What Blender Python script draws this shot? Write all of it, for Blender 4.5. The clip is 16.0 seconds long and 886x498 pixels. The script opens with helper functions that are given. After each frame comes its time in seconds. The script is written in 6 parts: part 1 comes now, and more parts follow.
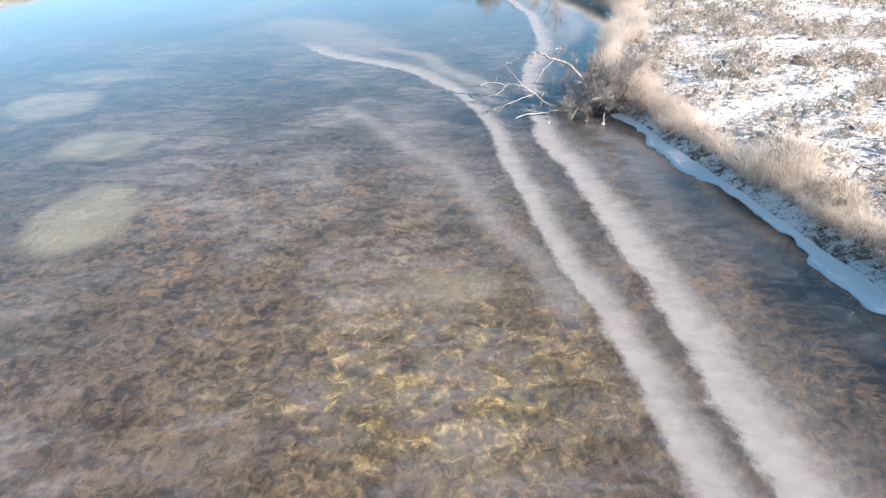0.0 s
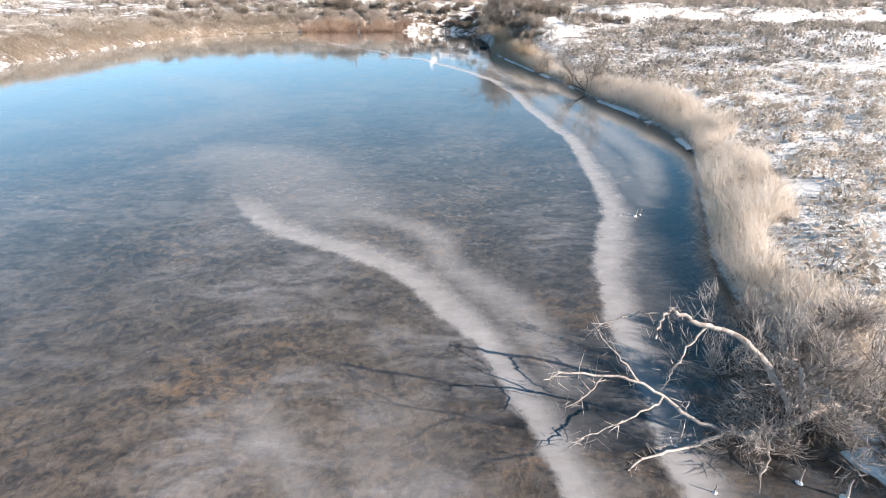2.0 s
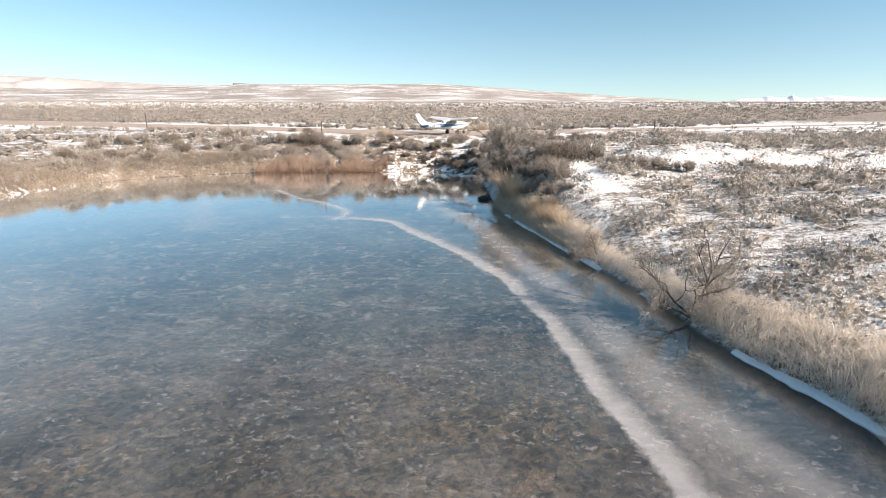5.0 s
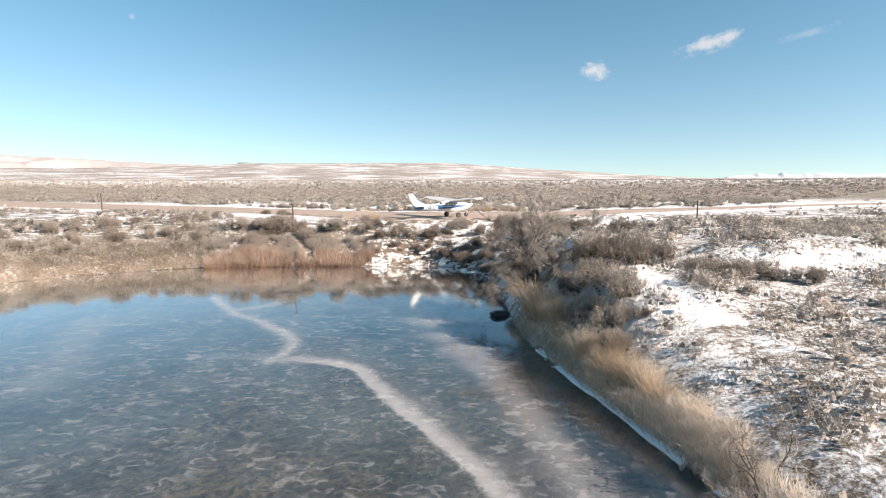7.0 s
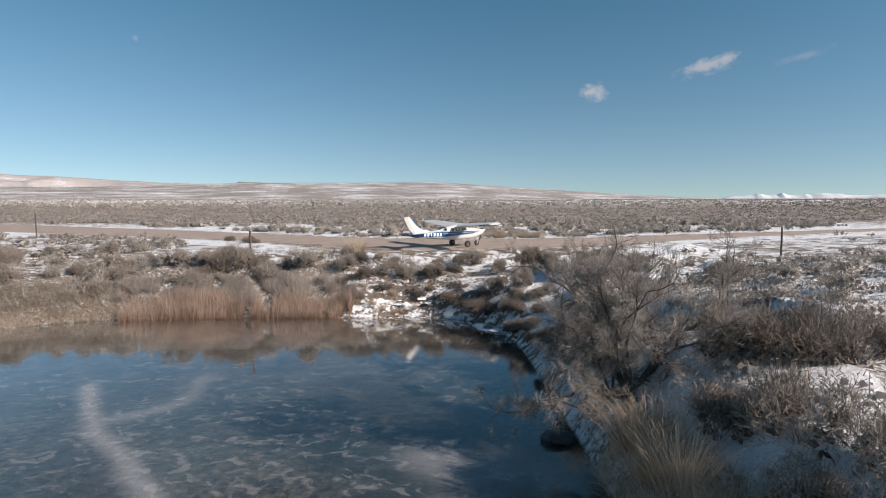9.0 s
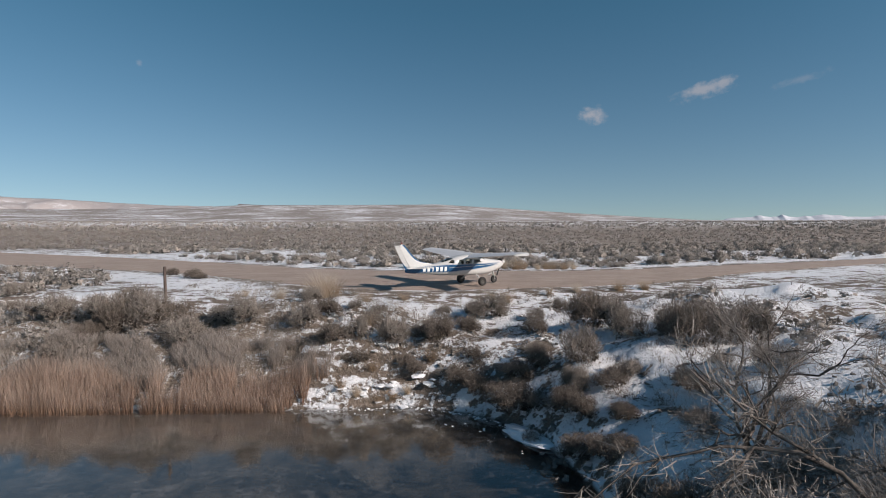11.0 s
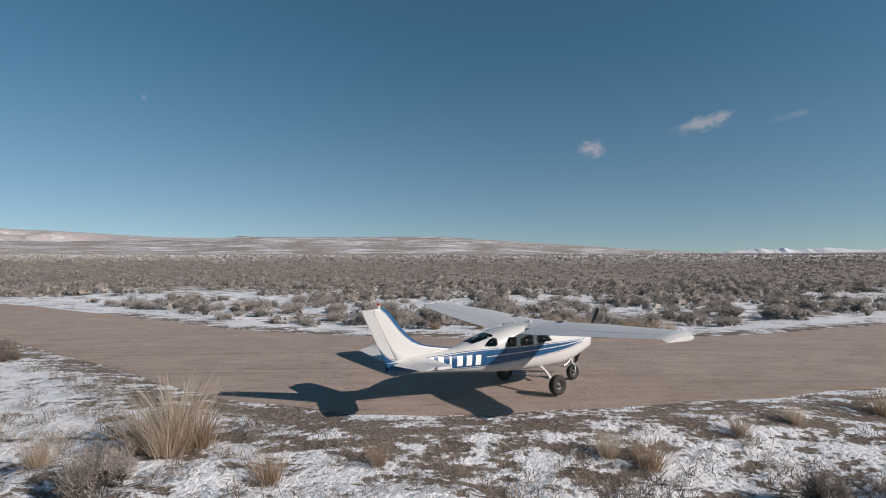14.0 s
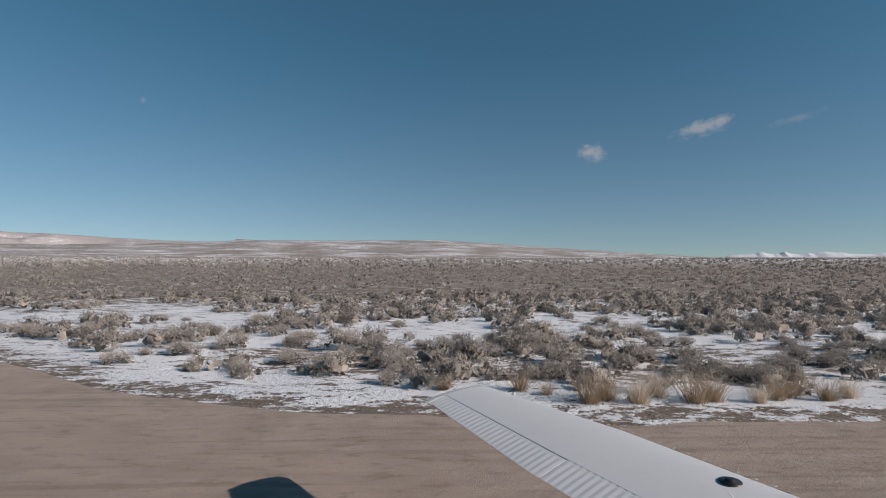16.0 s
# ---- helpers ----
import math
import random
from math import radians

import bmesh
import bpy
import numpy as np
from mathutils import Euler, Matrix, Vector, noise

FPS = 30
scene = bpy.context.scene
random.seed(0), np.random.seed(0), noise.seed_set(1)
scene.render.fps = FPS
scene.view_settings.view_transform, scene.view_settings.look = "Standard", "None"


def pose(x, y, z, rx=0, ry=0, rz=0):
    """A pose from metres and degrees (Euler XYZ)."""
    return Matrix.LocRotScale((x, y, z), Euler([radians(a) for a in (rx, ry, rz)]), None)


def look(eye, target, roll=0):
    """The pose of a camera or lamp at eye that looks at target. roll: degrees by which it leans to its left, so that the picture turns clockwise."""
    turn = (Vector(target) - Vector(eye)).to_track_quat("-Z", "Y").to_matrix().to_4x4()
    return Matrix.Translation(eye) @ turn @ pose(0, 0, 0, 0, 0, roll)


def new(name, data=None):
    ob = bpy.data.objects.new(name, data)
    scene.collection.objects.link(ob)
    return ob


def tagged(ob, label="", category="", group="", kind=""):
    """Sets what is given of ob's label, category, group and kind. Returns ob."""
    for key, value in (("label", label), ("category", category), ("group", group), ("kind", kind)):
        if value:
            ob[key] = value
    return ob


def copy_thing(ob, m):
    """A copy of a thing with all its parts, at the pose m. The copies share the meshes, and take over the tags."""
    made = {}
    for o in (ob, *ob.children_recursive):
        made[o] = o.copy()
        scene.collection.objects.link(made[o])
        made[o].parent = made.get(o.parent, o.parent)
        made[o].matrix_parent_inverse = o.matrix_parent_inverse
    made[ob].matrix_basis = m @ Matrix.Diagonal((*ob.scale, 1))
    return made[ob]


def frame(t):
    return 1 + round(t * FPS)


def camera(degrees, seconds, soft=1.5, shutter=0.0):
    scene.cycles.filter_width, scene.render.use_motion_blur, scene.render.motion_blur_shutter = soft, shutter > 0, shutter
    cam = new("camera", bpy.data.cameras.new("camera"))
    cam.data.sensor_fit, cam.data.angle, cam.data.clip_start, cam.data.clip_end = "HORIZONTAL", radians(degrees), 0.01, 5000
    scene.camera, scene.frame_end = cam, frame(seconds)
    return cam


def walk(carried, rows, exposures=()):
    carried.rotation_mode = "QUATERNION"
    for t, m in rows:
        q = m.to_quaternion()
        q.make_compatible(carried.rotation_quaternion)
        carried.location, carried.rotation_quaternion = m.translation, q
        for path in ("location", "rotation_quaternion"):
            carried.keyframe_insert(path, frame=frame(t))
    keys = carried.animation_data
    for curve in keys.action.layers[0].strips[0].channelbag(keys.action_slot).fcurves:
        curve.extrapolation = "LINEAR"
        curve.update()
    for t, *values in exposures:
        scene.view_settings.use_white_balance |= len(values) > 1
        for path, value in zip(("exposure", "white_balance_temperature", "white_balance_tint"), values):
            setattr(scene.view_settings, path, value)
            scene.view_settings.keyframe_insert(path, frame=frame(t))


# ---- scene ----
cam = camera(78.9, 16.0, soft=0.95)
METRES, EYE, TILT, LEAN, TURN = 103.75, 7.4, 0.0, -1.55, 0.0
ROWS = [
    (0.0, 0.0, 0.0, 0.0, -1.37, -34.23, 2.02),
    (0.5, -0.0007, 0.0316, -0.0004, -1.29, -32.5, 1.85),
    (1.0, -0.0006, 0.064, -0.0014, -1.2, -30.73, 1.6),
    (1.5, -0.0001, 0.0962, -0.0019, -1.21, -28.92, 1.51),
    (2.0, -0.0006, 0.129, -0.0016, -1.27, -27.14, 1.49),
    (2.5, -0.0006, 0.1614, -0.0018, -1.3, -25.31, 1.46),
    (3.0, 0.0004, 0.1937, -0.0023, -1.35, -23.25, 1.46),
    (3.5, 0.0028, 0.2255, -0.0027, -1.37, -21.19, 1.47),
    (4.0, 0.0063, 0.2574, -0.0027, -1.4, -19.15, 1.48),
    (4.5, 0.0105, 0.2894, -0.0024, -1.44, -17.15, 1.51),
    (7.0, 0.0183, 0.447, -0.0011, -1.56, -7.04, 1.72),
    (7.5, 0.0177, 0.4788, -0.0004, -1.6, -6.22, 1.63),
    (8.0, 0.0173, 0.5104, -0.0004, -1.59, -6.08, 1.63),
    (8.5, 0.0174, 0.5416, -0.0002, -1.59, -5.59, 1.6),
    (9.0, 0.0171, 0.5721, -0.0003, -1.59, -4.97, 1.6),
    (11.5, 0.0172, 0.7269, -0.0, -1.56, -2.05, 1.68),
    (12.0, 0.0166, 0.7574, 0.0003, -1.57, -1.47, 1.68),
    (12.5, 0.0157, 0.7877, 0.0004, -1.57, -0.88, 1.64),
    (13.0, 0.0153, 0.8178, 0.0003, -1.57, -0.34, 1.63),
    (13.5, 0.0146, 0.8479, 0.0008, -1.57, 0.24, 1.58),
    (14.0, 0.014, 0.8778, 0.001, -1.57, 0.82, 1.59),
    (14.5, 0.0138, 0.9081, 0.0017, -1.58, 1.22, 1.5),
    (15.0, 0.0135, 0.9388, 0.0024, -1.58, 1.23, 1.52),
    (15.5, 0.0129, 0.9693, 0.0029, -1.61, 1.24, 1.53),
    (16.0, 0.0125, 0.999, 0.0036, -1.61, 1.2, 1.49),
]
EXPOSURES = [(t, e, k, 10.0) for t, e, k in ((0.0, 1.34, 6700), (0.5, 1.38, 6700), (1.0, 1.15, 6750), (1.5, 1.14, 6750), (2.0, 1.20, 6800), (2.5, 1.28, 6900), (3.0, 1.36, 6950), (3.5, 1.38, 7050), (4.0, 1.2, 7150), (4.5, 1.02, 7150), (5.5, 1.15, 7150), (7.0, 1.10, 7200), (7.5, 0.70, 7000), (8.0, 0.60, 6900), (9.0, 0.34, 6700), (11.5, -0.10, 6500), (14.0, -0.12, 6500), (16.0, -0.20, 6500))]
walk(cam, [(t, pose(0, 0, EYE, TILT, LEAN, TURN) @ pose(METRES * x, METRES * y, METRES * z, 90 + pitch, roll, yaw)) for t, x, y, z, yaw, pitch, roll in ROWS], EXPOSURES)

# ---- sky and sun ----
SUN = Vector((1.75, -0.86, 1.0)).normalized()
world = bpy.data.worlds.new("sky")
scene.world = world
world.use_nodes = True
wn, wl = world.node_tree.nodes, world.node_tree.links
wn.clear()
sky = wn.new("ShaderNodeTexSky")
sky.sky_type = "NISHITA"
sky.sun_disc = False
sky.sun_elevation = math.asin(SUN.z)
sky.sun_rotation = math.atan2(SUN.x, SUN.y)
sky.altitude = 1300
sky.air_density, sky.dust_density, sky.ozone_density = 1.0, 0.3, 2.0
wbg = wn.new("ShaderNodeBackground")
wbg.inputs[1].default_value = 0.084
wout = wn.new("ShaderNodeOutputWorld")
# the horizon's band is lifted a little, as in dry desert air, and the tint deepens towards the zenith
wco, wsep, wadd, wcom, wmix = wn.new("ShaderNodeTexCoord"), wn.new("ShaderNodeSeparateXYZ"), wn.new("ShaderNodeMath"), wn.new("ShaderNodeCombineXYZ"), wn.new("ShaderNodeMix")
wadd.operation = "MULTIPLY_ADD"
wadd.inputs[1].default_value, wadd.inputs[2].default_value = 0.93, 0.055
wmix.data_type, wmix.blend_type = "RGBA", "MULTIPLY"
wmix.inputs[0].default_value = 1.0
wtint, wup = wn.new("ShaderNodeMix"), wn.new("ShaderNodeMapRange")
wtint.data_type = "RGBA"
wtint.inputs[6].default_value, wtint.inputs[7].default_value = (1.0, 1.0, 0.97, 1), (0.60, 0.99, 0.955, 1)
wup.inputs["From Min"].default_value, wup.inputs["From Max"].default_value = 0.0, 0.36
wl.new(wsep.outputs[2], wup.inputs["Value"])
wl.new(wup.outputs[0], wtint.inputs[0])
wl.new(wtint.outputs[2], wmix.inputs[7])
wl.new(wco.outputs["Generated"], wsep.inputs[0])
wl.new(wsep.outputs[2], wadd.inputs[0])
wl.new(wsep.outputs[0], wcom.inputs[0])
wl.new(wsep.outputs[1], wcom.inputs[1])
wl.new(wadd.outputs[0], wcom.inputs[2])
wl.new(wcom.outputs[0], sky.inputs[0])
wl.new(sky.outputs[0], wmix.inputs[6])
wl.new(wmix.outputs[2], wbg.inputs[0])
wl.new(wbg.outputs[0], wout.inputs[0])
sun_data = bpy.data.lights.new("sun", "SUN")
sun_data.energy, sun_data.angle, sun_data.color = 5.75, radians(0.53), (1.0, 0.873, 0.79)
sun = new("sun", sun_data)
sun.matrix_world = look((0, 0, 60), Vector((0, 0, 60)) - SUN)


# ---- materials ----
class Mat:
    """A node material with short helpers."""

    def __init__(self, name, rough=0.8, metal=0.0):
        self.m = bpy.data.materials.new(name)
        self.m.use_nodes = True
        self.n, self.l = self.m.node_tree.nodes, self.m.node_tree.links
        self.n.clear()
        self.out = self.n.new("ShaderNodeOutputMaterial")
        self.b = self.n.new("ShaderNodeBsdfPrincipled")
        self.l.new(self.b.outputs[0], self.out.inputs[0])
        self.b.inputs["Roughness"].default_value = rough
        self.b.inputs["Metallic"].default_value = metal
        self.obj = self.geo = None

    def put(self, socket, v):
        if hasattr(v, "node"):
            self.l.new(v, socket)
        else:
            socket.default_value = v

    def coords(self):
        if not self.obj:
            self.obj = self.n.new("ShaderNodeTexCoord").outputs["Object"]
        return self.obj

    def where(self):
        if not self.geo:
            self.geo = self.n.new("ShaderNodeNewGeometry").outputs["Position"]
        return self.geo

    def noise(self, scale, detail=4, rough=0.6, vec=None, stretch=None, warp=0.0):
        t = self.n.new("ShaderNodeTexNoise")
        v = vec or self.where()
        if stretch:
            k = self.n.new("ShaderNodeMapping")
            k.inputs["Scale"].default_value = stretch
            self.l.new(v, k.inputs[0])
            v = k.outputs[0]
        self.l.new(v, t.inputs["Vector"])
        t.inputs["Scale"].default_value, t.inputs["Detail"].default_value, t.inputs["Roughness"].default_value = scale, detail, rough
        t.inputs["Distortion"].default_value = warp
        return t.outputs["Fac"]

    def voronoi(self, scale, vec=None, feature="F1", out="Distance"):
        t = self.n.new("ShaderNodeTexVoronoi")
        t.feature = feature
        self.l.new(vec or self.where(), t.inputs["Vector"])
        t.inputs["Scale"].default_value = scale
        return t.outputs[out]

    def ramp(self, v, a, b, c=0.0, d=1.0):
        r = self.n.new("ShaderNodeMapRange")
        r.interpolation_type = "SMOOTHSTEP"
        self.put(r.inputs["Value"], v)
        for k, x in zip(("From Min", "From Max", "To Min", "To Max"), (a, b, c, d)):
            self.put(r.inputs[k], x)
        return r.outputs[0]

    def math(self, op, a, b=0.0, c=0.0):
        r = self.n.new("ShaderNodeMath")
        r.operation = op
        for k, x in zip(r.inputs, (a, b, c)):
            self.put(k, x)
        return r.outputs[0]

    def mix(self, f, a, b):
        r = self.n.new("ShaderNodeMix")
        r.data_type = "RGBA"
        for k, x in ((0, f), (6, a), (7, b)):
            x = (*x, 1) if isinstance(x, tuple) and len(x) == 3 else x
            self.put(r.inputs[k], x)
        return r.outputs[2]

    def attr(self, name):
        r = self.n.new("ShaderNodeAttribute")
        r.attribute_name = name
        return r.outputs["Fac"]

    def island(self):
        return self.n.new("ShaderNodeNewGeometry").outputs["Random Per Island"]

    def xyz(self, v):
        r = self.n.new("ShaderNodeSeparateXYZ")
        self.l.new(v, r.inputs[0])
        return r.outputs

    def color(self, v):
        self.put(self.b.inputs["Base Color"], (*v, 1) if isinstance(v, tuple) else v)
        return self

    def bump(self, h, dist, strength=1.0):
        r = self.n.new("ShaderNodeBump")
        r.inputs["Distance"].default_value, r.inputs["Strength"].default_value = dist, strength
        self.put(r.inputs["Height"], h)
        self.l.new(r.outputs[0], self.b.inputs["Normal"])
        return self


def ground_material():
    m = Mat("snowy_ground", 0.9)
    big, mid, fine = m.noise(0.35, 5), m.noise(1.3, 6, 0.65, stretch=(0.7, 1.5, 1)), m.noise(14, 5, 0.7)
    pebble = m.voronoi(9.0)
    soil = m.mix(m.ramp(mid, 0.35, 0.7), (0.13, 0.098, 0.076), (0.23, 0.182, 0.145))
    soil = m.mix(m.ramp(fine, 0.4, 0.75), soil, (0.28, 0.24, 0.20))
    straw = m.mix(m.ramp(m.noise(5, 6, 0.7, stretch=(1, 3, 1)), 0.45, 0.7), soil, (0.36, 0.305, 0.24))
    soil = m.mix(m.attr("grass"), soil, straw)
    lump = m.noise(5.0, 5, 0.65)
    cover = m.math("ADD", m.math("MULTIPLY", mid, 0.50), m.math("MULTIPLY", big, 0.22))
    cover = m.math("ADD", cover, m.math("ADD", m.math("MULTIPLY", lump, 0.28), m.math("MULTIPLY", fine, 0.06)))
    close = m.math("ADD", m.math("ADD", m.math("MULTIPLY", mid, 0.30), m.math("MULTIPLY", big, 0.12)), m.math("ADD", m.math("MULTIPLY", lump, 0.36), m.math("MULTIPLY", fine, 0.28)))
    cover = m.math("ADD", cover, m.math("MULTIPLY", m.attr("grass"), m.math("SUBTRACT", close, cover)))
    level = m.math("SUBTRACT", 0.80, m.math("MULTIPLY", m.attr("snow"), 0.53))
    snow = m.ramp(m.math("SUBTRACT", cover, level), m.math("MULTIPLY_ADD", m.attr("grass"), -0.03, -0.02), m.math("MULTIPLY_ADD", m.attr("grass"), 0.035, 0.03))
    white = m.mix(fine, (0.80, 0.82, 0.86), (0.88, 0.89, 0.91))
    land = m.mix(snow, soil, white)
    # bed of the pond: matted weed in clumps over mud
    clump = m.noise(3.4, 7, 0.68, warp=0.7, stretch=(1, 1, 0.3))
    weed = m.noise(0.85, 5, 0.6, warp=0.8)
    patch = m.noise(0.22, 4, 0.6)
    tuft = m.noise(8.0, 4, 0.65, warp=0.6, stretch=(1, 0.7, 0.3))
    bed = m.mix(m.ramp(clump, 0.36, 0.62), (0.016, 0.013, 0.011), (0.110, 0.088, 0.068))
    bed = m.mix(m.ramp(weed, 0.46, 0.68, 0, 0.75), bed, m.mix(m.ramp(tuft, 0.36, 0.64), (0.045, 0.036, 0.028), (0.165, 0.135, 0.102)))
    rust = m.math("MULTIPLY", m.ramp(patch, 0.48, 0.62), m.math("MULTIPLY", m.ramp(clump, 0.47, 0.60), m.ramp(weed, 0.40, 0.58)))
    bed = m.mix(m.math("MULTIPLY", rust, 0.75), bed, (0.21, 0.125, 0.058))
    moss = m.mix(m.ramp(m.noise(2.1, 6, 0.66, warp=0.3), 0.40, 0.60), m.mix(m.ramp(clump, 0.38, 0.56), (0.020, 0.019, 0.010), (0.12, 0.10, 0.042)), m.mix(m.ramp(clump, 0.45, 0.68), (0.11, 0.088, 0.038), (0.52, 0.415, 0.20)))
    bed = m.mix(m.math("MULTIPLY", m.attr("gold"), m.ramp(m.noise(1.1, 4, 0.6, warp=0.7), 0.38, 0.54)), bed, moss)
    # dimming of light by deeper water is put into the bed's colour
    bed = m.mix(m.math("MULTIPLY", m.attr("depth_dim"), 0.85), bed, m.mix(m.ramp(clump, 0.38, 0.66), (0.008, 0.009, 0.010), m.mix(m.ramp(patch, 0.42, 0.6), (0.046, 0.054, 0.050), (0.086, 0.082, 0.060))))
    # darker grey-brown bed towards the far and west shores
    bed = m.mix(m.attr("far_bed"), bed, m.mix(m.ramp(weed, 0.3, 0.7), (0.027, 0.025, 0.022), (0.070, 0.065, 0.056)))
    bed = m.mix(m.math("MULTIPLY", m.attr("silt"), 0.85), bed, m.mix(m.noise(0.8, 3), (0.22, 0.225, 0.175), (0.29, 0.29, 0.22)))
    z = m.xyz(m.where())[2]
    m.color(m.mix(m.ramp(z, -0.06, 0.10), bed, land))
    m.put(m.b.inputs["Roughness"], m.ramp(snow, 0, 1, 0.95, 0.6))
    h = m.math("ADD", m.math("MULTIPLY", snow, 0.25), m.math("ADD", m.math("MULTIPLY", fine, 0.14), m.math("ADD", m.math("MULTIPLY", mid, 0.9), m.math("MULTIPLY", lump, 1.4))))
    return m.bump(m.math("MULTIPLY", h, m.ramp(z, -0.06, 0.1, 0.10, 1.0)), 0.16, 1.0).m


def road_material():
    m = Mat("packed_dirt", 0.92)
    p = m.where()
    track = m.noise(1.1, 5, 0.6, stretch=(0.34, 1.2, 1), warp=0.5)
    fine, big, grit = m.noise(20, 6, 0.8), m.noise(0.5, 4), m.noise(70, 3, 0.7)
    col = m.mix(m.ramp(track, 0.35, 0.65), (0.345, 0.270, 0.228), (0.405, 0.327, 0.278))
    col = m.mix(m.ramp(big, 0.40, 0.7, 0, 0.40), col, (0.255, 0.198, 0.160))
    col = m.mix(m.ramp(fine, 0.50, 0.68, 0, 0.75), col, (0.43, 0.36, 0.30))
    col = m.mix(m.ramp(fine, 0.46, 0.32, 0, 0.6), col, (0.15, 0.113, 0.088))
    col = m.mix(m.ramp(grit, 0.56, 0.70, 0, 0.5), col, (0.50, 0.44, 0.38))
    mid = m.noise(2.4, 5, 0.65, stretch=(0.6, 1.6, 1))
    col = m.mix(m.ramp(mid, 0.50, 0.68, 0, 0.45), col, (0.40, 0.315, 0.26))
    col = m.mix(m.ramp(mid, 0.47, 0.32, 0, 0.5), col, (0.19, 0.142, 0.114))
    lane = m.noise(0.9, 3, 0.5, stretch=(0.05, 2.6, 1), warp=0.2)
    col = m.mix(m.ramp(lane, 0.56, 0.64, 0, 0.35), col, (0.21, 0.16, 0.13))
    stones = m.ramp(m.voronoi(9), 0.0, 0.20, 1, 0)
    col = m.mix(m.math("MULTIPLY", stones, m.ramp(m.noise(0.9, 3), 0.46, 0.62)), col, (0.46, 0.40, 0.35))
    m.color(col)
    h = m.math("ADD", m.math("ADD", m.math("MULTIPLY", track, 0.55), m.math("MULTIPLY", fine, 0.9)), m.math("MULTIPLY", stones, 0.4))
    return m.bump(h, 0.06, 1.0).m


def ice_material():
    """Clear ice: gloss by Fresnel over a clear body, with frost lying on it."""
    m = Mat("clear_ice")
    n, l = m.n, m.l
    n.remove(m.b)
    clear = n.new("ShaderNodeBsdfTransparent")
    clear.inputs[0].default_value = (0.90, 0.89, 0.88, 1)
    gloss = n.new("ShaderNodeBsdfGlossy")
    gloss.inputs["Roughness"].default_value = 0.06
    gloss.inputs[0].default_value = (0.97, 0.99, 1.0, 1)
    fres = n.new("ShaderNodeFresnel")
    fres.inputs[0].default_value = 1.34
    bump = n.new("ShaderNodeBump")
    bump.inputs["Distance"].default_value, bump.inputs["Strength"].default_value = 0.004, 0.35
    l.new(m.noise(2.5, 3, stretch=(1, 2, 1)), bump.inputs["Height"])
    l.new(bump.outputs[0], gloss.inputs["Normal"])
    body = n.new("ShaderNodeMixShader")
    l.new(m.math("MINIMUM", m.math("MULTIPLY", fres.outputs[0], 2.1), 0.97), body.inputs[0])
    l.new(clear.outputs[0], body.inputs[1])
    l.new(gloss.outputs[0], body.inputs[2])
    frost = n.new("ShaderNodeBsdfDiffuse")
    frost.inputs[0].default_value = (0.412, 0.412, 0.425, 1)
    haze_blue = n.new("ShaderNodeBsdfDiffuse")
    haze_blue.inputs[0].default_value = (0.27, 0.40, 0.43, 1)
    # thin blown film in wisps that trail east, in drifts and clear gaps
    drift = m.ramp(m.noise(0.20, 4, 0.55, warp=0.6), 0.40, 0.66, 0.25, 1.0)
    wisps = m.ramp(m.noise(1.5, 7, 0.66, stretch=(0.42, 1.0, 1), warp=0.9), 0.34, 0.72, 0.06, 0.36)
    grain = m.ramp(m.noise(7.0, 4, 0.65, stretch=(0.6, 1.0, 1)), 0.3, 0.7, 0.75, 1.2)
    film = m.math("MULTIPLY", m.math("MULTIPLY", m.math("MULTIPLY", drift, wisps), grain), m.attr("haze"))
    # pale flecks: small ones near the shallows, broad flat ones over the deep
    small = m.math("MULTIPLY", m.ramp(m.noise(4.8, 5, 0.6, stretch=(1, 1.2, 1), warp=0.7), 0.52, 0.70, 0.0, 0.38), m.ramp(m.noise(0.6, 3, 0.6), 0.36, 0.56))
    broad = m.math("MULTIPLY", m.ramp(m.noise(1.9, 5, 0.58, stretch=(0.85, 1.15, 1), warp=1.1), 0.52, 0.66, 0.0, 0.23), m.ramp(m.noise(0.5, 3, 0.6), 0.30, 0.50))
    fleck = m.math("ADD", m.math("MULTIPLY", small, m.attr("small")), m.math("MULTIPLY", broad, m.attr("broad")))
    # bands: a crisp windward edge and a lee side that frays out
    fray = m.math("ADD", m.math("MULTIPLY", m.math("SUBTRACT", m.noise(1.6, 5, 0.6), 0.5), 0.75), m.math("MULTIPLY", m.math("SUBTRACT", m.noise(9.0, 4, 0.6), 0.5), 0.35))
    wisp = m.ramp(m.noise(2.6, 6, 0.65, stretch=(0.6, 1.0, 1)), 0.22, 0.68, 0.74, 1.04)
    streak = m.attr("frost")
    for k in "ab":
        v = m.math("ADD", m.attr("edge_" + k), fray)
        core = m.math("MULTIPLY", m.ramp(v, -0.16, 0.26), m.ramp(v, 0.45, 1.9, 1.0, 0.0))
        streak = m.math("MAXIMUM", streak, m.math("MULTIPLY", m.attr("power_" + k), core))
    streak = m.math("MULTIPLY", streak, wisp)
    cover = m.math("MINIMUM", m.math("ADD", fleck, streak), 0.85)
    # bluish haze of light scattered in the water, painted on as diffuse colour
    water_haze = n.new("ShaderNodeMixShader")
    l.new(m.math("MULTIPLY", m.attr("water_haze"), m.ramp(m.noise(0.25, 4, 0.55), 0.3, 0.7, 0.01, 0.085)), water_haze.inputs[0])
    l.new(body.outputs[0], water_haze.inputs[1])
    l.new(haze_blue.outputs[0], water_haze.inputs[2])
    veil, veiled = n.new("ShaderNodeBsdfDiffuse"), n.new("ShaderNodeMixShader")
    veil.inputs[0].default_value = (0.385, 0.392, 0.422, 1)
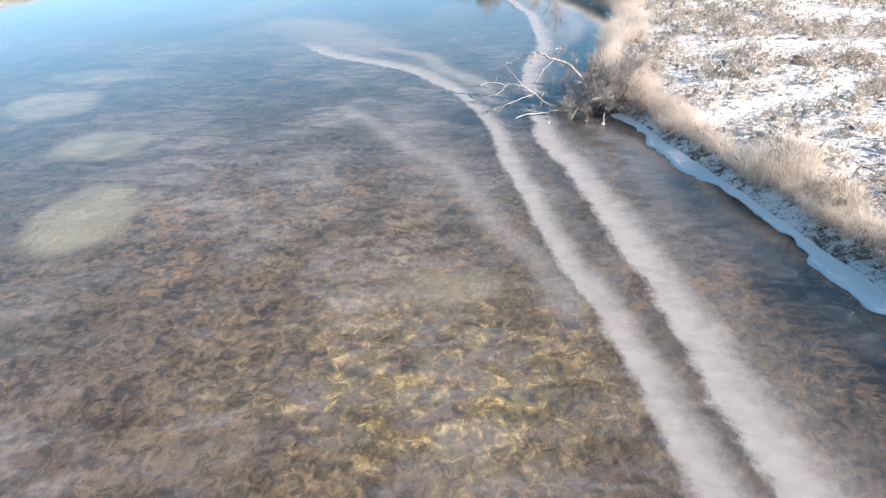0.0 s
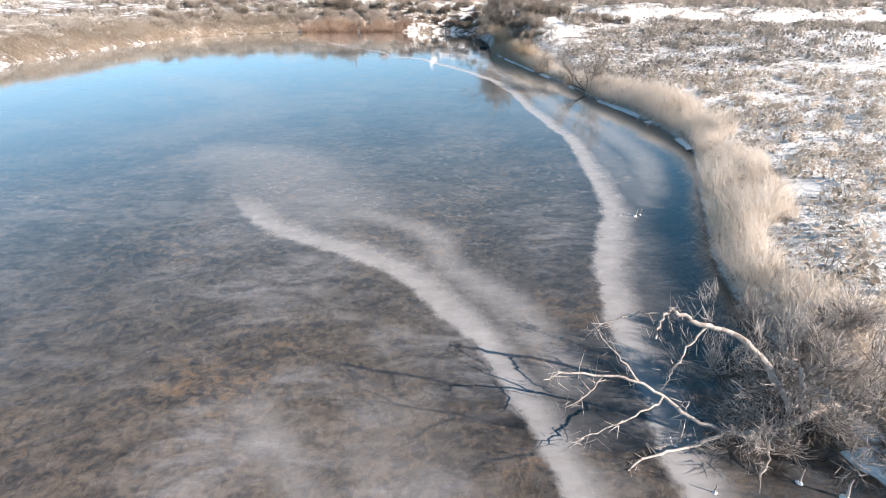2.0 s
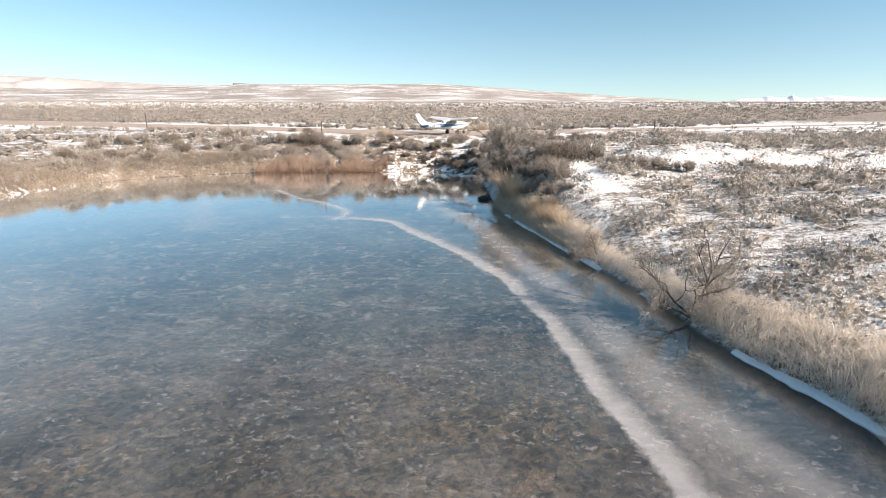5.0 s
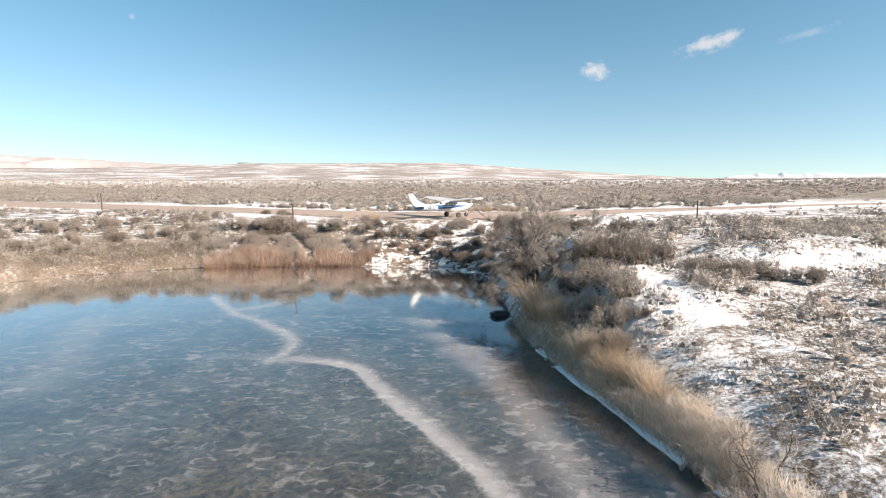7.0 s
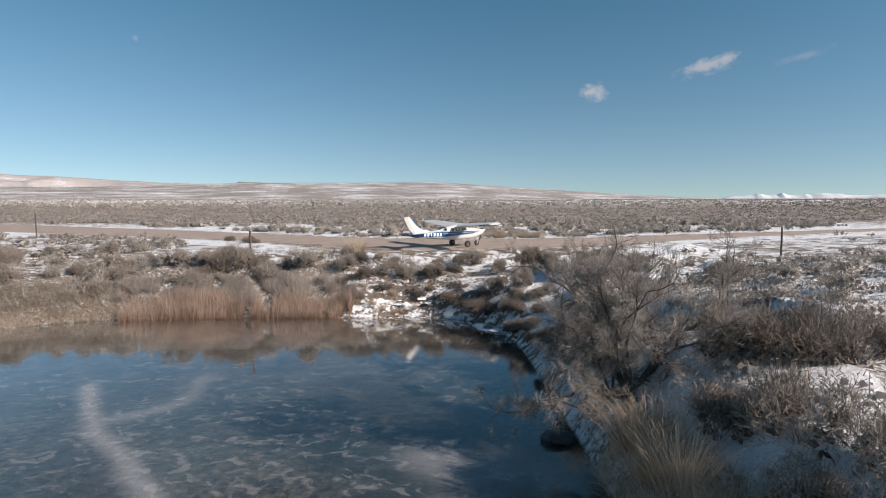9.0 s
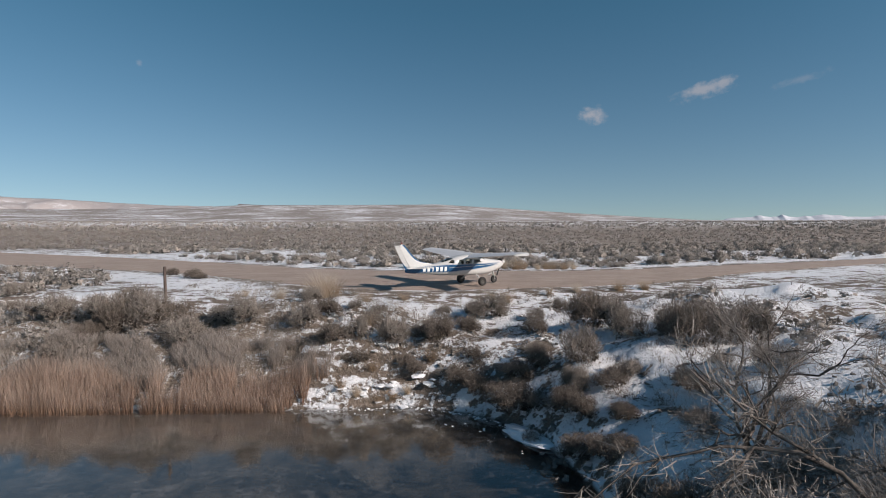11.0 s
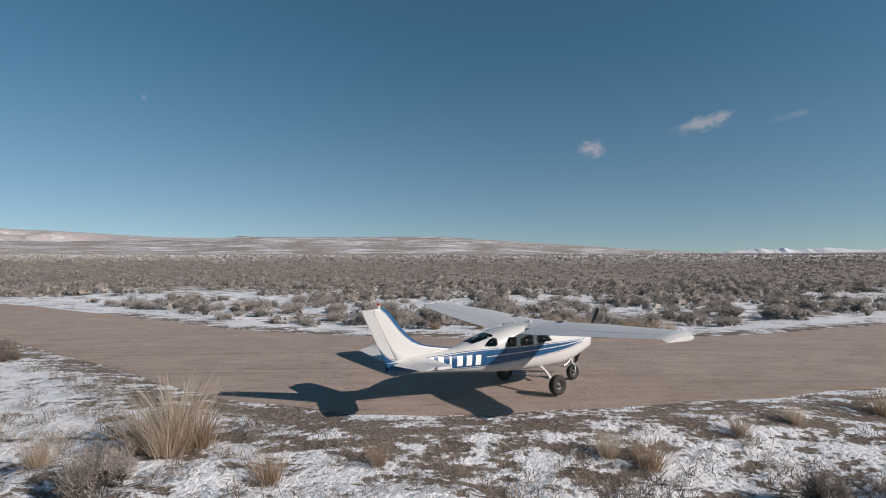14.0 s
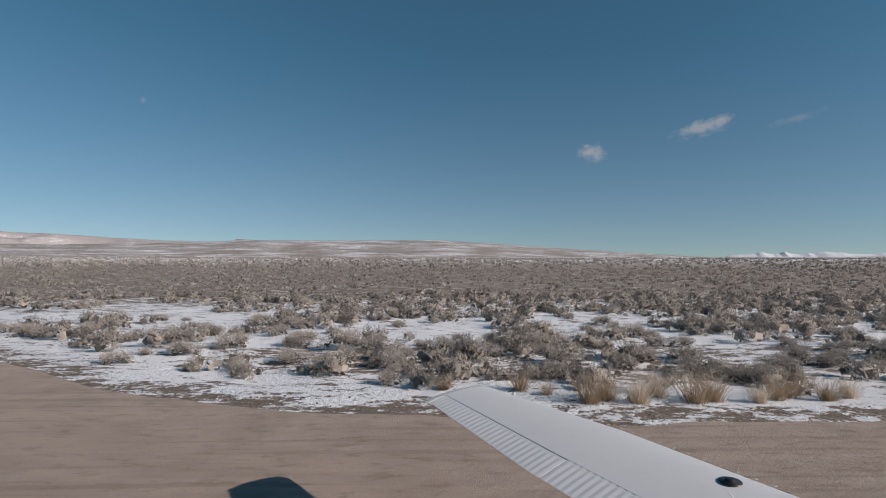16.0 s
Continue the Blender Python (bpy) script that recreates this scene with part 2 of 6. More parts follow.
    l.new(m.math("MINIMUM", film, 0.7), veiled.inputs[0])
    l.new(water_haze.outputs[0], veiled.inputs[1])
    l.new(veil.outputs[0], veiled.inputs[2])
    top = n.new("ShaderNodeMixShader")
    l.new(cover, top.inputs[0])
    l.new(veiled.outputs[0], top.inputs[1])
    l.new(frost.outputs[0], top.inputs[2])
    l.new(top.outputs[0], m.out.inputs[0])
    return m.m


def plant_material(name, dark, light, tip=None, rough=0.9, glow=0.3, gain=0.55):
    """Stems and leaves: each leaf has a tone of its own, each plant too."""
    m = Mat(name, rough)
    col = m.mix(m.island(), dark, light)
    if tip:
        col = m.mix(m.math("MULTIPLY", m.attr("tip"), gain), col, tip)
    col = m.mix(m.math("MULTIPLY", m.ramp(m.noise(0.35, 3), 0.35, 0.7), 0.35), col, dark)
    col = m.mix(m.math("MULTIPLY", m.attr("tone"), 0.45), col, tuple(c * 0.75 for c in dark))
    m.color(col)
    m.b.inputs["Specular IOR Level"].default_value = 0.15
    thin, both = m.n.new("ShaderNodeBsdfTranslucent"), m.n.new("ShaderNodeMixShader")
    m.l.new(col, thin.inputs[0])
    both.inputs[0].default_value = glow
    m.l.new(m.b.outputs[0], both.inputs[1])
    m.l.new(thin.outputs[0], both.inputs[2])
    m.l.new(both.outputs[0], m.out.inputs[0])
    return m.m


def bark_material():
    m = Mat("grey_bark", 0.9)
    g = m.noise(9, 6, 0.7, stretch=(1, 1, 0.25))
    m.color(m.mix(m.ramp(g, 0.35, 0.7), (0.05, 0.040, 0.034), (0.17, 0.145, 0.125)))
    return m.bump(g, 0.02).m


def dead_wood_material():
    m = Mat("bleached_wood", 0.85)
    g = m.noise(12, 6, 0.7, stretch=(1, 1, 0.3))
    m.color(m.mix(m.ramp(g, 0.35, 0.7), (0.24, 0.20, 0.18), (0.52, 0.48, 0.45)))
    return m.bump(g, 0.01).m


def snow_material():
    m = Mat("snow", 0.55)
    a, b = m.noise(3, 6, 0.65), m.noise(25, 4, 0.6)
    m.color(m.mix(a, (0.80, 0.82, 0.86), (0.90, 0.91, 0.93)))
    m.b.inputs["Subsurface Weight"].default_value = 0.0
    return m.bump(m.math("ADD", a, m.math("MULTIPLY", b, 0.25)), 0.10).m


def plain_material(name, col, rough=0.5, metal=0.0, vary=0.15, scale=30):
    m = Mat(name, rough, metal)
    g = m.noise(scale, 4, vec=m.coords())
    lo = tuple(c * (1 - vary) for c in col)
    hi = tuple(min(1, c * (1 + vary)) for c in col)
    m.color(m.mix(g, lo, hi))
    return m.m


def paint_material(name, col, rough=0.22):
    """Aircraft paint with faint dust and panel unevenness."""
    m = Mat(name, rough)
    g, d = m.noise(3, 5, vec=m.coords()), m.noise(40, 4, vec=m.coords())
    m.color(m.mix(m.ramp(g, 0.45, 0.8, 0, 0.35), col, tuple(c * 0.86 + 0.01 for c in col)))
    m.put(m.b.inputs["Roughness"], m.ramp(d, 0.3, 0.8, rough * 0.8, rough * 1.7))
    return m.bump(g, 0.004, 0.5).m


def glass_material():
    m = Mat("tinted_glass")
    n, l = m.n, m.l
    n.remove(m.b)
    clear, gloss, fres, mx = n.new("ShaderNodeBsdfTransparent"), n.new("ShaderNodeBsdfGlossy"), n.new("ShaderNodeFresnel"), n.new("ShaderNodeMixShader")
    clear.inputs[0].default_value = (0.80, 0.87, 0.83, 1)
    gloss.inputs["Roughness"].default_value = 0.03
    fres.inputs[0].default_value = 1.5
    l.new(fres.outputs[0], mx.inputs[0])
    l.new(clear.outputs[0], mx.inputs[1])
    l.new(gloss.outputs[0], mx.inputs[2])
    l.new(mx.outputs[0], m.out.inputs[0])
    return m.m


def hill_material(name, rock, veg, snow_level):
    m = Mat(name, 0.95)
    a, b = m.noise(0.012, 6, 0.6), m.noise(0.17, 8, 0.75)
    land = m.mix(m.ramp(b, 0.40, 0.62), rock, veg)
    snow = m.ramp(m.math("ADD", m.math("MULTIPLY", a, 0.35), m.math("MULTIPLY", b, 0.65)), snow_level, snow_level + 0.05)
    m.color(m.mix(snow, land, (0.80, 0.81, 0.85)))
    return m.m


def cloud_material(seed, strength=0.6):
    m = Mat("thin_cloud")
    n, l = m.n, m.l
    n.remove(m.b)
    uv = n.new("ShaderNodeTexCoord").outputs["Generated"]
    x, y, z = m.xyz(uv)
    dx, dz = m.math("SUBTRACT", x, 0.5), m.math("SUBTRACT", z, 0.5)
    r = m.math("SQRT", m.math("ADD", m.math("MULTIPLY", dx, dx), m.math("MULTIPLY", dz, dz)))
    k = n.new("ShaderNodeMapping")
    k.inputs["Location"].default_value = (seed, 0, seed)
    k.inputs["Scale"].default_value = (0.009, 1, 0.012)
    l.new(m.coords(), k.inputs[0])
    t = m.noise(1.0, 6, 0.6, vec=k.outputs[0])
    a = m.ramp(m.math("SUBTRACT", t, m.math("MULTIPLY", r, 1.0)), 0.02, 0.42, 0, strength)
    em, tr, mx = n.new("ShaderNodeEmission"), n.new("ShaderNodeBsdfTransparent"), n.new("ShaderNodeMixShader")
    em.inputs[0].default_value = (0.98, 0.86, 0.84, 1)
    em.inputs[1].default_value = 0.62
    l.new(a, mx.inputs[0])
    l.new(tr.outputs[0], mx.inputs[1])
    l.new(em.outputs[0], mx.inputs[2])
    l.new(mx.outputs[0], m.out.inputs[0])
    return m.m


GROUND, ROAD, ICE = ground_material(), road_material(), ice_material()
SAGE = plant_material("sagebrush_twigs", (0.20, 0.180, 0.160), (0.44, 0.400, 0.362), (0.66, 0.62, 0.575), glow=0.12)
# dark brown brush; lowest tone deepened to stand for shade among the twigs
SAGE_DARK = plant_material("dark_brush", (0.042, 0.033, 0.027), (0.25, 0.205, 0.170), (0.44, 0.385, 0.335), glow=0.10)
SAGE_FROST = plant_material("frosted_brush", (0.30, 0.262, 0.22), (0.54, 0.48, 0.415), (0.74, 0.69, 0.64), glow=0.4)
STRAW = plant_material("dry_grass", (0.38, 0.30, 0.215), (0.68, 0.565, 0.435), (0.82, 0.74, 0.64), glow=0.5)
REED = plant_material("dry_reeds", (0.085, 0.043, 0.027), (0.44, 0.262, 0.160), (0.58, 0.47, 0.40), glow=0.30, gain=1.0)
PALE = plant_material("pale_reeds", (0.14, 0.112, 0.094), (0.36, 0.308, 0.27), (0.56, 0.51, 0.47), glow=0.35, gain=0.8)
WEED = plant_material("dry_weeds", (0.18, 0.146, 0.114), (0.38, 0.32, 0.26), (0.56, 0.50, 0.435), glow=0.4)
FROST_GRASS = plant_material("frosted_grass", (0.50, 0.425, 0.35), (0.78, 0.70, 0.61), (0.92, 0.88, 0.84), glow=0.62, gain=0.7)
TWIG = plant_material("bare_twigs", (0.14, 0.118, 0.102), (0.34, 0.302, 0.27), (0.66, 0.62, 0.58))
BRUSH = plant_material("brown_brush", (0.115, 0.096, 0.082), (0.33, 0.288, 0.25), (0.55, 0.50, 0.45), glow=0.10)
# darker than the bare twigs, putting the crown's inner shade into their colour
SHADE_STEM = plant_material("shade_dark_stems", (0.045, 0.036, 0.030), (0.15, 0.122, 0.10), (0.24, 0.20, 0.17))
BARK, DEADWOOD, SNOW = bark_material(), dead_wood_material(), snow_material()
STONE = plain_material("stone", (0.17, 0.155, 0.14), 0.9, vary=0.4, scale=4)


# ---- helpers for meshes ----
def fade(a, b, v):
    k = np.clip((np.asarray(v, float) - a) / (b - a), 0, 1)
    return k * k * (3 - 2 * k)


def lattice(x, y, seed):
    """Smooth value noise between 0 and 1 on unit cells."""
    xi, yi = np.floor(x).astype(np.int64), np.floor(y).astype(np.int64)
    fx, fy = x - xi, y - yi
    fx, fy = fx * fx * (3 - 2 * fx), fy * fy * (3 - 2 * fy)

    def h(a, b):
        n = (a * 374761393 + b * 668265263 + seed * 974634777) & 0x7FFFFFFF
        n = ((n ^ (n >> 13)) * 1274126177) & 0x7FFFFFFF
        return ((n ^ (n >> 16)) & 0xFFFF) / 65535.0

    a, b, c, d = h(xi, yi), h(xi + 1, yi), h(xi, yi + 1), h(xi + 1, yi + 1)
    return (a * (1 - fx) + b * fx) * (1 - fy) + (c * (1 - fx) + d * fx) * fy


def fbm(x, y, size, seed=1, octaves=4):
    x, y = np.asarray(x, float), np.asarray(y, float)
    total, amp, norm = 0, 1.0, 0
    for k in range(octaves):
        total = total + amp * lattice(x / size * 2**k, y / size * 2**k, seed + k)
        norm += amp
        amp *= 0.5
    return total / norm - 0.5


def spline(points, steps=6, closed=False):
    p = np.array(points, float)
    n = len(p)
    out = []
    for i in range(n if closed else n - 1):
        q = [p[(i + k) % n] if closed else p[min(max(i + k, 0), n - 1)] for k in (-1, 0, 1, 2)]
        for u in np.arange(steps) / steps:
            out.append(0.5 * (2 * q[1] + (q[2] - q[0]) * u + (2 * q[0] - 5 * q[1] + 4 * q[2] - q[3]) * u**2 + (3 * q[1] - q[0] - 3 * q[2] + q[3]) * u**3))
    if not closed:
        out.append(p[-1])
    return np.array(out)


def line_distance(x, y, line, closed=False):
    x, y = np.asarray(x, float), np.asarray(y, float)
    best = np.full(x.shape, 1e9)
    ends = np.roll(line, -1, 0) if closed else line[1:]
    for (ax, ay), (bx, by) in zip(line[:, :2], ends[:, :2]):
        dx, dy = bx - ax, by - ay
        u = np.clip(((x - ax) * dx + (y - ay) * dy) / (dx * dx + dy * dy + 1e-12), 0, 1)
        best = np.minimum(best, (x - ax - u * dx) ** 2 + (y - ay - u * dy) ** 2)
    return np.sqrt(best)


def inside(x, y, line):
    odd = np.zeros(np.shape(x), bool)
    for (ax, ay), (bx, by) in zip(line, np.roll(line, -1, 0)):
        with np.errstate(divide="ignore", invalid="ignore"):
            odd ^= ((ay > y) != (by > y)) & (x < (bx - ax) * (y - ay) / (by - ay + 1e-12) + ax)
    return odd


def mesh_from(name, verts, faces, mats, attrs=None, smooth=True, index=None):
    """A mesh from arrays; faces all have the same number of corners."""
    me = bpy.data.meshes.new(name)
    verts, faces = np.asarray(verts, np.float32), np.asarray(faces, np.int32)
    k = faces.shape[1]
    me.vertices.add(len(verts))
    me.vertices.foreach_set("co", verts.ravel())
    me.loops.add(faces.size)
    me.loops.foreach_set("vertex_index", faces.ravel())
    me.polygons.add(len(faces))
    me.polygons.foreach_set("loop_start", np.arange(0, faces.size, k, dtype=np.int32))
    me.polygons.foreach_set("use_smooth", np.full(len(faces), smooth))
    for m in mats if isinstance(mats, (list, tuple)) else [mats]:
        me.materials.append(m)
    if index is not None:
        me.polygons.foreach_set("material_index", np.asarray(index, np.int32))
    for key, v in (attrs or {}).items():
        me.attributes.new(key, "FLOAT", "POINT").data.foreach_set("value", np.asarray(v, np.float32))
    me.update(calc_edges=True)
    me.validate()
    return me


def grid_faces(nx, ny):
    i = np.arange(nx * ny).reshape(ny, nx)
    return np.stack([i[:-1, :-1], i[:-1, 1:], i[1:, 1:], i[1:, :-1]], -1).reshape(-1, 4)


# ---- lie of the land ----
SHORE = spline([(10.4, -30), (10, 2), (9.5, 8.6), (8.8, 12.5), (7.9, 16.6), (7.4, 19.3), (7.3, 22), (7.5, 24.6), (8.1, 27.2), (9.1, 29.8), (10.0, 32.3), (11.1, 35), (12.0, 38), (11.7, 44.2), (10.6, 48), (9.9, 53), (8.8, 58.6), (7.8, 63.5), (6.9, 68.5), (6.4, 72.5), (6.6, 80), (6.5, 86.5), (5.7, 90.3), (4.2, 92.6), (0.6, 94.0), (-2.3, 93.7), (-10, 93.9), (-18.4, 93.4), (-24, 91.0), (-28, 88.6), (-31.2, 84.5), (-34, 77), (-36.5, 68), (-39, 55), (-40, 30), (-40, 0), (-40, -30)], 5, True)
ROAD_NEAR = np.array([(-160, 178), (-80, 146), (-50, 132), (-30.6, 123.1), (-19.8, 118.2), (-13.3, 113.2), (-9.6, 110.4), (-5, 106.6), (-0.3, 104.7), (3.5, 104.7), (7.7, 105.4), (11.7, 106.2), (17, 107.9), (20, 110), (26.5, 114.7), (29.8, 116.4), (39, 121.3), (60, 131), (160, 166)], float)
ROAD_FAR = np.array([(-160, 212), (-80, 165), (-50.6, 148.8), (-31.4, 138), (-18.5, 129), (-9.2, 122.5), (-3, 120.3), (3.8, 119.1), (7.6, 118.6), (14.2, 118.7), (19.5, 119.8), (25.6, 122.1), (42, 128.3), (60, 136), (160, 172)], float)
ROAD_Z = 3.42
# mounds of snow and spoil: x, y, radius along x, along y, height
MOUNDS = [(9.2, 98.6, 3.2, 2.0, 0.35), (14.8, 99.3, 4.5, 2.2, 0.40), (22, 101.5, 5, 2.5, 0.5), (14, 88, 5, 4.5, 0.2), (11.6, 70.4, 1.8, 1.8, 0.12),
          (8.6, 92.6, 1.8, 1.6, 0.2), (-4.0, 99.4, 3.0, 1.4, 0.2), (3.8, 100.2, 2.2, 1.4, 0.2), (-16, 103, 6, 2.5, 0.2), (24, 78, 8, 8, 0.2), (30, 55, 9, 10, 0.3), (20.5, 82.4, 4, 3, 0.3)]


def shore_gap(x, y):
    """Distance from the waterline, positive on land."""
    d = line_distance(x, y, SHORE, True)
    return np.where(inside(x, y, SHORE), -d, d)


def road_gap(x, y):
    """Metres from the road's edge, positive off the road."""
    lo, hi = np.interp(x, ROAD_NEAR[:, 0], ROAD_NEAR[:, 1]), np.interp(x, ROAD_FAR[:, 0], ROAD_FAR[:, 1])
    slope = np.interp(x, [-60, -12, -4, 4], [0.72, 0.72, 0.9, 1.0])
    return np.maximum(lo - y, y - hi) * slope


def height(x, y, d=None):
    x, y = np.asarray(x, float), np.asarray(y, float)
    if d is None:
        d = shore_gap(x, y)
    east = fade(-5, 6, x) * (1 - fade(76, 86, y))
    plateau = np.where(x > -8, np.interp(y, [42, 48, 53, 60, 67, 71, 76, 98], [1.3, 1.5, 1.95, 2.3, 2.6, 3.0, 3.1, 3.37]), 2.7 + 0.67 * fade(88, 105, y))
    plateau = plateau + 0.7 * fade(14, 34, x) * (1 - fade(60, 72, y))
    # upper terrace above a bank of snow
    brink = np.interp(x, [6, 9, 12, 13.5, 15, 20, 34], [98, 92, 77.5, 73.8, 72.0, 70.8, 69.0])
    plateau = plateau + 1.2 * fade(0.0, 1.7, y - brink + 1.6 * fbm(x, y, 2.6, 29, 3)) * (1 - fade(82, 97, y)) * (x > 5)
    out = np.maximum(d, 0)
    steep, gentle = 1 - np.exp(-out / 0.9), 1 - np.exp(-out / (3.2 + 1.8 * fade(-3, 4, x)))
    soft = fade(46, 54, y) * (1 - fade(65, 69, y))
    rise = east * ((0.42 - 0.18 * soft) * steep + (0.58 + 0.18 * soft) * (1 - np.exp(-out / (3.5 + 0.7 * soft)))) + (1 - east) * (0.22 * steep + 0.78 * gentle)
    land = plateau * rise
    off = np.clip(road_gap(x, y), 0, None)
    loose = fade(0.3, 4.0, off) * fade(0, 2.5, out)
    for mx, my, rx, ry, hh in MOUNDS:
        land = land + hh * np.exp(-(((x - mx) / rx) ** 2 + ((y - my) / ry) ** 2)) * fade(0.2, 2.0, off)
    ledge = fade(64, 68, y) * (1 - fade(74, 80, y)) * (x > 4)
    land = land + 0.62 * ledge * fade(1.9, 3.2, out + 1.2 * fbm(x, y, 3.0, 27, 3)) * (1 - fade(5, 10, out))
    near = 1 - fade(150, 260, np.hypot(x, y - 60))
    rough = (0.45 + 0.55 * fade(84, 90, y)) * fade(60, 68, y) * (1 - fade(100, 104, y)) * fade(-26, -18, x) * (1 - fade(20, 26, x))
    land = land + loose * near * ((0.55 + 0.5 * rough) * fbm(x, y, 5.5, 3) + (0.16 + 0.95 * rough) * fbm(x, y, 1.5, 9, 5))
    land = land + (1 - near) * 4.0 * fbm(x, y, 240, 5, 3) * fade(150, 600, np.hypot(x, y))
    land = land + 0.0125 * np.clip(np.hypot(x, y - 60) - 190, 0, 560)
    land = np.where(road_gap(x, y) < 0.0, np.minimum(land, ROAD_Z - 0.06), land)
    blend = 1 - fade(0.0, 3.0, off)
    land = land * (1 - blend) + (ROAD_Z - 0.02 + 0.05 * fade(0, 1.0, off)) * blend
    bed = -np.minimum(1.5, 0.32 * np.abs(np.minimum(d, 0)) ** 0.75) - 0.02
    bed = bed + fade(0, 3, -d) * (0.30 * fbm(x, y, 1.4, 21, 4) + 0.5 * fbm(x, y, 9, 23, 2))
    return np.where(d < 0, np.minimum(bed, -0.02), land)


def axis(lo, hi, fine_lo, fine_hi, step, grow=1.16):
    mid = list(np.arange(fine_lo, fine_hi + step / 2, step))
    left, s, v = [], step, fine_lo
    while v > lo:
        s *= grow
        v -= s
        left.append(max(v, lo))
    right, s, v = [], step, mid[-1]
    while v < hi:
        s *= grow
        v += s
        right.append(min(v, hi))
    return np.array(left[::-1] + mid + right)


gx, gy = axis(-4600, 4600, -28, 24, 0.37), axis(-700, 4700, -2, 126, 0.37)
GX, GY = (a.ravel() for a in np.meshgrid(gx, gy))
D = shore_gap(GX, GY)
GZ = height(GX, GY, D)
off = road_gap(GX, GY)
snow = 0.52 + 0.0 * GX
snow = np.where((GX > 4) & (GY < 75), 0.63 - 0.10 * fade(36, 58, GY), snow)
snow = np.where((GX > -4) & (GX < 18) & (GY > 93) & (GY < 105) & (D > 0.8), 0.555, snow)
snow = np.maximum(snow, 0.65 * np.exp(-((off - 3.0) / 5.0) ** 2) * (GY > 112))
snow = np.maximum(snow, 0.64 * (1 - fade(24, 30, np.abs(GX + 18) * 1.2)) * np.exp(-((off - 3) / 5.0) ** 2) * (GY < 122))
for mx, my, rx, ry, hh in MOUNDS:
    snow = np.maximum(snow, (0.60 + 0.50 * min(hh, 0.7)) * np.exp(-(((GX - mx) / (rx * 1.5)) ** 2 + ((GY - my) / (ry * 1.5)) ** 2)))
snow = np.where((off > 0) & (off < 3.5) & (GY < 112) & (GX > -7), 0.455 + 0.03 * off, snow)
snow = np.where((D > 0) & (D < 6) & (GX < -3), np.where(GX < -17, 0.36 + 0.02 * D, 0.46), snow)
snow = np.where((D > 0) & (D < 1.2) & (GX > 2), np.where(GY > 85, 0.53, 0.54), snow)
snow = np.where((GX > -4) & (GX < 5) & (GY < 98) & (GY > 90) & (D > 0), np.minimum(snow, 0.50), snow)
snow = snow * np.where(off < 0.5, 0.92, 1.0)
snow = np.where(GY > 132, 0.62 - 0.22 * fade(138, 185, GY) + 0.13 * fade(330, 620, GY), snow)
step = GY - np.interp(GX, [6, 9, 12, 13.5, 15, 20, 34], [98, 92, 77.5, 73.8, 72.0, 70.8, 69.0])
snow = np.where((GX > 8) & (GY < 90) & (D > 1.5), np.maximum(snow, 0.78 * np.exp(-((step + 0.2) / 2.0) ** 2)), snow)
snow = np.where((D > 1.0) & (D < 4) & (GX > 6) & (GY > 50) & (GY < 68), np.maximum(snow, 0.55), snow)
snow = np.where((D > 1.8) & (D < 6) & (GX > 6) & (GY > 65) & (GY < 76), np.maximum(snow, 0.78 - 0.05 * np.abs(D - 3.4)), snow)
snow = np.where((step > 2.5) & (GX > 11) & (GY < 96), np.minimum(snow, 0.60), snow)
snow = np.where((GX > 6.5) & (GX < 24) & (GY > 96.5) & (GY < 104.2), np.maximum(snow, 0.572), snow)
snow = np.where((GX > 7.5) & (GX < 18) & (GY > 84) & (GY < 97) & (D > 1), np.maximum(snow, 0.63), snow)
grass = np.clip((1 - fade(2, 9, D)) * (D > 0), 0, 1)
grass = np.where((GX > 4) & (GY < 75), 0.9, grass)
grass = np.where((GX > -4) & (GY > 85), 0.0, grass)
gold = 1.35 * np.exp(-(((GX - 0.2) / 3.6) ** 2 + ((GY - 7.9) / 2.3) ** 2)) + 0.28 * np.exp(-(((GX + 1.2) / 5.0) ** 2 + ((GY - 12.5) / 4.0) ** 2))
gold = np.clip(gold, 0, 1)
depth_dim = (0.62 * fade(15, 30, GY) + 0.38 * fade(44, 66, GY)) * fade(0.5, 4, -D)
far_bed = np.maximum(fade(78, 87, GY), fade(-26, -33, GX)) * fade(0.3, 1.0, -D + 1) * 0.9
silt = np.zeros_like(GX)
for sx, sy, rx, ry, k in [(-11.4, 15.3, 1.7, 2.2, 1.0), (-13.9, 21.4, 2.1, 1.7, 0.85), (-18.8, 26.2, 2.3, 2.1, 0.9), (-19.0, 31.5, 3.0, 1.5, 0.6), (0.3, 11.2, 1.6, 0.8, 0.55)]:
    silt = np.maximum(silt, k * (1 - fade(0.78, 1.08, np.hypot((GX - sx) / rx, (GY - sy) / ry) + 0.25 * fbm(GX, GY, 2.5, 31))))
ground = new("ground", mesh_from("ground", np.stack([GX, GY, GZ], 1), grid_faces(len(gx), len(gy)), GROUND, {"snow": snow, "grass": grass, "depth_dim": depth_dim, "gold": gold, "silt": silt, "far_bed": far_bed}))
tagged(ground, "snow-dusted sagebrush ground with the weedy bed of a clear pond", "ground", kind="structure")

# road: a crowned strip between its two edges
rx = np.concatenate([np.arange(-158, -30, 3.0), np.arange(-30, 45, 0.3), np.arange(45, 158, 4.0)])
rv = np.linspace(0, 1, 41)
lo, hi = np.interp(rx, ROAD_NEAR[:, 0], ROAD_NEAR[:, 1]), np.interp(rx, ROAD_FAR[:, 0], ROAD_FAR[:, 1])
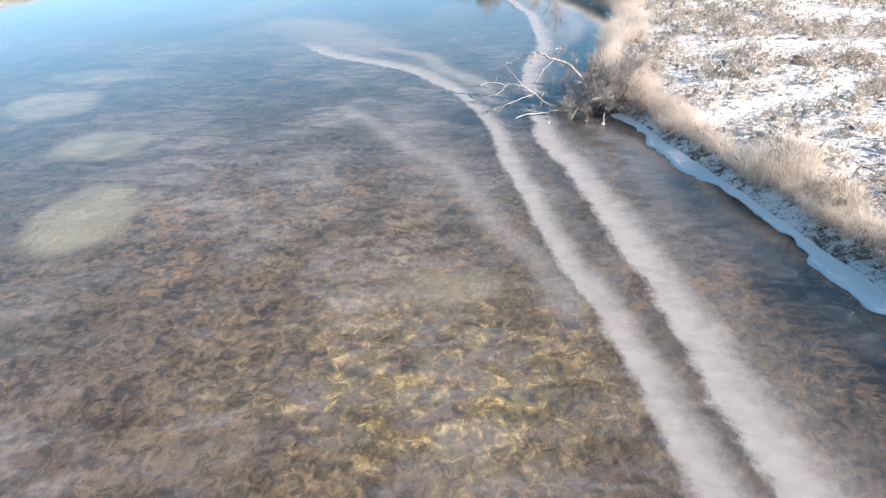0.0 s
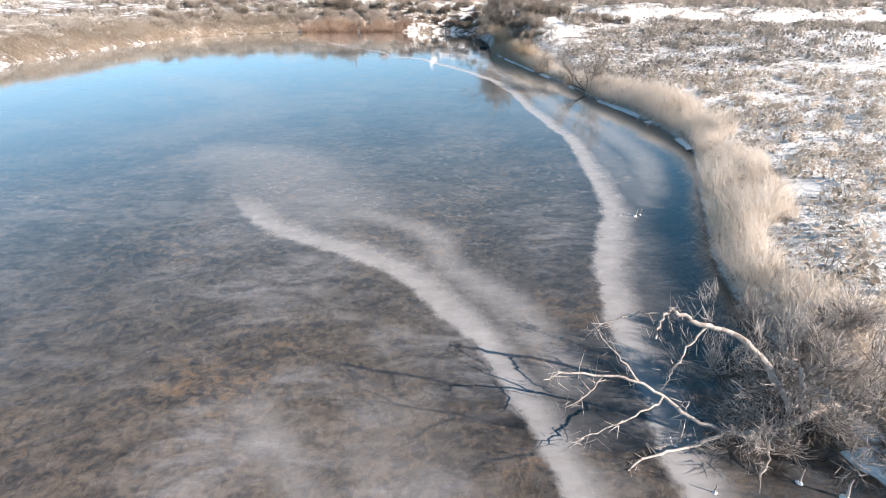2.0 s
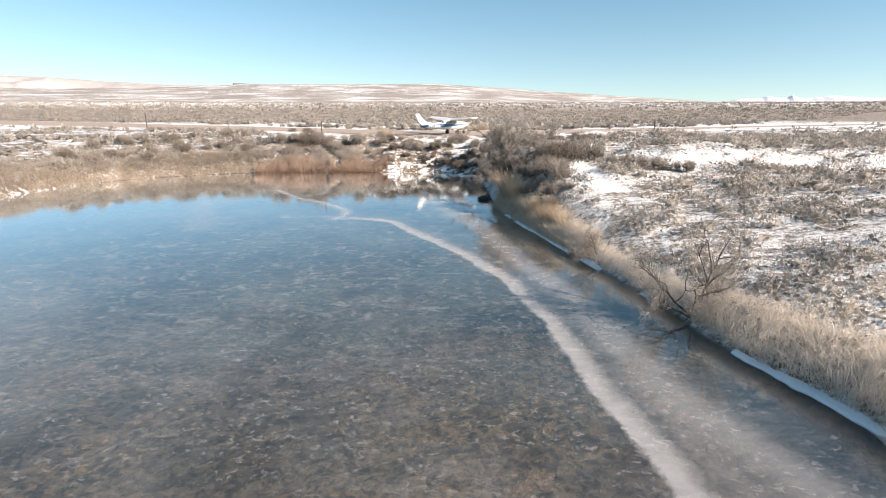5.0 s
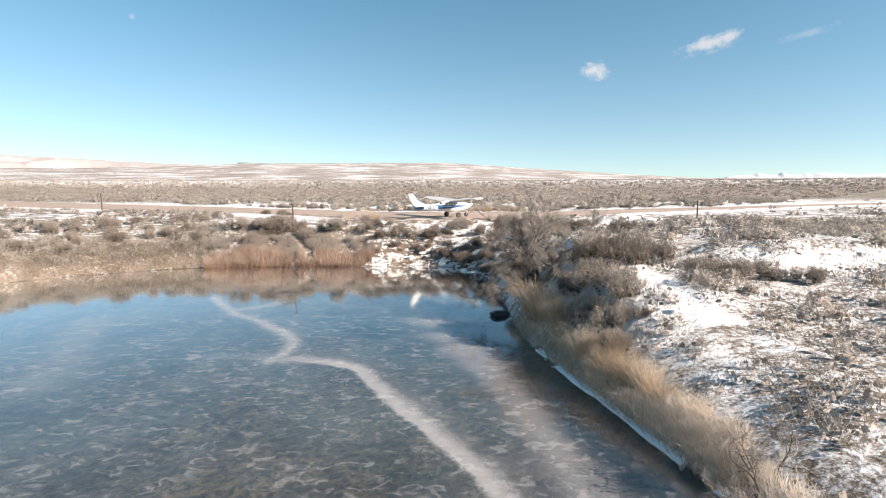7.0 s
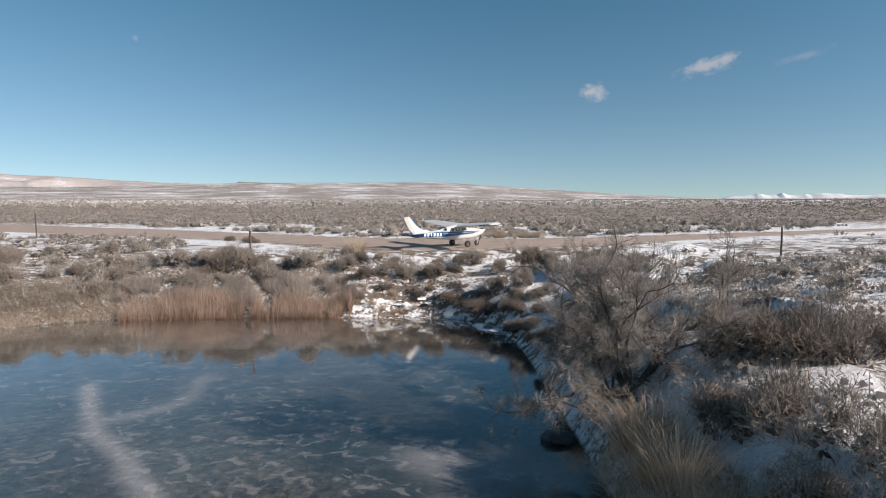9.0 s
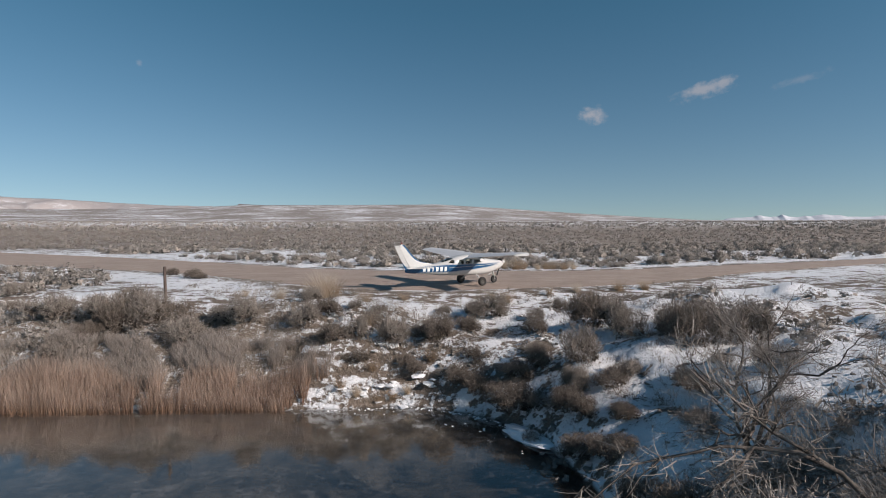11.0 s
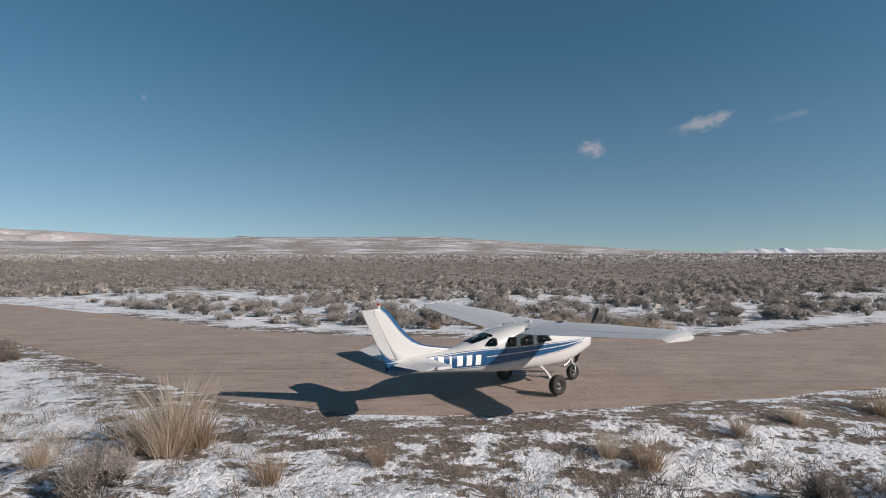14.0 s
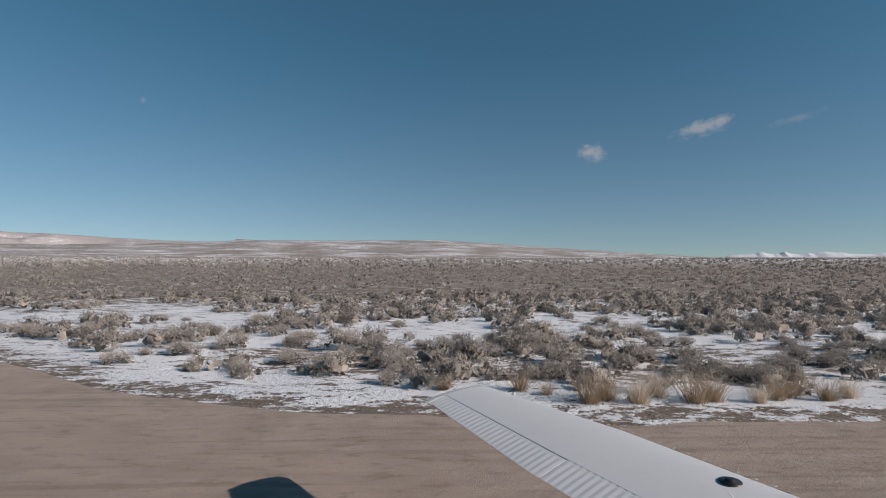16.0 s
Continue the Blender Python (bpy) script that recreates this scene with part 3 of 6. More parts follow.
lo, hi = lo + 0.7 * fbm(rx, rx * 0, 2.2, 41), hi + 0.7 * fbm(rx, rx * 0 + 9, 2.2, 43)
RX, RV = (a.ravel() for a in np.meshgrid(rx, rv))
RY = np.interp(RX, rx, lo) * (1 - RV) + np.interp(RX, rx, hi) * RV
rut = 0.035 * fbm(RX * 0.12, RY, 0.8, 45, 3) + 0.04 * fbm(RX, RY, 3, 47, 3)
RZ = ROAD_Z + 0.03 * (4 * RV * (1 - RV)) ** 0.5 + rut * fade(0, 0.08, RV) * fade(0, 0.08, 1 - RV) - 0.14 * (1 - fade(0, 0.05, RV) * fade(0, 0.05, 1 - RV))
road = new("road", mesh_from("road", np.stack([RX, RY, RZ], 1), grid_faces(len(rx), len(rv)), ROAD))
tagged(road, "packed brown dirt road with tyre ruts and loose pebbles", "road", kind="structure")

# pond surface with bands of blown frost: points along each band and its half width
BANDS = [
    (spline([(3.6, 4), (3.5, 6.5), (3.2, 8.4), (2.8, 10.8), (2.5, 13.5), (2.2, 17), (1.9, 19.4), (1.1, 22.1), (0.2, 23.9), (-1.5, 26.3), (-3.8, 27.7), (-5.4, 28.9), (-7.2, 31.4), (-8.6, 33.9)]), 0.62, 0.58),
    (spline([(4.7, 3), (4.7, 6.5), (4.6, 8.7), (4.5, 11.5), (4.2, 14.0), (3.7, 17.2), (3.8, 20), (3.9, 22.9), (4.1, 24.4), (4.7, 27), (6.0, 31.6), (6.3, 36), (6.35, 40), (6.0, 43.4), (5.6, 46.6), (5.2, 51), (4.1, 56), (2.1, 60.6), (0.1, 64.4), (-1.2, 67), (-3.5, 68.1), (-7.2, 68.5)]), 0.75, 0.62),
]
# softer drifts: centre line, half width, strength
DRIFTS = [
    (spline([(2.7, 8.6), (2.5, 10.2), (1.6, 12), (1.1, 13.5), (0.5, 15.3), (-0.9, 17.2), (-2.1, 19.2), (-3.6, 21)]), 0.30, 0.25),
    (spline([(2.6, 21.9), (2.2, 23.2), (1.3, 25.0), (0.2, 26.4), (-0.1, 28.1), (-0.9, 29.2), (-2.6, 30.3)]), 0.40, 0.34),
    (spline([(-4.0, 31.2), (-6.2, 33.2), (-8.4, 36.2)]), 1.7, 0.24),
    (spline([(-5.6, 34.4), (-6.8, 36), (-9.5, 37)]), 1.5, 0.27),
    (spline([(8.3, 32), (8.7, 34.4), (9.1, 36.5), (9.0, 39.9), (8.5, 42.7), (7.5, 46), (6.9, 52), (5.9, 57.0), (5.2, 60.3), (4.4, 65.3), (3.6, 68)]), 0.55, 0.30),
    (spline([(7.4, 31), (7.6, 36), (7.5, 41), (6.9, 47)]), 0.45, 0.18),
    (spline([(-4.9, 68.2), (-4.4, 70.2), (-5.0, 72.0), (-6.9, 74.4), (-9.4, 77.0), (-12.2, 81.2)]), 0.24, 0.46),
    (spline([(-13, 65.9), (-14.4, 70.1), (-16.6, 75.1)]), 0.9, 0.12),
    (spline([(-9.4, 77.4), (-7.6, 79.0), (-7.9, 82)]), 0.3, 0.22),
    (spline([(1.6, 74.6), (2.6, 73.9), (4.3, 73.2)]), 0.8, 0.34),
    (spline([(2.6, 71.6), (4.6, 70.6), (3.2, 69.6), (4.4, 68.0)]), 0.9, 0.34),
    (spline([(-14, 40), (-11, 46), (-14, 52), (-20, 57)]), 1.6, 0.10),
    (spline([(0.3, 15.5), (-0.6, 18), (-0.9, 20.2)]), 0.8, 0.12),
    (spline([(6.0, 12), (6.6, 16), (6.0, 18.6)]), 0.5, 0.12),
]


def lee(x, y, line):
    """Signed distance from a line that runs away north: positive on its east side."""
    best, sign = np.full_like(x, 1e9), np.ones_like(x)
    for a, b in zip(line[:-1], line[1:]):
        ab = b - a
        u = np.clip(((x - a[0]) * ab[0] + (y - a[1]) * ab[1]) / (ab @ ab), 0, 1)
        px, py = x - a[0] - u * ab[0], y - a[1] - u * ab[1]
        d = np.hypot(px, py)
        nearer = d < best
        sign = np.where(nearer, np.sign(ab[1] * px - ab[0] * py), sign)
        best = np.where(nearer, d, best)
    return best * sign


wx, wy = np.arange(-41.5, 13.5, 0.26), np.concatenate([np.arange(-30, -2, 1.5), np.arange(-2, 97.5, 0.26)])
WX, WY = (a.ravel() for a in np.meshgrid(wx, wy))
WD = shore_gap(WX, WY)
frost, ice_attrs = np.zeros_like(WX), {}
bx, by = WX + 0.5 * fbm(WX, WY, 2.2, 51), WY + 0.5 * fbm(WX, WY, 2.2, 53)
for key, (line, wide, strength) in zip("ab", BANDS):
    wide = wide * np.interp(WY, [6, 14, 22, 28, 34], [1.0, 0.85, 0.9, 1.3, 1.6]) if line[-1][1] < 40 else wide * np.interp(WY, [4, 12, 20, 30, 45, 60], [1.15, 1.1, 0.9, 1.0, 0.75, 0.8])
    off_line = lee(bx, by, line)
    end = fade(-0.5, 6.0, np.hypot(WX - line[-1][0], WY - line[-1][1]))
    ice_attrs["edge_" + key], ice_attrs["power_" + key] = np.clip(off_line / wide, -9, 9), strength * end
    frost = np.maximum(frost, 0.20 * strength * end * fade(0, 0.5, off_line) * (1 - fade(0.8, 3.2, off_line / wide)))
for line, half, strength in DRIFTS:
    dist = line_distance(bx - 0.3 * half, by, line)
    frost = np.maximum(frost, 0.88 * strength * (1 - fade(0.25 * half, 1.9 * half, dist)) + 0.12 * strength * (1 - fade(half, 4 * half, dist)))
small = 0.72 * (0.15 + 0.85 * fade(22, 34, WY)) * (1 - 0.75 * fade(46, 60, WY))
broad = 0.12 + 0.88 * fade(42, 58, WY) * (1 - 0.8 * fade(82, 90, WY))
haze = 1.0 - 0.58 * fade(24, 36, WY) - 0.20 * fade(48, 62, WY) + 0.15 * fade(-5, -14, WX) * (1 - fade(30, 46, WY)) - 0.45 * fade(3.0, 6.5, WX) * (1 - fade(22, 30, WY))
haze = haze * (1 - 0.5 * fade(76, 88, WY))
water_haze = fade(28, 52, WY) * (1 - fade(76, 88, WY))
wf = grid_faces(len(wx), len(wy))
wf = wf[(WD[wf].min(1) < 0.5)]
used, back = np.unique(wf, return_inverse=True)
ice_attrs.update(frost=frost, small=small, broad=broad, haze=haze, water_haze=water_haze)
ice = new("pond_ice", mesh_from("pond_ice", np.stack([WX, WY, 0 * WX], 1)[used], back.reshape(wf.shape), ICE, {k: v[used] for k, v in ice_attrs.items()}))
ice.visible_shadow = False
tagged(ice, "clear thin pond ice streaked with pale frost over brown weeds", "pond ice", kind="structure")


# ---- distance ----
def ridge(name, label, az0, az1, foot, crest, rise, profile, mat, base=8.0, seed=3, rough=0.22, n=220, rows=14, skew=0.0):
    """A range of hills between two bearings (degrees right of ahead); rise is the crest's height and profile shapes it along the bearing."""
    eye = np.array([1.5, 100.0])
    a = np.radians(np.linspace(az0, az1, n))
    v = np.linspace(0, 1, rows)
    A, V = np.meshgrid(a, v)
    R = foot + (crest - foot) * V
    u = np.clip((np.degrees(A) - az0) / (az1 - az0) + skew * (V - 1), 0, 1)
    H = rise * profile(u)
    X, Y = eye[0] + R * np.sin(A), eye[1] + R * np.cos(A)
    bumps = fbm(X, Y, (crest - foot) * 0.5, seed, 5)
    Z = base + H * np.clip(V**1.3 + rough * bumps * np.sin(np.pi * np.clip(V, 0, 1)) * 2 + rough * 0.25 * bumps * V, 0, None)
    P = np.stack([X.ravel(), Y.ravel(), Z.ravel()], 1)
    # the far side falls away again
    back = np.stack([eye[0] + crest * 1.12 * np.sin(a), eye[1] + crest * 1.12 * np.cos(a), np.full(n, base - 5.0)], 1)
    P = np.vstack([P, back])
    ob = new(name, mesh_from(name, P, grid_faces(n, rows + 1), mat))
    return tagged(ob, label, "hills", kind="structure")


teeth = lambda u: np.abs(2 * np.mod(u, 1) - 1)
ends = lambda u, w=0.12: fade(0, w, u) * fade(0, w, 1 - u)
ridge("backdrop_hill", "low snow-dusted sagebrush hill on the horizon", -62, 34, 700, 1900, 72, lambda u: np.interp(u * 96 - 62, [-62, -46, -38, -30, -24, -19, -11, 1, 7, 16, 24, 34], [0.3, 0.5, 0.62, 0.68, 0.78, 0.92, 0.95, 1.0, 0.82, 0.52, 0.28, 0]), hill_material("hill_brush", (0.27, 0.23, 0.20), (0.18, 0.16, 0.145), 0.507), seed=61, rough=0.12, n=320)
ridge("backdrop_mesa", "pale snowy badland bluffs far off", -70, -12, 2900, 3700, 168, lambda u: np.interp(u * 58 - 70, [-70, -45, -39, -36, -27, -20, -15, -12], [0.9, 1.0, 0.97, 0.88, 0.74, 0.70, 0.66, 0.3]), hill_material("badland", (0.41, 0.375, 0.37), (0.33, 0.30, 0.295), 0.545), seed=71, rough=0.75, n=420, rows=22)
ridge("backdrop_bench", "flat dark-topped bench below the bluffs", -19.8, -13.2, 2300, 2500, 92, lambda u: np.interp(u, [0, 0.06, 0.9, 1], [0.8, 1.0, 0.9, 0.5]), hill_material("bench", (0.22, 0.20, 0.19), (0.15, 0.14, 0.135), 0.70), seed=75, rough=0.02)
ridge("backdrop_flat", "snowy flats with dark brush before the mountains", 6, 66, 1200, 2400, 24, lambda u: fade(0, 0.3, u) * (0.80 + 0.20 * np.sin(u * 8 + 1)), hill_material("flats", (0.22, 0.185, 0.155), (0.14, 0.125, 0.11), 0.50), seed=81)
ridge("backdrop_mountains", "snow-covered mountain range on the horizon", 28.0, 66, 3200, 4300, 73, lambda u: ends(u, 0.06) * (0.58 + 0.22 * teeth(11.3 * u + 1.1 * fbm(u * 11, u * 0, 1.0, 97, 2)) + 0.11 * teeth(29 * u + 1.5 * fbm(u * 23, u * 0, 1.0, 98, 2)) * (0.4 + 0.6 * teeth(4.1 * u + 0.2))), hill_material("mountain", (0.55, 0.57, 0.63), (0.62, 0.64, 0.69), 0.50), seed=91, rough=0.22, n=900, rows=30, skew=0.022)


# ---- plants ----
rng = np.random.RandomState(7)


def ribbons(base, way, length, width, bend, steps=2, taper=0.25, rs=rng):
    """Thin blades or twigs: from each base along its way, drooping by bend. Gives vertices, quads and a tip value."""
    n = len(base)
    way = way / np.linalg.norm(way, axis=1, keepdims=True)
    side = np.cross(way, rs.normal(size=(n, 3)))
    side /= np.linalg.norm(side, axis=1, keepdims=True) + 1e-9
    vs, tips = [], []
    for k in range(steps + 1):
        u = k / steps
        c = base + way * (length * u)[:, None] + bend * (u * u * length)[:, None]
        w = (width * (1 - (1 - taper) * u))[:, None]
        vs += [c - side * w / 2, c + side * w / 2]
        tips += [np.full(n, u)] * 2
    m = 2 * (steps + 1)
    V = np.stack(vs, 1).reshape(-1, 3)
    T = np.stack(tips, 1).ravel()
    o = (np.arange(n) * m)[:, None]
    F = np.concatenate([o + np.array([2 * k, 2 * k + 1, 2 * k + 3, 2 * k + 2]) for k in range(steps)])
    return V, F, T


def merge(parts):
    vs, fs, ts, o = [], [], [], 0
    for v, f, t in parts:
        vs.append(v)
        fs.append(f + o)
        ts.append(t)
        o += len(v)
    return np.vstack(vs), np.vstack(fs), np.concatenate(ts)


def brush_arrays(seed, stems=40, sprigs=420, leaf=0.012, spread=0.5, tall=0.75, spiky=0.5, long=0.2, lobes=9, apart=False, core=0, core_size=1.0):
    """One sagebrush of about a metre: woody stems from the foot and a tangle of twigs that fills an uneven dome."""
    rs = np.random.RandomState(seed)
    a, q = rs.uniform(0, 2 * np.pi, lobes), rs.uniform(0.15, 1.0, lobes) ** 0.6
    heart = np.stack([np.cos(a) * q * spread * 0.8, np.sin(a) * q * spread * 0.8, tall * (0.62 - 0.32 * q * q + rs.normal(size=lobes) * 0.08)], 1)
    a, e = rs.uniform(0, 2 * np.pi, stems), rs.uniform(0.2, 1.0, stems)
    way = np.stack([np.cos(a) * e, np.sin(a) * e, 1.15 - 0.6 * e], 1)
    base = np.stack([np.cos(a), np.sin(a), 0 * a], 1) * rs.uniform(0, 0.12, stems)[:, None]
    v1 = ribbons(base, way, rs.uniform(0.5, 0.95, stems) * tall, rs.uniform(0.7, 1.4, stems) * leaf, np.array([0, 0, 0.15]), 2, 0.35, rs)
    own = heart[rs.randint(0, lobes, sprigs)]
    ball = rs.normal(size=(sprigs, 3))
    ball /= np.linalg.norm(ball, axis=1, keepdims=True)
    ball *= rs.uniform(0.15, 1.0, sprigs)[:, None] ** 0.45
    p = own + ball * (spread * 0.36, spread * 0.36, tall * 0.30)
    p[:, 2] = np.abs(p[:, 2]) + 0.02
    way = ball * 0.35 + rs.normal(size=p.shape) * 0.85 + (0, 0, 0.25 + spiky * 0.45)
    v2 = ribbons(p, way, rs.uniform(0.45, 1.25, sprigs) * long, rs.uniform(0.6, 1.5, sprigs) * leaf, np.array([0, 0, 0.15]), 1, 0.25, rs)
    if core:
        # flat sheets added in the lobes block light, for dark shade inside the crown
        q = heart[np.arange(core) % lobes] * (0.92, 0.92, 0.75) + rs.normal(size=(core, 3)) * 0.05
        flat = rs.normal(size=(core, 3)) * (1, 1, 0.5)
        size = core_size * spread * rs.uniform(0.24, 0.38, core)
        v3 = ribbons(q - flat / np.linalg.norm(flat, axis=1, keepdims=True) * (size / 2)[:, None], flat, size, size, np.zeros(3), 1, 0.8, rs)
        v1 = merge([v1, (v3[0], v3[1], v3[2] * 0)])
    return (v1, v2) if apart else merge([v1, v2])


def brush_meshes(mat, seed, **kw):
    """The woody stems with their shade sheets, and the twiggy crown of one bush."""
    return [mesh_from(n, v, f, m, {"tip": t}, smooth=False) for n, m, (v, f, t) in zip(("stems_shade_core", "crown"), (SHADE_STEM, mat), brush_arrays(seed, apart=True, **kw))]


def scatter(name, mat, spots, sizes, kinds, label, category, heights=None, sink=0.05, dome=0.0):
    """Many plants in one mesh: each kind's arrays turned, scaled and set on the ground. dome: how far the leaves take the shading of a round crown."""
    rs = np.random.RandomState(len(spots))
    z = height(spots[:, 0], spots[:, 1]) if heights is None else heights
    turn, pick, squash = rs.uniform(0, 2 * np.pi, len(spots)), rs.randint(0, len(kinds), len(spots)), rs.uniform(0.7, 1.15, len(spots))
    vs, fs, ts, tones, ns, o = [], [], [], [], [], 0
    for k, (v, f, t) in enumerate(kinds):
        who = np.nonzero(pick == k)[0]
        if not len(who):
            continue
        c, s = np.cos(turn[who])[:, None], np.sin(turn[who])[:, None]
        if dome:
            out = (v - (0, 0, 0.12)) * (1, 1, 1.4)
            out /= np.linalg.norm(out, axis=1, keepdims=True) + 1e-9
            flat = np.cross(v[f[:, 1]] - v[f[:, 0]], v[f[:, 2]] - v[f[:, 0]])
            flat /= np.linalg.norm(flat, axis=1, keepdims=True) + 1e-9
            inward = (flat * out[f].mean(1)).sum(1) < 0
            f, flat = np.where(inward[:, None], f[:, ::-1], f), np.where(inward[:, None], -flat, flat)
            own = np.zeros_like(v)
            own[f.ravel()] = np.repeat(flat, 4, axis=0)
            out = dome * out + (1 - dome) * own
            ns.append(np.stack([out[:, 0] * c - out[:, 1] * s, out[:, 0] * s + out[:, 1] * c, out[:, 2] + 0 * c], -1).reshape(-1, 3))
        q = np.stack([v[:, 0] * c - v[:, 1] * s, v[:, 0] * s + v[:, 1] * c, v[:, 2] * squash[who][:, None]], -1) * sizes[who][:, None, None]
        q += np.stack([spots[who, 0], spots[who, 1], z[who] - sink * sizes[who]], 1)[:, None, :]
        vs.append(q.reshape(-1, 3))
        fs.append((f[None] + (np.arange(len(who)) * len(v))[:, None, None]).reshape(-1, 4) + o)
        ts.append(np.tile(t, len(who)))
        tones.append(np.repeat(rs.uniform(0, 1, len(who)) ** 2, len(v)))
        o += len(v) * len(who)
    ob = new(name, mesh_from(name, np.vstack(vs), np.vstack(fs), mat, {"tip": np.concatenate(ts), "tone": np.concatenate(tones)}, smooth=dome > 0))
    if dome:
        n = np.vstack(ns)
        ob.data.normals_split_custom_set_from_vertices(n / (np.linalg.norm(n, axis=1, keepdims=True) + 1e-9))
    return tagged(ob, label, category, kind="stuff")


def spread_points(n, x0, x1, y0, y1, keep, seed):
    rs = np.random.RandomState(seed)
    p = np.stack([rs.uniform(x0, x1, n), rs.uniform(y0, y1, n)], 1)
    return p[keep(p[:, 0], p[:, 1])]


# plain beyond the road: near, middle and far belts of sagebrush
light = [brush_arrays(100 + k, stems=4, sprigs=125, leaf=0.035, spread=0.58, tall=0.56, spiky=0.0, long=0.085, lobes=7, core=16) for k in range(6)]
lighter = [brush_arrays(120 + k, stems=1, sprigs=30, leaf=0.085, spread=0.66, tall=0.52, spiky=0.0, long=0.11, lobes=5, core=7) for k in range(5)]
wedge = lambda x, y, k=1.05, m=14: np.abs(x - 1.5) < (y - 96) * k + m
patchy = lambda x, y, lo=-0.12: fbm(x, y, 7, 77, 3) > lo
p = spread_points(2700, -75, 80, 117, 172, lambda x, y: (road_gap(x, y) > 2.6 + 7.5 * np.abs(fbm(x, y, 4, 88))) & (y > np.interp(x, ROAD_FAR[:, 0], ROAD_FAR[:, 1])) & wedge(x, y) & patchy(x, y, -0.02 - 0.28 * fade(12, 34, road_gap(x, y))[()]), 201)
near = p[:, 1] < np.interp(p[:, 0], ROAD_FAR[:, 0], ROAD_FAR[:, 1]) + 24
sizes = np.random.RandomState(1).uniform(0.9, 2.1, len(p))
fine = [brush_arrays(110 + k, stems=8, sprigs=320, leaf=0.0155, spread=0.56, tall=0.60, spiky=0.6, long=0.105, lobes=9, core=18) for k in range(6)]
scatter("sagebrush_verge", SAGE, p[near], sizes[near], fine, "rounded grey sagebrush with snow between beyond the road", "sagebrush", dome=0.75)
scatter("sagebrush_belt", SAGE, p[~near], sizes[~near], light, "grey-brown leafless sagebrush covering the snowy plain", "sagebrush", dome=0.75)
p = spread_points(5600, -230, 240, 168, 330, lambda x, y: wedge(x, y) & patchy(x, y, -0.3), 203)
scatter("sagebrush_plain", SAGE, p, np.random.RandomState(2).uniform(0.9, 1.9, len(p)), lighter, "distant grey sagebrush covering the flat plain", "sagebrush", dome=0.75)
p = spread_points(7000, -620, 640, 320, 800, lambda x, y: wedge(x, y) & patchy(x / 4, y / 4, -0.2), 205)
scatter("sagebrush_distance", SAGE, p, np.random.RandomState(3).uniform(1.6, 3.0, len(p)), [brush_arrays(140 + k, stems=1, sprigs=12, leaf=0.34, spread=0.8, tall=0.4, spiky=0.1, long=0.36, lobes=4) for k in range(4)], "far sagebrush plain under the hills", "sagebrush")
# near side of the road, west
p = spread_points(2600, -62, -6, 70, 142, lambda x, y: (road_gap(x, y) > 2.0) & (y < np.interp(x, ROAD_NEAR[:, 0], ROAD_NEAR[:, 1])) & (shore_gap(x, y) > 1.3) & (fbm(x, y, 6, 79, 3) > -0.06) & ~((x > -20) & (y > 100.5)), 207)
scatter("sagebrush_west", SAGE, p, np.random.RandomState(4).uniform(0.6, 1.5, len(p)), light, "frosted grey sagebrush on the snowy pond bank", "sagebrush", dome=0.75)
# tufts on the east bank
tufts = [brush_arrays(160 + k, stems=5, sprigs=58, leaf=0.021, spread=0.58, tall=0.46, spiky=0.8, long=0.17, lobes=6) for k in range(6)]
hummocks = [brush_arrays(170 + k, stems=4, sprigs=82, leaf=0.0175, spread=0.60, tall=0.42, spiky=0.5, long=0.12, lobes=9, core=7, core_size=0.6) for k in range(6)]
p = spread_points(6600, 8, 46, 0, 84, lambda x, y: (shore_gap(x, y) > 1.0) & (np.abs(x) < y * 0.9 + 14) & (fbm(x, y, 3, 83, 4) > -0.14), 209)
high = p[:, 1] > 49
scatter("bank_brush", SAGE, p[high], np.random.RandomState(8).uniform(0.6, 1.8, high.sum()), hummocks, "low grey-brown brush standing in thin snow", "brush tufts", dome=0.6)
p = p[~high]
scatter("bank_tufts", SAGE_FROST, p, np.random.RandomState(5).uniform(0.6, 1.7, len(p)), hummocks, "small frosted brush tufts poking through thin snow", "brush tufts", dome=0.6)
p = spread_points(700, 14, 90, 60, 104, lambda x, y: (road_gap(x, y) > 2.0) & (fbm(x, y, 8, 85, 3) > 0.02), 211)
scatter("sagebrush_east", SAGE, p, np.random.RandomState(6).uniform(0.6, 1.4, len(p)), light, "grey sagebrush on the snowy rise beside the pond", "sagebrush", dome=0.75)


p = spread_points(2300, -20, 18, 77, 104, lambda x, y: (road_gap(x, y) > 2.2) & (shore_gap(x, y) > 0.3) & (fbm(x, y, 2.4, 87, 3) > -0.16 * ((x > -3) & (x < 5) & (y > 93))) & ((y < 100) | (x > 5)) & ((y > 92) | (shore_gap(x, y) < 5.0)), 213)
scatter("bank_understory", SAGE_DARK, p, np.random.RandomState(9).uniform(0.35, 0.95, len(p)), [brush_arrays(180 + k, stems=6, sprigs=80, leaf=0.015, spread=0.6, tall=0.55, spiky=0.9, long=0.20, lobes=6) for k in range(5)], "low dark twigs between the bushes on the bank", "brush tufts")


p = spread_points(3800, -44, -15, 55, 101, lambda x, y: (shore_gap(x, y) > 0.7) & (shore_gap(x, y) < 9) & (fbm(x, y, 4, 89, 3) > -0.12), 215)
scatter("west_brush", SAGE, p, np.random.RandomState(10).uniform(0.7, 1.7, len(p)), tufts, "grey-brown brush covering the pond's low bank", "brush tufts")


coarse = [brush_arrays(190 + k, stems=1, sprigs=15, leaf=0.22, spread=0.7, tall=0.55, spiky=0.3, long=0.30, lobes=5) for k in range(5)]
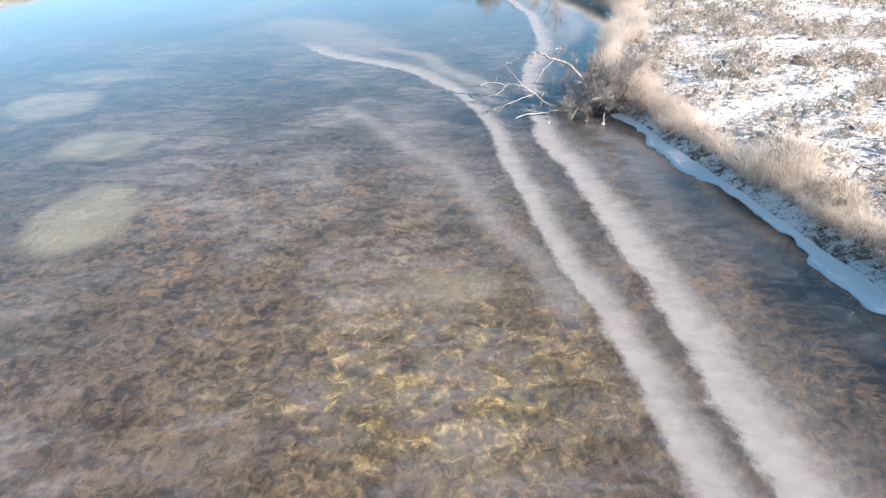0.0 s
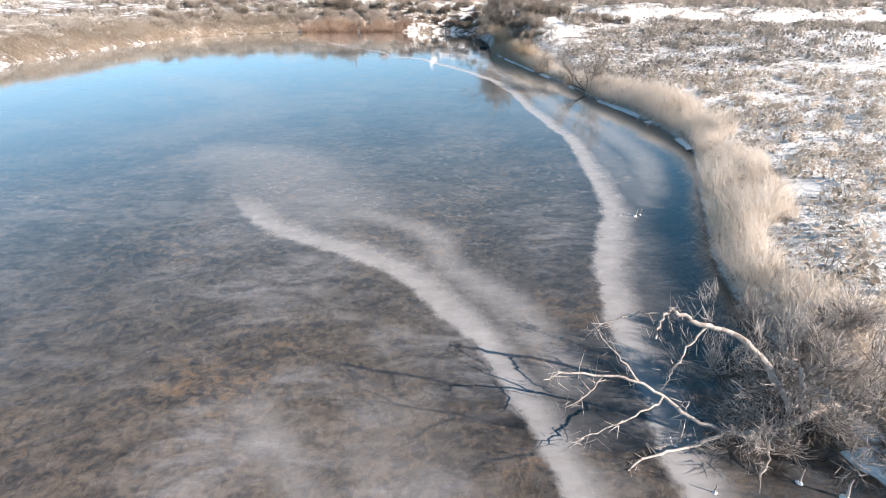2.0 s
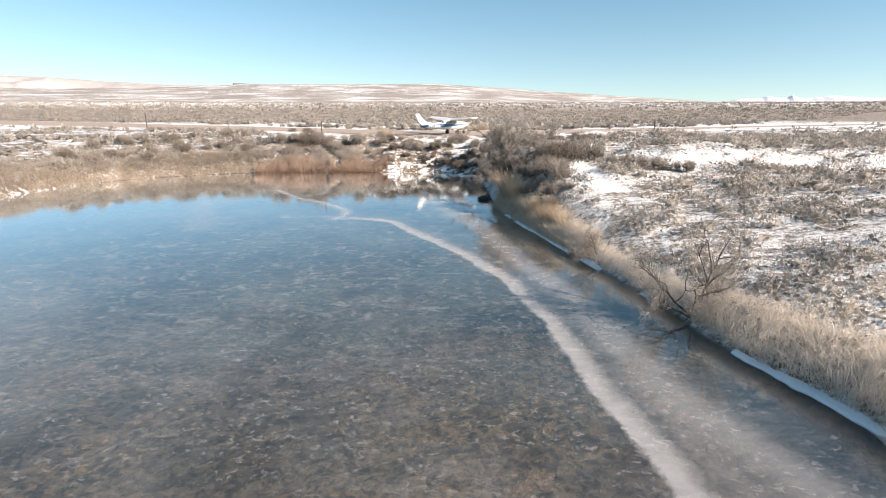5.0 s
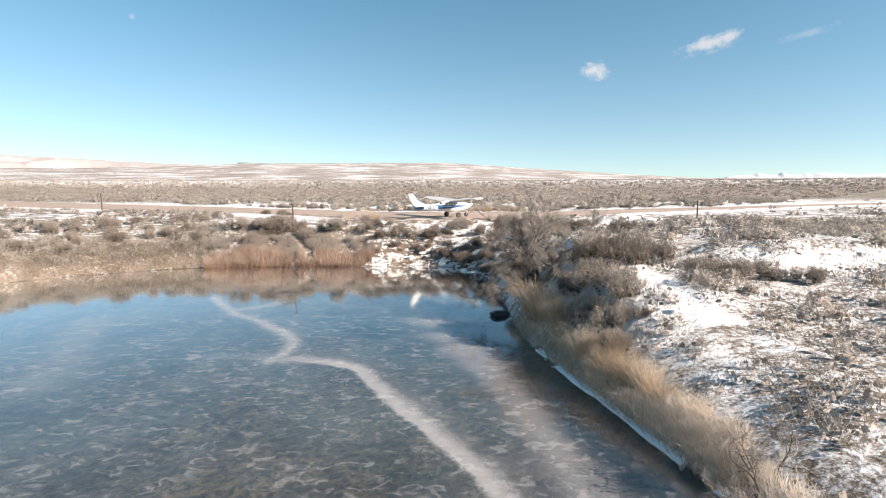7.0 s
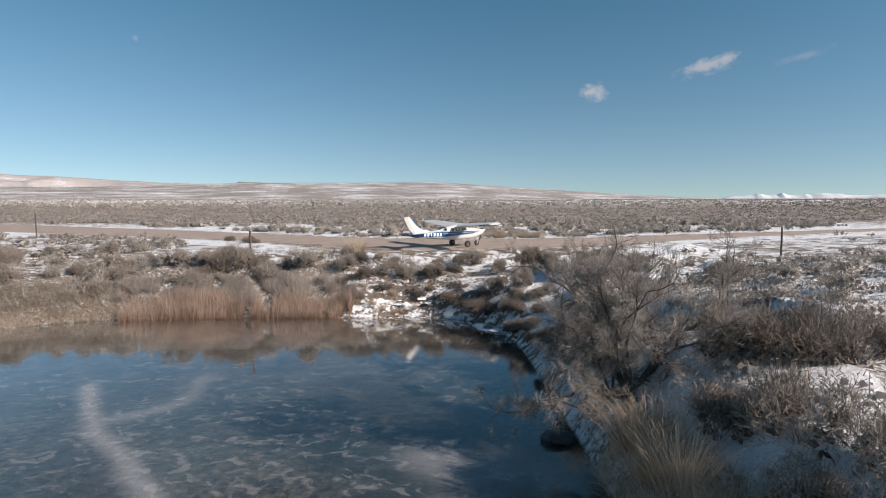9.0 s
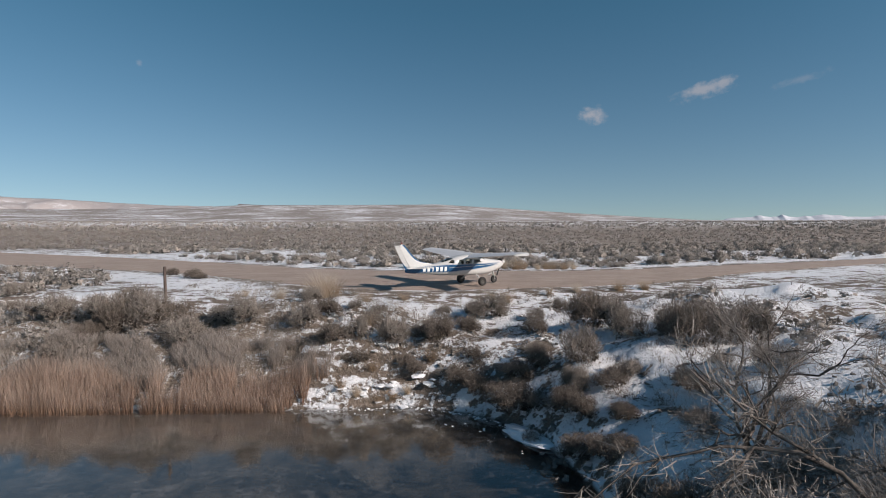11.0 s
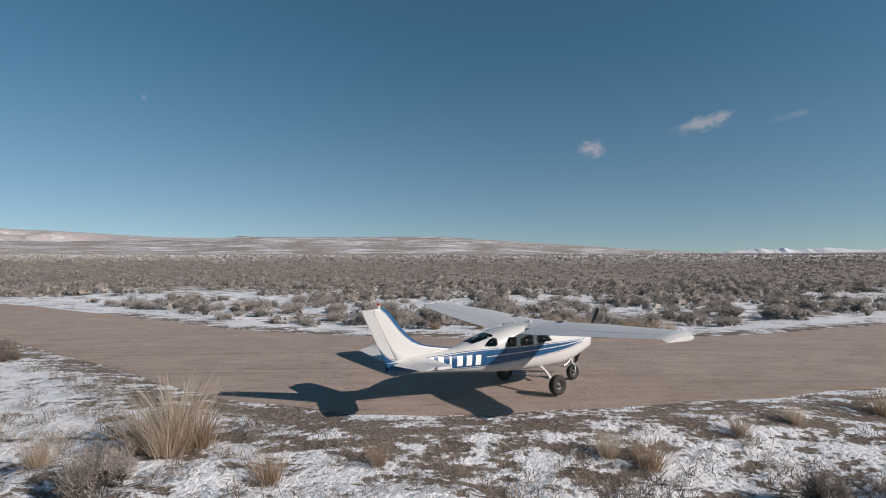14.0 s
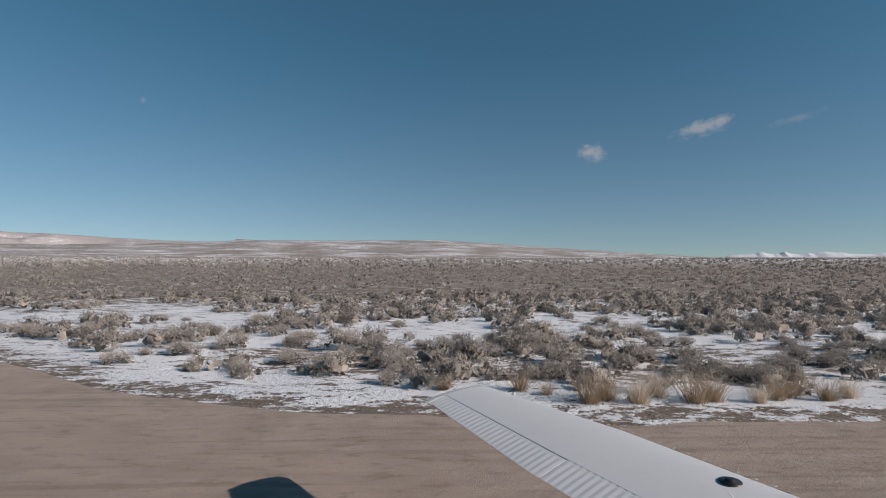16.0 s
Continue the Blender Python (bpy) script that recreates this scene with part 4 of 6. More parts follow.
p = spread_points(4800, -190, 190, -60, 150, lambda x, y: ((x > 44) | (x < -52)) & (road_gap(x, y) > 3) & (shore_gap(x, y) > 6) & (fbm(x, y, 9, 93, 3) > -0.14), 217)
scatter("sagebrush_around", SAGE, p, np.random.RandomState(12).uniform(0.7, 1.6, len(p)), coarse, "grey sagebrush on the snowy plain around the pond", "sagebrush")


p = spread_points(1500, -14, 26, 98, 112, lambda x, y: (road_gap(x, y) > 0.5) & (road_gap(x, y) < 5.5) & (y < np.interp(x, ROAD_NEAR[:, 0], ROAD_NEAR[:, 1])) & (fbm(x, y, 3, 95, 3) > -0.02), 219)
scatter("verge_weeds", WEED, p, np.random.RandomState(13).uniform(0.35, 0.85, len(p)), tufts, "dry tan weeds along the road's snowy verge", "dry grass")


def shore_points(n, y0, y1, x0, x1, near, far, seed):
    """Random places along the waterline, near..far metres from it on land."""
    rs = np.random.RandomState(seed)
    p = np.stack([rs.uniform(x0, x1, n), rs.uniform(y0, y1, n)], 1)
    d = shore_gap(p[:, 0], p[:, 1])
    return p[(d > near) & (d < far)]


def grass_bed(name, mat, p, tall, width, lean, label, category, seed, steps=2, bend=0.3, loose=0.22):
    rs = np.random.RandomState(seed)
    n = len(p)
    base = np.stack([p[:, 0], p[:, 1], height(p[:, 0], p[:, 1]) - 0.05], 1)
    sway = [2.7 * loose * fbm(p[:, 0], p[:, 1], 0.8, seed + k, 2) for k in (1, 2)]
    way = np.stack([rs.normal(size=n) * loose + lean[0] + sway[0], rs.normal(size=n) * loose + lean[1] + sway[1], np.ones(n)], 1)
    droop = np.stack([rs.normal(size=n) * bend + lean[0] * bend, rs.normal(size=n) * bend + lean[1] * bend, np.full(n, -bend)], 1)
    length = tall * rs.uniform(0.5, 1.15, n) * (1 + 1.1 * fbm(p[:, 0], p[:, 1], 1.6, seed))
    n_ = ribbons(base, way, length, np.full(n, width) * rs.uniform(0.6, 1.5, n), droop, steps, 0.3, rs)
    ob = new(name, mesh_from(name, n_[0], n_[1], mat, {"tip": n_[2]}, smooth=False))
    return tagged(ob, label, category, kind="stuff")


p = shore_points(330000, -4, 63, 5.8, 15.4, 0.05, 2.3, 301)
gap = shore_gap(p[:, 0], p[:, 1]) * (1 + 0.8 * fade(44, 56, p[:, 1]))
p = p[(gap < 2.3) & (gap > 0.40 * (1 - fade(17, 24, p[:, 1])) + 0.5 * fbm(p[:, 0], p[:, 1], 0.9, 304, 2) * (1 - fade(17, 24, p[:, 1]))) & (fbm(p[:, 0], p[:, 1], 3.0, 303, 3) > -0.30 + 0.35 * fade(0.5, 2.1, gap))]
grass_bed("bank_grass", FROST_GRASS, p, 0.98, 0.012, (-0.10, -0.04), "frosted tan grass drooping over the pond's edge", "dry grass", 305, 3, 0.26, 0.17)
p = shore_points(52000, 58, 73.5, 5.4, 11.5, -0.08, 1.25, 307)
p = p[fbm(p[:, 0], p[:, 1], 1.5, 309, 3) > -0.22 + 0.30 * fade(0.3, 1.4, shore_gap(p[:, 0], p[:, 1])) + 0.10 * fade(66, 69, p[:, 1])]
grass_bed("bank_straw", STRAW, p, 0.95, 0.012, (-0.08, -0.05), "tall straw-coloured grass on the pond's steep bank", "dry grass", 306, 3, 0.30)
p = shore_points(150000, 91.0, 98.0, -18.6, -2.4, -0.25, 2.6, 311)
p = p[fbm(p[:, 0], p[:, 1], 1.1, 317, 3) > -0.14 + 0.05 * np.abs(shore_gap(p[:, 0], p[:, 1]) - 1.0) + 0.30 * fade(-5.0, -2.4, p[:, 0]) + 0.20 * fade(-16.0, -18.6, p[:, 0])]
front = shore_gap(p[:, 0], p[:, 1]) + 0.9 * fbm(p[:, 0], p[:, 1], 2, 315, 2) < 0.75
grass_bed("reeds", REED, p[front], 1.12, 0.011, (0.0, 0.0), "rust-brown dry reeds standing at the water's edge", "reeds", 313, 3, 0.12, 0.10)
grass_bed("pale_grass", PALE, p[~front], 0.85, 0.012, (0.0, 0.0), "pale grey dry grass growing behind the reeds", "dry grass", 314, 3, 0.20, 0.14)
p = shore_points(130000, 58, 97, -43, -18, -0.15, 3.0, 321)
p = p[fbm(p[:, 0], p[:, 1], 2.0, 319, 3) > -0.12]
grass_bed("shore_grass", WEED, p, 0.85, 0.022, (0, -0.15), "yellow dry grass along the far shore", "dry grass", 323, 2, 0.4)
p = shore_points(90000, 70, 101, -40, 4, 0.9, 5.5, 331)
p = p[fbm(p[:, 0], p[:, 1], 2.2, 333, 3) > -0.04]
grass_bed("bank_weeds", WEED, p, 0.75, 0.016, (0, 0), "dry weeds on the far bank above the reeds", "dry grass", 335, 2, 0.35)


# ---- parked aeroplane ----
WHITE, BLUE = paint_material("white_paint", (0.545, 0.545, 0.535)), paint_material("blue_paint", (0.012, 0.072, 0.172))
GREY_WHITE = paint_material("wing_paint", (0.56, 0.57, 0.585), 0.4)
GLASS = glass_material()
RUBBER = plain_material("tyre_rubber", (0.028, 0.027, 0.026), 0.8)
ALLOY = plain_material("bare_alloy", (0.45, 0.45, 0.46), 0.35, 0.9)
BLACK = plain_material("black_paint", (0.012, 0.012, 0.013), 0.45)
RED = plain_material("red_lens", (0.42, 0.02, 0.015), 0.25)
SEAT = plain_material("seat_cloth", (0.10, 0.085, 0.075), 0.9)
LETTER = paint_material("white_lettering", (0.82, 0.82, 0.81), 0.3)


def part(name, me, parent, label=""):
    """Links a mesh as one part under a thing or under another part."""
    if isinstance(me, bpy.types.Mesh):
        me.name = name
    ob = new(name, me)
    ob.parent = parent
    return tagged(ob, label)


def from_bm(bm, mat, smooth=True):
    me = bpy.data.meshes.new("part")
    bm.to_mesh(me)
    bm.free()
    me.materials.append(mat)
    for f in me.polygons:
        f.use_smooth = smooth
    return me


def box_mesh(size, at, mat, bevel=0.01, m=None):
    bm = bmesh.new()
    bmesh.ops.create_cube(bm, size=1.0)
    bmesh.ops.scale(bm, vec=size, verts=bm.verts)
    if bevel:
        bmesh.ops.bevel(bm, geom=bm.edges, offset=bevel, segments=2, affect="EDGES")
    if m:
        bmesh.ops.transform(bm, matrix=m, verts=bm.verts)
    bmesh.ops.translate(bm, vec=at, verts=bm.verts)
    return from_bm(bm, mat, False)


def tube_arrays(points, radii, sides=6):
    """A tapered tube along points, closed at its ends."""
    p = np.array(points, float)
    r = np.broadcast_to(np.asarray(radii, float), (len(p),))
    t = np.gradient(p, axis=0)
    t /= np.linalg.norm(t, axis=1, keepdims=True) + 1e-9
    ref = np.where(np.abs(t[:, 2:3]) > 0.9, [[1.0, 0, 0]], [[0, 0, 1.0]])
    a = np.cross(t, ref)
    a /= np.linalg.norm(a, axis=1, keepdims=True) + 1e-9
    b = np.cross(t, a)
    k = np.arange(sides) * 2 * np.pi / sides
    ring = a[:, None] * np.cos(k)[None, :, None] + b[:, None] * np.sin(k)[None, :, None]
    V = (p[:, None] + ring * r[:, None, None]).reshape(-1, 3)
    i = np.arange(len(p) * sides).reshape(len(p), sides)
    F = np.stack([i[:-1], np.roll(i[:-1], -1, 1), np.roll(i[1:], -1, 1), i[1:]], -1).reshape(-1, 4)
    return V, F


def tube(points, radii, mat, sides=8):
    V, F = tube_arrays(points, radii, sides)
    return mesh_from("tube", V, F, mat)


def lathe(profile, mat, at, turn=None, sides=32):
    """A profile of (radius, along) turned about the y axis."""
    a = np.arange(sides) * 2 * np.pi / sides
    P = np.array([[(r * math.cos(k), y, r * math.sin(k)) for k in a] for r, y in profile]).reshape(-1, 3)
    i = np.arange(len(profile) * sides).reshape(len(profile), sides)
    F = np.stack([i[:-1], np.roll(i[:-1], -1, 1), np.roll(i[1:], -1, 1), i[1:]], -1).reshape(-1, 4)
    if turn is not None:
        P = P @ np.array(turn).T
    return mesh_from("lathe", P + np.array(at), F, mat)


STATIONS = np.array([
    (-5.0, 1.08, 1.30, 0.03), (-4.8, 1.02, 1.36, 0.09), (-4.2, 0.96, 1.43, 0.19), (-3.4, 0.88, 1.48, 0.30), (-2.85, 0.81, 1.52, 0.38), (-2.5, 0.77, 1.61, 0.43), (-2.2, 0.75, 1.71, 0.47),
    (-1.57, 0.70, 1.86, 0.55), (-1.2, 0.68, 1.94, 0.57), (-0.9, 0.66, 1.99, 0.59), (-0.6, 0.65, 2.02, 0.60), (-0.2, 0.64, 2.02, 0.60), (0.25, 0.63, 1.97, 0.60), (0.85, 0.64, 1.74, 0.58), (1.05, 0.66, 1.70, 0.57), (1.6, 0.78, 1.62, 0.53),
    (2.1, 0.94, 1.56, 0.46), (2.38, 1.05, 1.52, 0.40), (2.52, 1.14, 1.46, 0.25)])


def hull(x):
    """Foot, top, half width and squareness of the fuselage at x."""
    acc = 0
    for s in (-0.07, -0.035, 0, 0.035, 0.07):
        acc = acc + np.stack([np.interp(np.asarray(x) + s, STATIONS[:, 0], STATIONS[:, k]) for k in (1, 2, 3)])
    lo, hi, w = acc / 5
    n = 2.3 + 0.9 * fade(-3, -1, x) - 0.5 * fade(1.2, 2.4, x)
    return lo, hi, w, n


def hull_side(x, z, out=0.0):
    lo, hi, w, n = hull(x)
    c, h = (lo + hi) / 2, (hi - lo) / 2
    return w * np.clip(1 - np.abs((z - c) / h) ** n, 0, 1) ** (1 / n) + out


def hull_top(x, y, out=0.0):
    lo, hi, w, n = hull(x)
    c, h = (lo + hi) / 2, (hi - lo) / 2
    return c + h * np.clip(1 - np.abs(y / w) ** n, 0, 1) ** (1 / n) + out


SIDE_WINDOWS = [((-2.12, 1.53), (-1.66, 1.50), (-1.62, 1.76), (-1.84, 1.73)), ((-1.45, 1.44), (-0.97, 1.44), (-0.96, 1.74), (-1.28, 1.74)),
                ((-0.87, 1.44), (-0.33, 1.44), (-0.33, 1.74), (-0.87, 1.75)), ((-0.20, 1.45), (0.47, 1.49), (0.26, 1.67), (-0.20, 1.71))]


def rounded(quad, r=0.10, per=7):
    """A quad with rounded corners, as a closed line."""
    q = np.array(quad, float)
    out = []
    for k in range(4):
        a, b, c = q[k - 1], q[k], q[(k + 1) % 4]
        s, e = b + (a - b) / np.linalg.norm(a - b) * r, b + (c - b) / np.linalg.norm(c - b) * r
        for u in np.linspace(0, 1, per):
            out.append((1 - u) ** 2 * s + 2 * u * (1 - u) * b + u * u * e)
    return np.array(out)


def fan_patch(line, place, mat, rings=4):
    """Fills a closed line with rings towards its centre; place lays (u, v) on the hull."""
    c = line.mean(0)
    n = len(line)
    pts = np.vstack([c + (line - c) * (k / rings) for k in range(1, rings + 1)] + [c[None]])
    P = place(pts[:, 0], pts[:, 1])
    F = [[k * n + i, k * n + (i + 1) % n, (k + 1) * n + (i + 1) % n, (k + 1) * n + i] for k in range(rings - 1) for i in range(n)]
    F += [[rings * n, i, (i + 1) % n, (i + 1) % n] for i in range(0)]
    me = bpy.data.meshes.new("patch")
    me.from_pydata([tuple(p) for p in P], [], F + [[rings * n, i, (i + 1) % n] for i in range(n)])
    me.materials.append(mat)
    out = Vector((0, P[:, 1].mean(), 0)) if abs(P[:, 1].mean()) > 0.2 else Vector((0, 0, 1))
    if me.polygons[0].normal.dot(out) < 0:
        me.flip_normals()
    for f in me.polygons:
        f.use_smooth = True
    return me


def ring_patch(line, place, mat, width=0.025):
    c = line.mean(0)
    n = len(line)
    away = (line - c) / np.linalg.norm(line - c, axis=1, keepdims=True)
    pts = np.vstack([line - away * 0.005, line + away * width])
    P = place(pts[:, 0], pts[:, 1])
    F = [[i, (i + 1) % n, n + (i + 1) % n, n + i] for i in range(n)]
    return mesh_from("ring", P, F, mat)


def aerofoil(u, thick):
    """Upper and lower offsets of a cambered section, for u from the nose to the tail."""
    t = 5 * thick * (0.2969 * np.sqrt(u) - 0.126 * u - 0.3516 * u**2 + 0.2843 * u**3 - 0.1036 * u**4)
    camber = 0.02 * 4 * u * (1 - u)
    return camber + t, camber - t


def panel(ys, lead, trail, mid, thick, u0, u1, mat, ribs=0.0, droop=0.0, cols=14, twist=None):
    """A wing, flap or tail surface: sections over ys between chord fractions u0 and u1; ribs gives ridges along the chord."""
    u = u0 + (u1 - u0) * (1 - np.cos(np.linspace(0, np.pi, cols))) / 2
    up, lo = aerofoil(u, thick)
    rings = []
    for k, y in enumerate(ys):
        c = lead(y) - trail(y)
        x = lead(y) - u * c
        ridge = ribs * ((k % 2) - 0.5) * np.clip((u - u0) / 0.04, 0, 1) * np.clip((u1 - u) / 0.02, 0, 1)
        fall = -droop * np.clip(u - u0, 0, 1) * c - (twist(y) * u if twist else 0)
        a = np.stack([x, np.full(cols, y), mid(y) + up * c + ridge + fall], 1)
        b = np.stack([x, np.full(cols, y), mid(y) + lo * c - ridge + fall], 1)
        rings.append(np.vstack([a, b[::-1]]))
    m = 2 * cols
    V = np.vstack(rings)
    i = np.arange(len(ys) * m).reshape(len(ys), m)
    F = np.stack([i[:-1], np.roll(i[:-1], -1, 1), np.roll(i[1:], -1, 1), i[1:]], -1).reshape(-1, 4)
    j = np.arange(2 * m).reshape(2, m) + len(V)
    V = np.vstack([V, rings[0], rings[-1]])
    caps = [np.stack([r[:cols - 1], r[1:cols], r[::-1][1:cols], r[::-1][:cols - 1]], -1) for r in j]
    return mesh_from("panel", V, np.vstack([F] + caps), mat, smooth=ribs == 0)


RIM = plain_material("dusty_rim", (0.10, 0.095, 0.09), 0.5, 0.6)


def aeroplane():
    plane = new("aeroplane")
    # fuselage shell with its window openings cut out
    xs, th = np.arange(-5.0, 2.525, 0.035), np.linspace(0, 2 * np.pi, 97)[:-1]
    lo, hi, w, n = hull(xs)
    c, h = (lo + hi) / 2, (hi - lo) / 2
    co, si = np.cos(th)[None], np.sin(th)[None]
    e = (2 / n)[:, None]
    P = np.stack([np.broadcast_to(xs[:, None], (len(xs), 96)), w[:, None] * np.sign(co) * np.abs(co) ** e, c[:, None] + h[:, None] * np.sign(si) * np.abs(si) ** e], -1)
    i = np.arange(len(xs) * 96).reshape(len(xs), 96)
    F = np.stack([i[:-1], np.roll(i[:-1], -1, 1), np.roll(i[1:], -1, 1), i[1:]], -1).reshape(-1, 4)
    V = P.reshape(-1, 3)
    mid = V[F].mean(1)
    keep = np.ones(len(F), bool)
    for quad in SIDE_WINDOWS:
        keep &= ~(inside(mid[:, 0], mid[:, 2], rounded(quad)) & (np.abs(mid[:, 1]) > 0.3))
    rear, shield = rounded(((-2.42, -0.26), (-1.66, -0.36), (-1.66, 0.36), (-2.42, 0.26)), 0.09), rounded(((0.32, -0.5), (0.86, -0.48), (0.86, 0.48), (0.32, 0.5)), 0.09)
    for line in (rear, shield):
        keep &= ~(inside(mid[:, 0], mid[:, 1], line) & (mid[:, 2] > 1.5))
    blue_tail = (mid[:, 2] < np.interp(mid[:, 0], [-5.0, -3.6, -3.4], [1.30, 1.36, 0.0])) & (mid[:, 2] > np.interp(mid[:, 0], [-4.7, -4.3, -3.8], [0.0, 1.00, 1.04]))
    body = part("fuselage", mesh_from("fuselage", V, F[keep], [WHITE, BLUE], index=blue_tail[keep].astype(int)), plane, "white painted fuselage with blue bands")
    part("nose_bulkhead", lathe([(0.01, 0.0), (0.3, 0.0), (0.32, -0.05)], BLACK, (2.49, 0, 1.32), [[0, 1, 0], [-1, 0, 0], [0, 0, 1]]), body)
    top = lambda x: np.interp(x, [-4.8, -3.5, -2.2, 0, 1.0, 1.95], [1.29, 1.36, 1.43, 1.40, 1.38, 1.37])
    low = lambda x: np.interp(x, [-4.6, -3.5, -2, 0, 1.0, 1.95], [1.02, 1.02, 0.985, 1.09, 1.18, 1.345])
    for s in (1, -1):
        side = lambda x, z, o=0.0, s=s: np.stack([x, s * hull_side(x, z, o), z], -1)

        def stripe(name, x0, x1, a, b, mat, out=0.004):
            x = np.linspace(x0, x1, 90)
            v = np.linspace(0, 1, 9)
            X, Q = np.meshgrid(x, v)
            Z = a(X) * (1 - Q) + b(X) * Q
            part(name, mesh_from(name, side(X.ravel(), Z.ravel(), out), grid_faces(90, 9), mat), body)

        split = lambda x: top(x) - 0.42 * (top(x) - low(x))
        stripe("blue_band", -3.9, -2.05, low, top, BLUE)
        stripe("blue_band", -2.05, 1.9, lambda x: split(x) + 0.012, top, BLUE)
        stripe("blue_band", -2.05, 1.8, low, lambda x: split(x) - 0.012, BLUE)
        stripe("pin_line", -4.3, 2.0, lambda x: top(x) + 0.022, lambda x: top(x) + 0.036, BLUE)
        stripe("pin_line", -3.7, 1.9, lambda x: low(x) - 0.036, lambda x: low(x) - 0.022, BLUE)
        # registration as plain bars, one for each character
        for k in range(6):
            cx = -2.32 - 0.29 * k
            wide = 0.03 if k == 3 else 0.085
            U, Q = np.meshgrid(np.linspace(-1, 1, 5), np.linspace(0, 1, 10))
            Z = 1.03 - 0.03 * (cx + 2.2) + 0.285 * Q.ravel()
            part("marking_bar", mesh_from("bar", side(cx + wide * U.ravel() + 0.02 * Q.ravel(), Z, 0.008), grid_faces(5, 10), LETTER), body, "white marking bar")
        for quad in SIDE_WINDOWS:
            line = rounded(quad)
            pane = part("window", fan_patch(line, lambda x, z: side(x, z, 0.003), GLASS), plane, "dark tinted cabin window")
            part("window_frame", ring_patch(line, lambda x, z: side(x, z, 0.007), WHITE, 0.03), pane)
    over = lambda x, y: np.stack([x, y, hull_top(x, y, 0.004)], -1)
    for name, line in (("rear_window", rear), ("windshield", shield)):
        pane = part(name, fan_patch(line, over, GLASS, 6), plane, "dark tinted wraparound glass")
        part("window_frame", ring_patch(line, lambda x, y: np.stack([x, y, hull_top(x, y, 0.009)], -1), WHITE, 0.03), pane)
    for x, y in ((0.1, 0.27), (0.1, -0.27), (-0.75, 0.27), (-0.75, -0.27)):
        seat = part("seat", box_mesh((0.46, 0.44, 0.12), (x - 0.25, y, 1.00), SEAT, 0.03), plane)
        part("seat_back", box_mesh((0.10, 0.44, 0.62), (x - 0.51, y, 1.28), SEAT, 0.04, pose(0, 0, 0, 0, -10, 0)), seat)
    # wings
    lead = lambda y: np.interp(abs(y), [0, 2.65, 5.2, 5.42], [0.74, 0.74, 0.47, 0.32])
    trail = lambda y: np.interp(abs(y), [0, 2.65, 5.2, 5.42], [-0.96, -0.96, -0.74, -0.74])
    midz = lambda y: 2.0 + 0.050 * max(abs(y) - 0.6, 0)
    twist = lambda y: 0.20 - 0.032 * abs(y)
    part("wing_centre", panel(np.linspace(-0.62, 0.62, 9), lead, trail, midz, 0.12, 0.0, 0.74, GREY_WHITE, twist=twist), plane)
    for s in (1, -1):
        wing = part("wing", panel(s * np.concatenate([np.linspace(0.62, 2.65, 12), np.linspace(2.7, 5.2, 14)]), lead, trail, midz, 0.12, 0.0, 0.745, GREY_WHITE, twist=twist), plane, "white painted metal wing")
        part("flap", panel(s * np.arange(0.66, 2.50, 0.05), lead, trail, midz, 0.12, 0.74, 1.0, GREY_WHITE, 0.0045, twist=twist), wing, "ridged white flap")
        part("aileron", panel(s * np.arange(2.475, 5.19, 0.05), lead, trail, midz, 0.12, 0.75, 1.0, GREY_WHITE, 0.0045, twist=twist), wing, "ridged white aileron")
        part("wing_tip", panel(s * np.array([5.20, 5.28, 5.36, 5.42, 5.45]), lambda y: lead(y) - 0.5 * max(abs(y) - 5.36, 0), trail, lambda y: midz(y) - 0.5 * max(abs(y) - 5.30, 0), 0.115, 0.0, 1.0, WHITE, twist=twist), wing, "white drooped wing tip")
        part("fuel_cap", lathe([(0.001, 0.03), (0.05, 0.03), (0.055, 0.012), (0.11, 0.010), (0.115, 0.0)], BLACK, (0.34, s * 1.05, midz(1.05) + 0.092), [[1, 0, 0], [0, 0, 1], [0, 1, 0]], 20), wing, "dark round fuel cap")
        V, Fc = [], []
        for k in range(24):
            y = 0.75 + k * 0.19
            x, z = lead(y) - 0.09, midz(y) + 0.085 * (lead(y) - trail(y)) / 1.62 - 0.008
            o = len(V)
            V += [(x + 0.02, s * y, z), (x - 0.02, s * y + 0.008, z + 0.004), (x - 0.02, s * y + 0.008, z + 0.014), (x + 0.008, s * y, z + 0.011)]
            V += [(a, b + 0.005, c) for a, b, c in V[-4:]]
            Fc += [[o, o + 1, o + 2, o + 3], [o + 7, o + 6, o + 5, o + 4], [o + 3, o + 2, o + 6, o + 7], [o + 1, o + 5, o + 6, o + 2], [o, o + 3, o + 7, o + 4]]
        tagged(part("vortex_fins", mesh_from("fins", V, Fc, WHITE, smooth=False), wing, "row of tiny white fins"), kind="stuff")
        # tailplane
        tl = lambda y: np.interp(abs(y), [0.1, 1.75, 1.97], [-3.74, -4.06, -4.20])
        tt = lambda y: np.interp(abs(y), [0.1, 0.35, 1.97], [-4.86, -4.96, -4.97])
        tz = lambda y: 1.31 + 0.065 * abs(y)
        tail = part("tailplane", panel(s * np.linspace(0.12, 1.97, 10), tl, tt, tz, 0.09, 0.0, 0.56, WHITE), plane)
        part("elevator", panel(s * np.arange(0.20, 1.92, 0.042), tl, tt, tz, 0.09, 0.57, 1.0, WHITE, 0.008, 0.06), tail, "ridged white elevator")
        # main gear
        leg = np.array([(0.10, s * 0.40, 0.72), (0.07, s * 0.62, 0.63), (0.03, s * 0.92, 0.45), (0.0, s * 1.12, 0.30)])
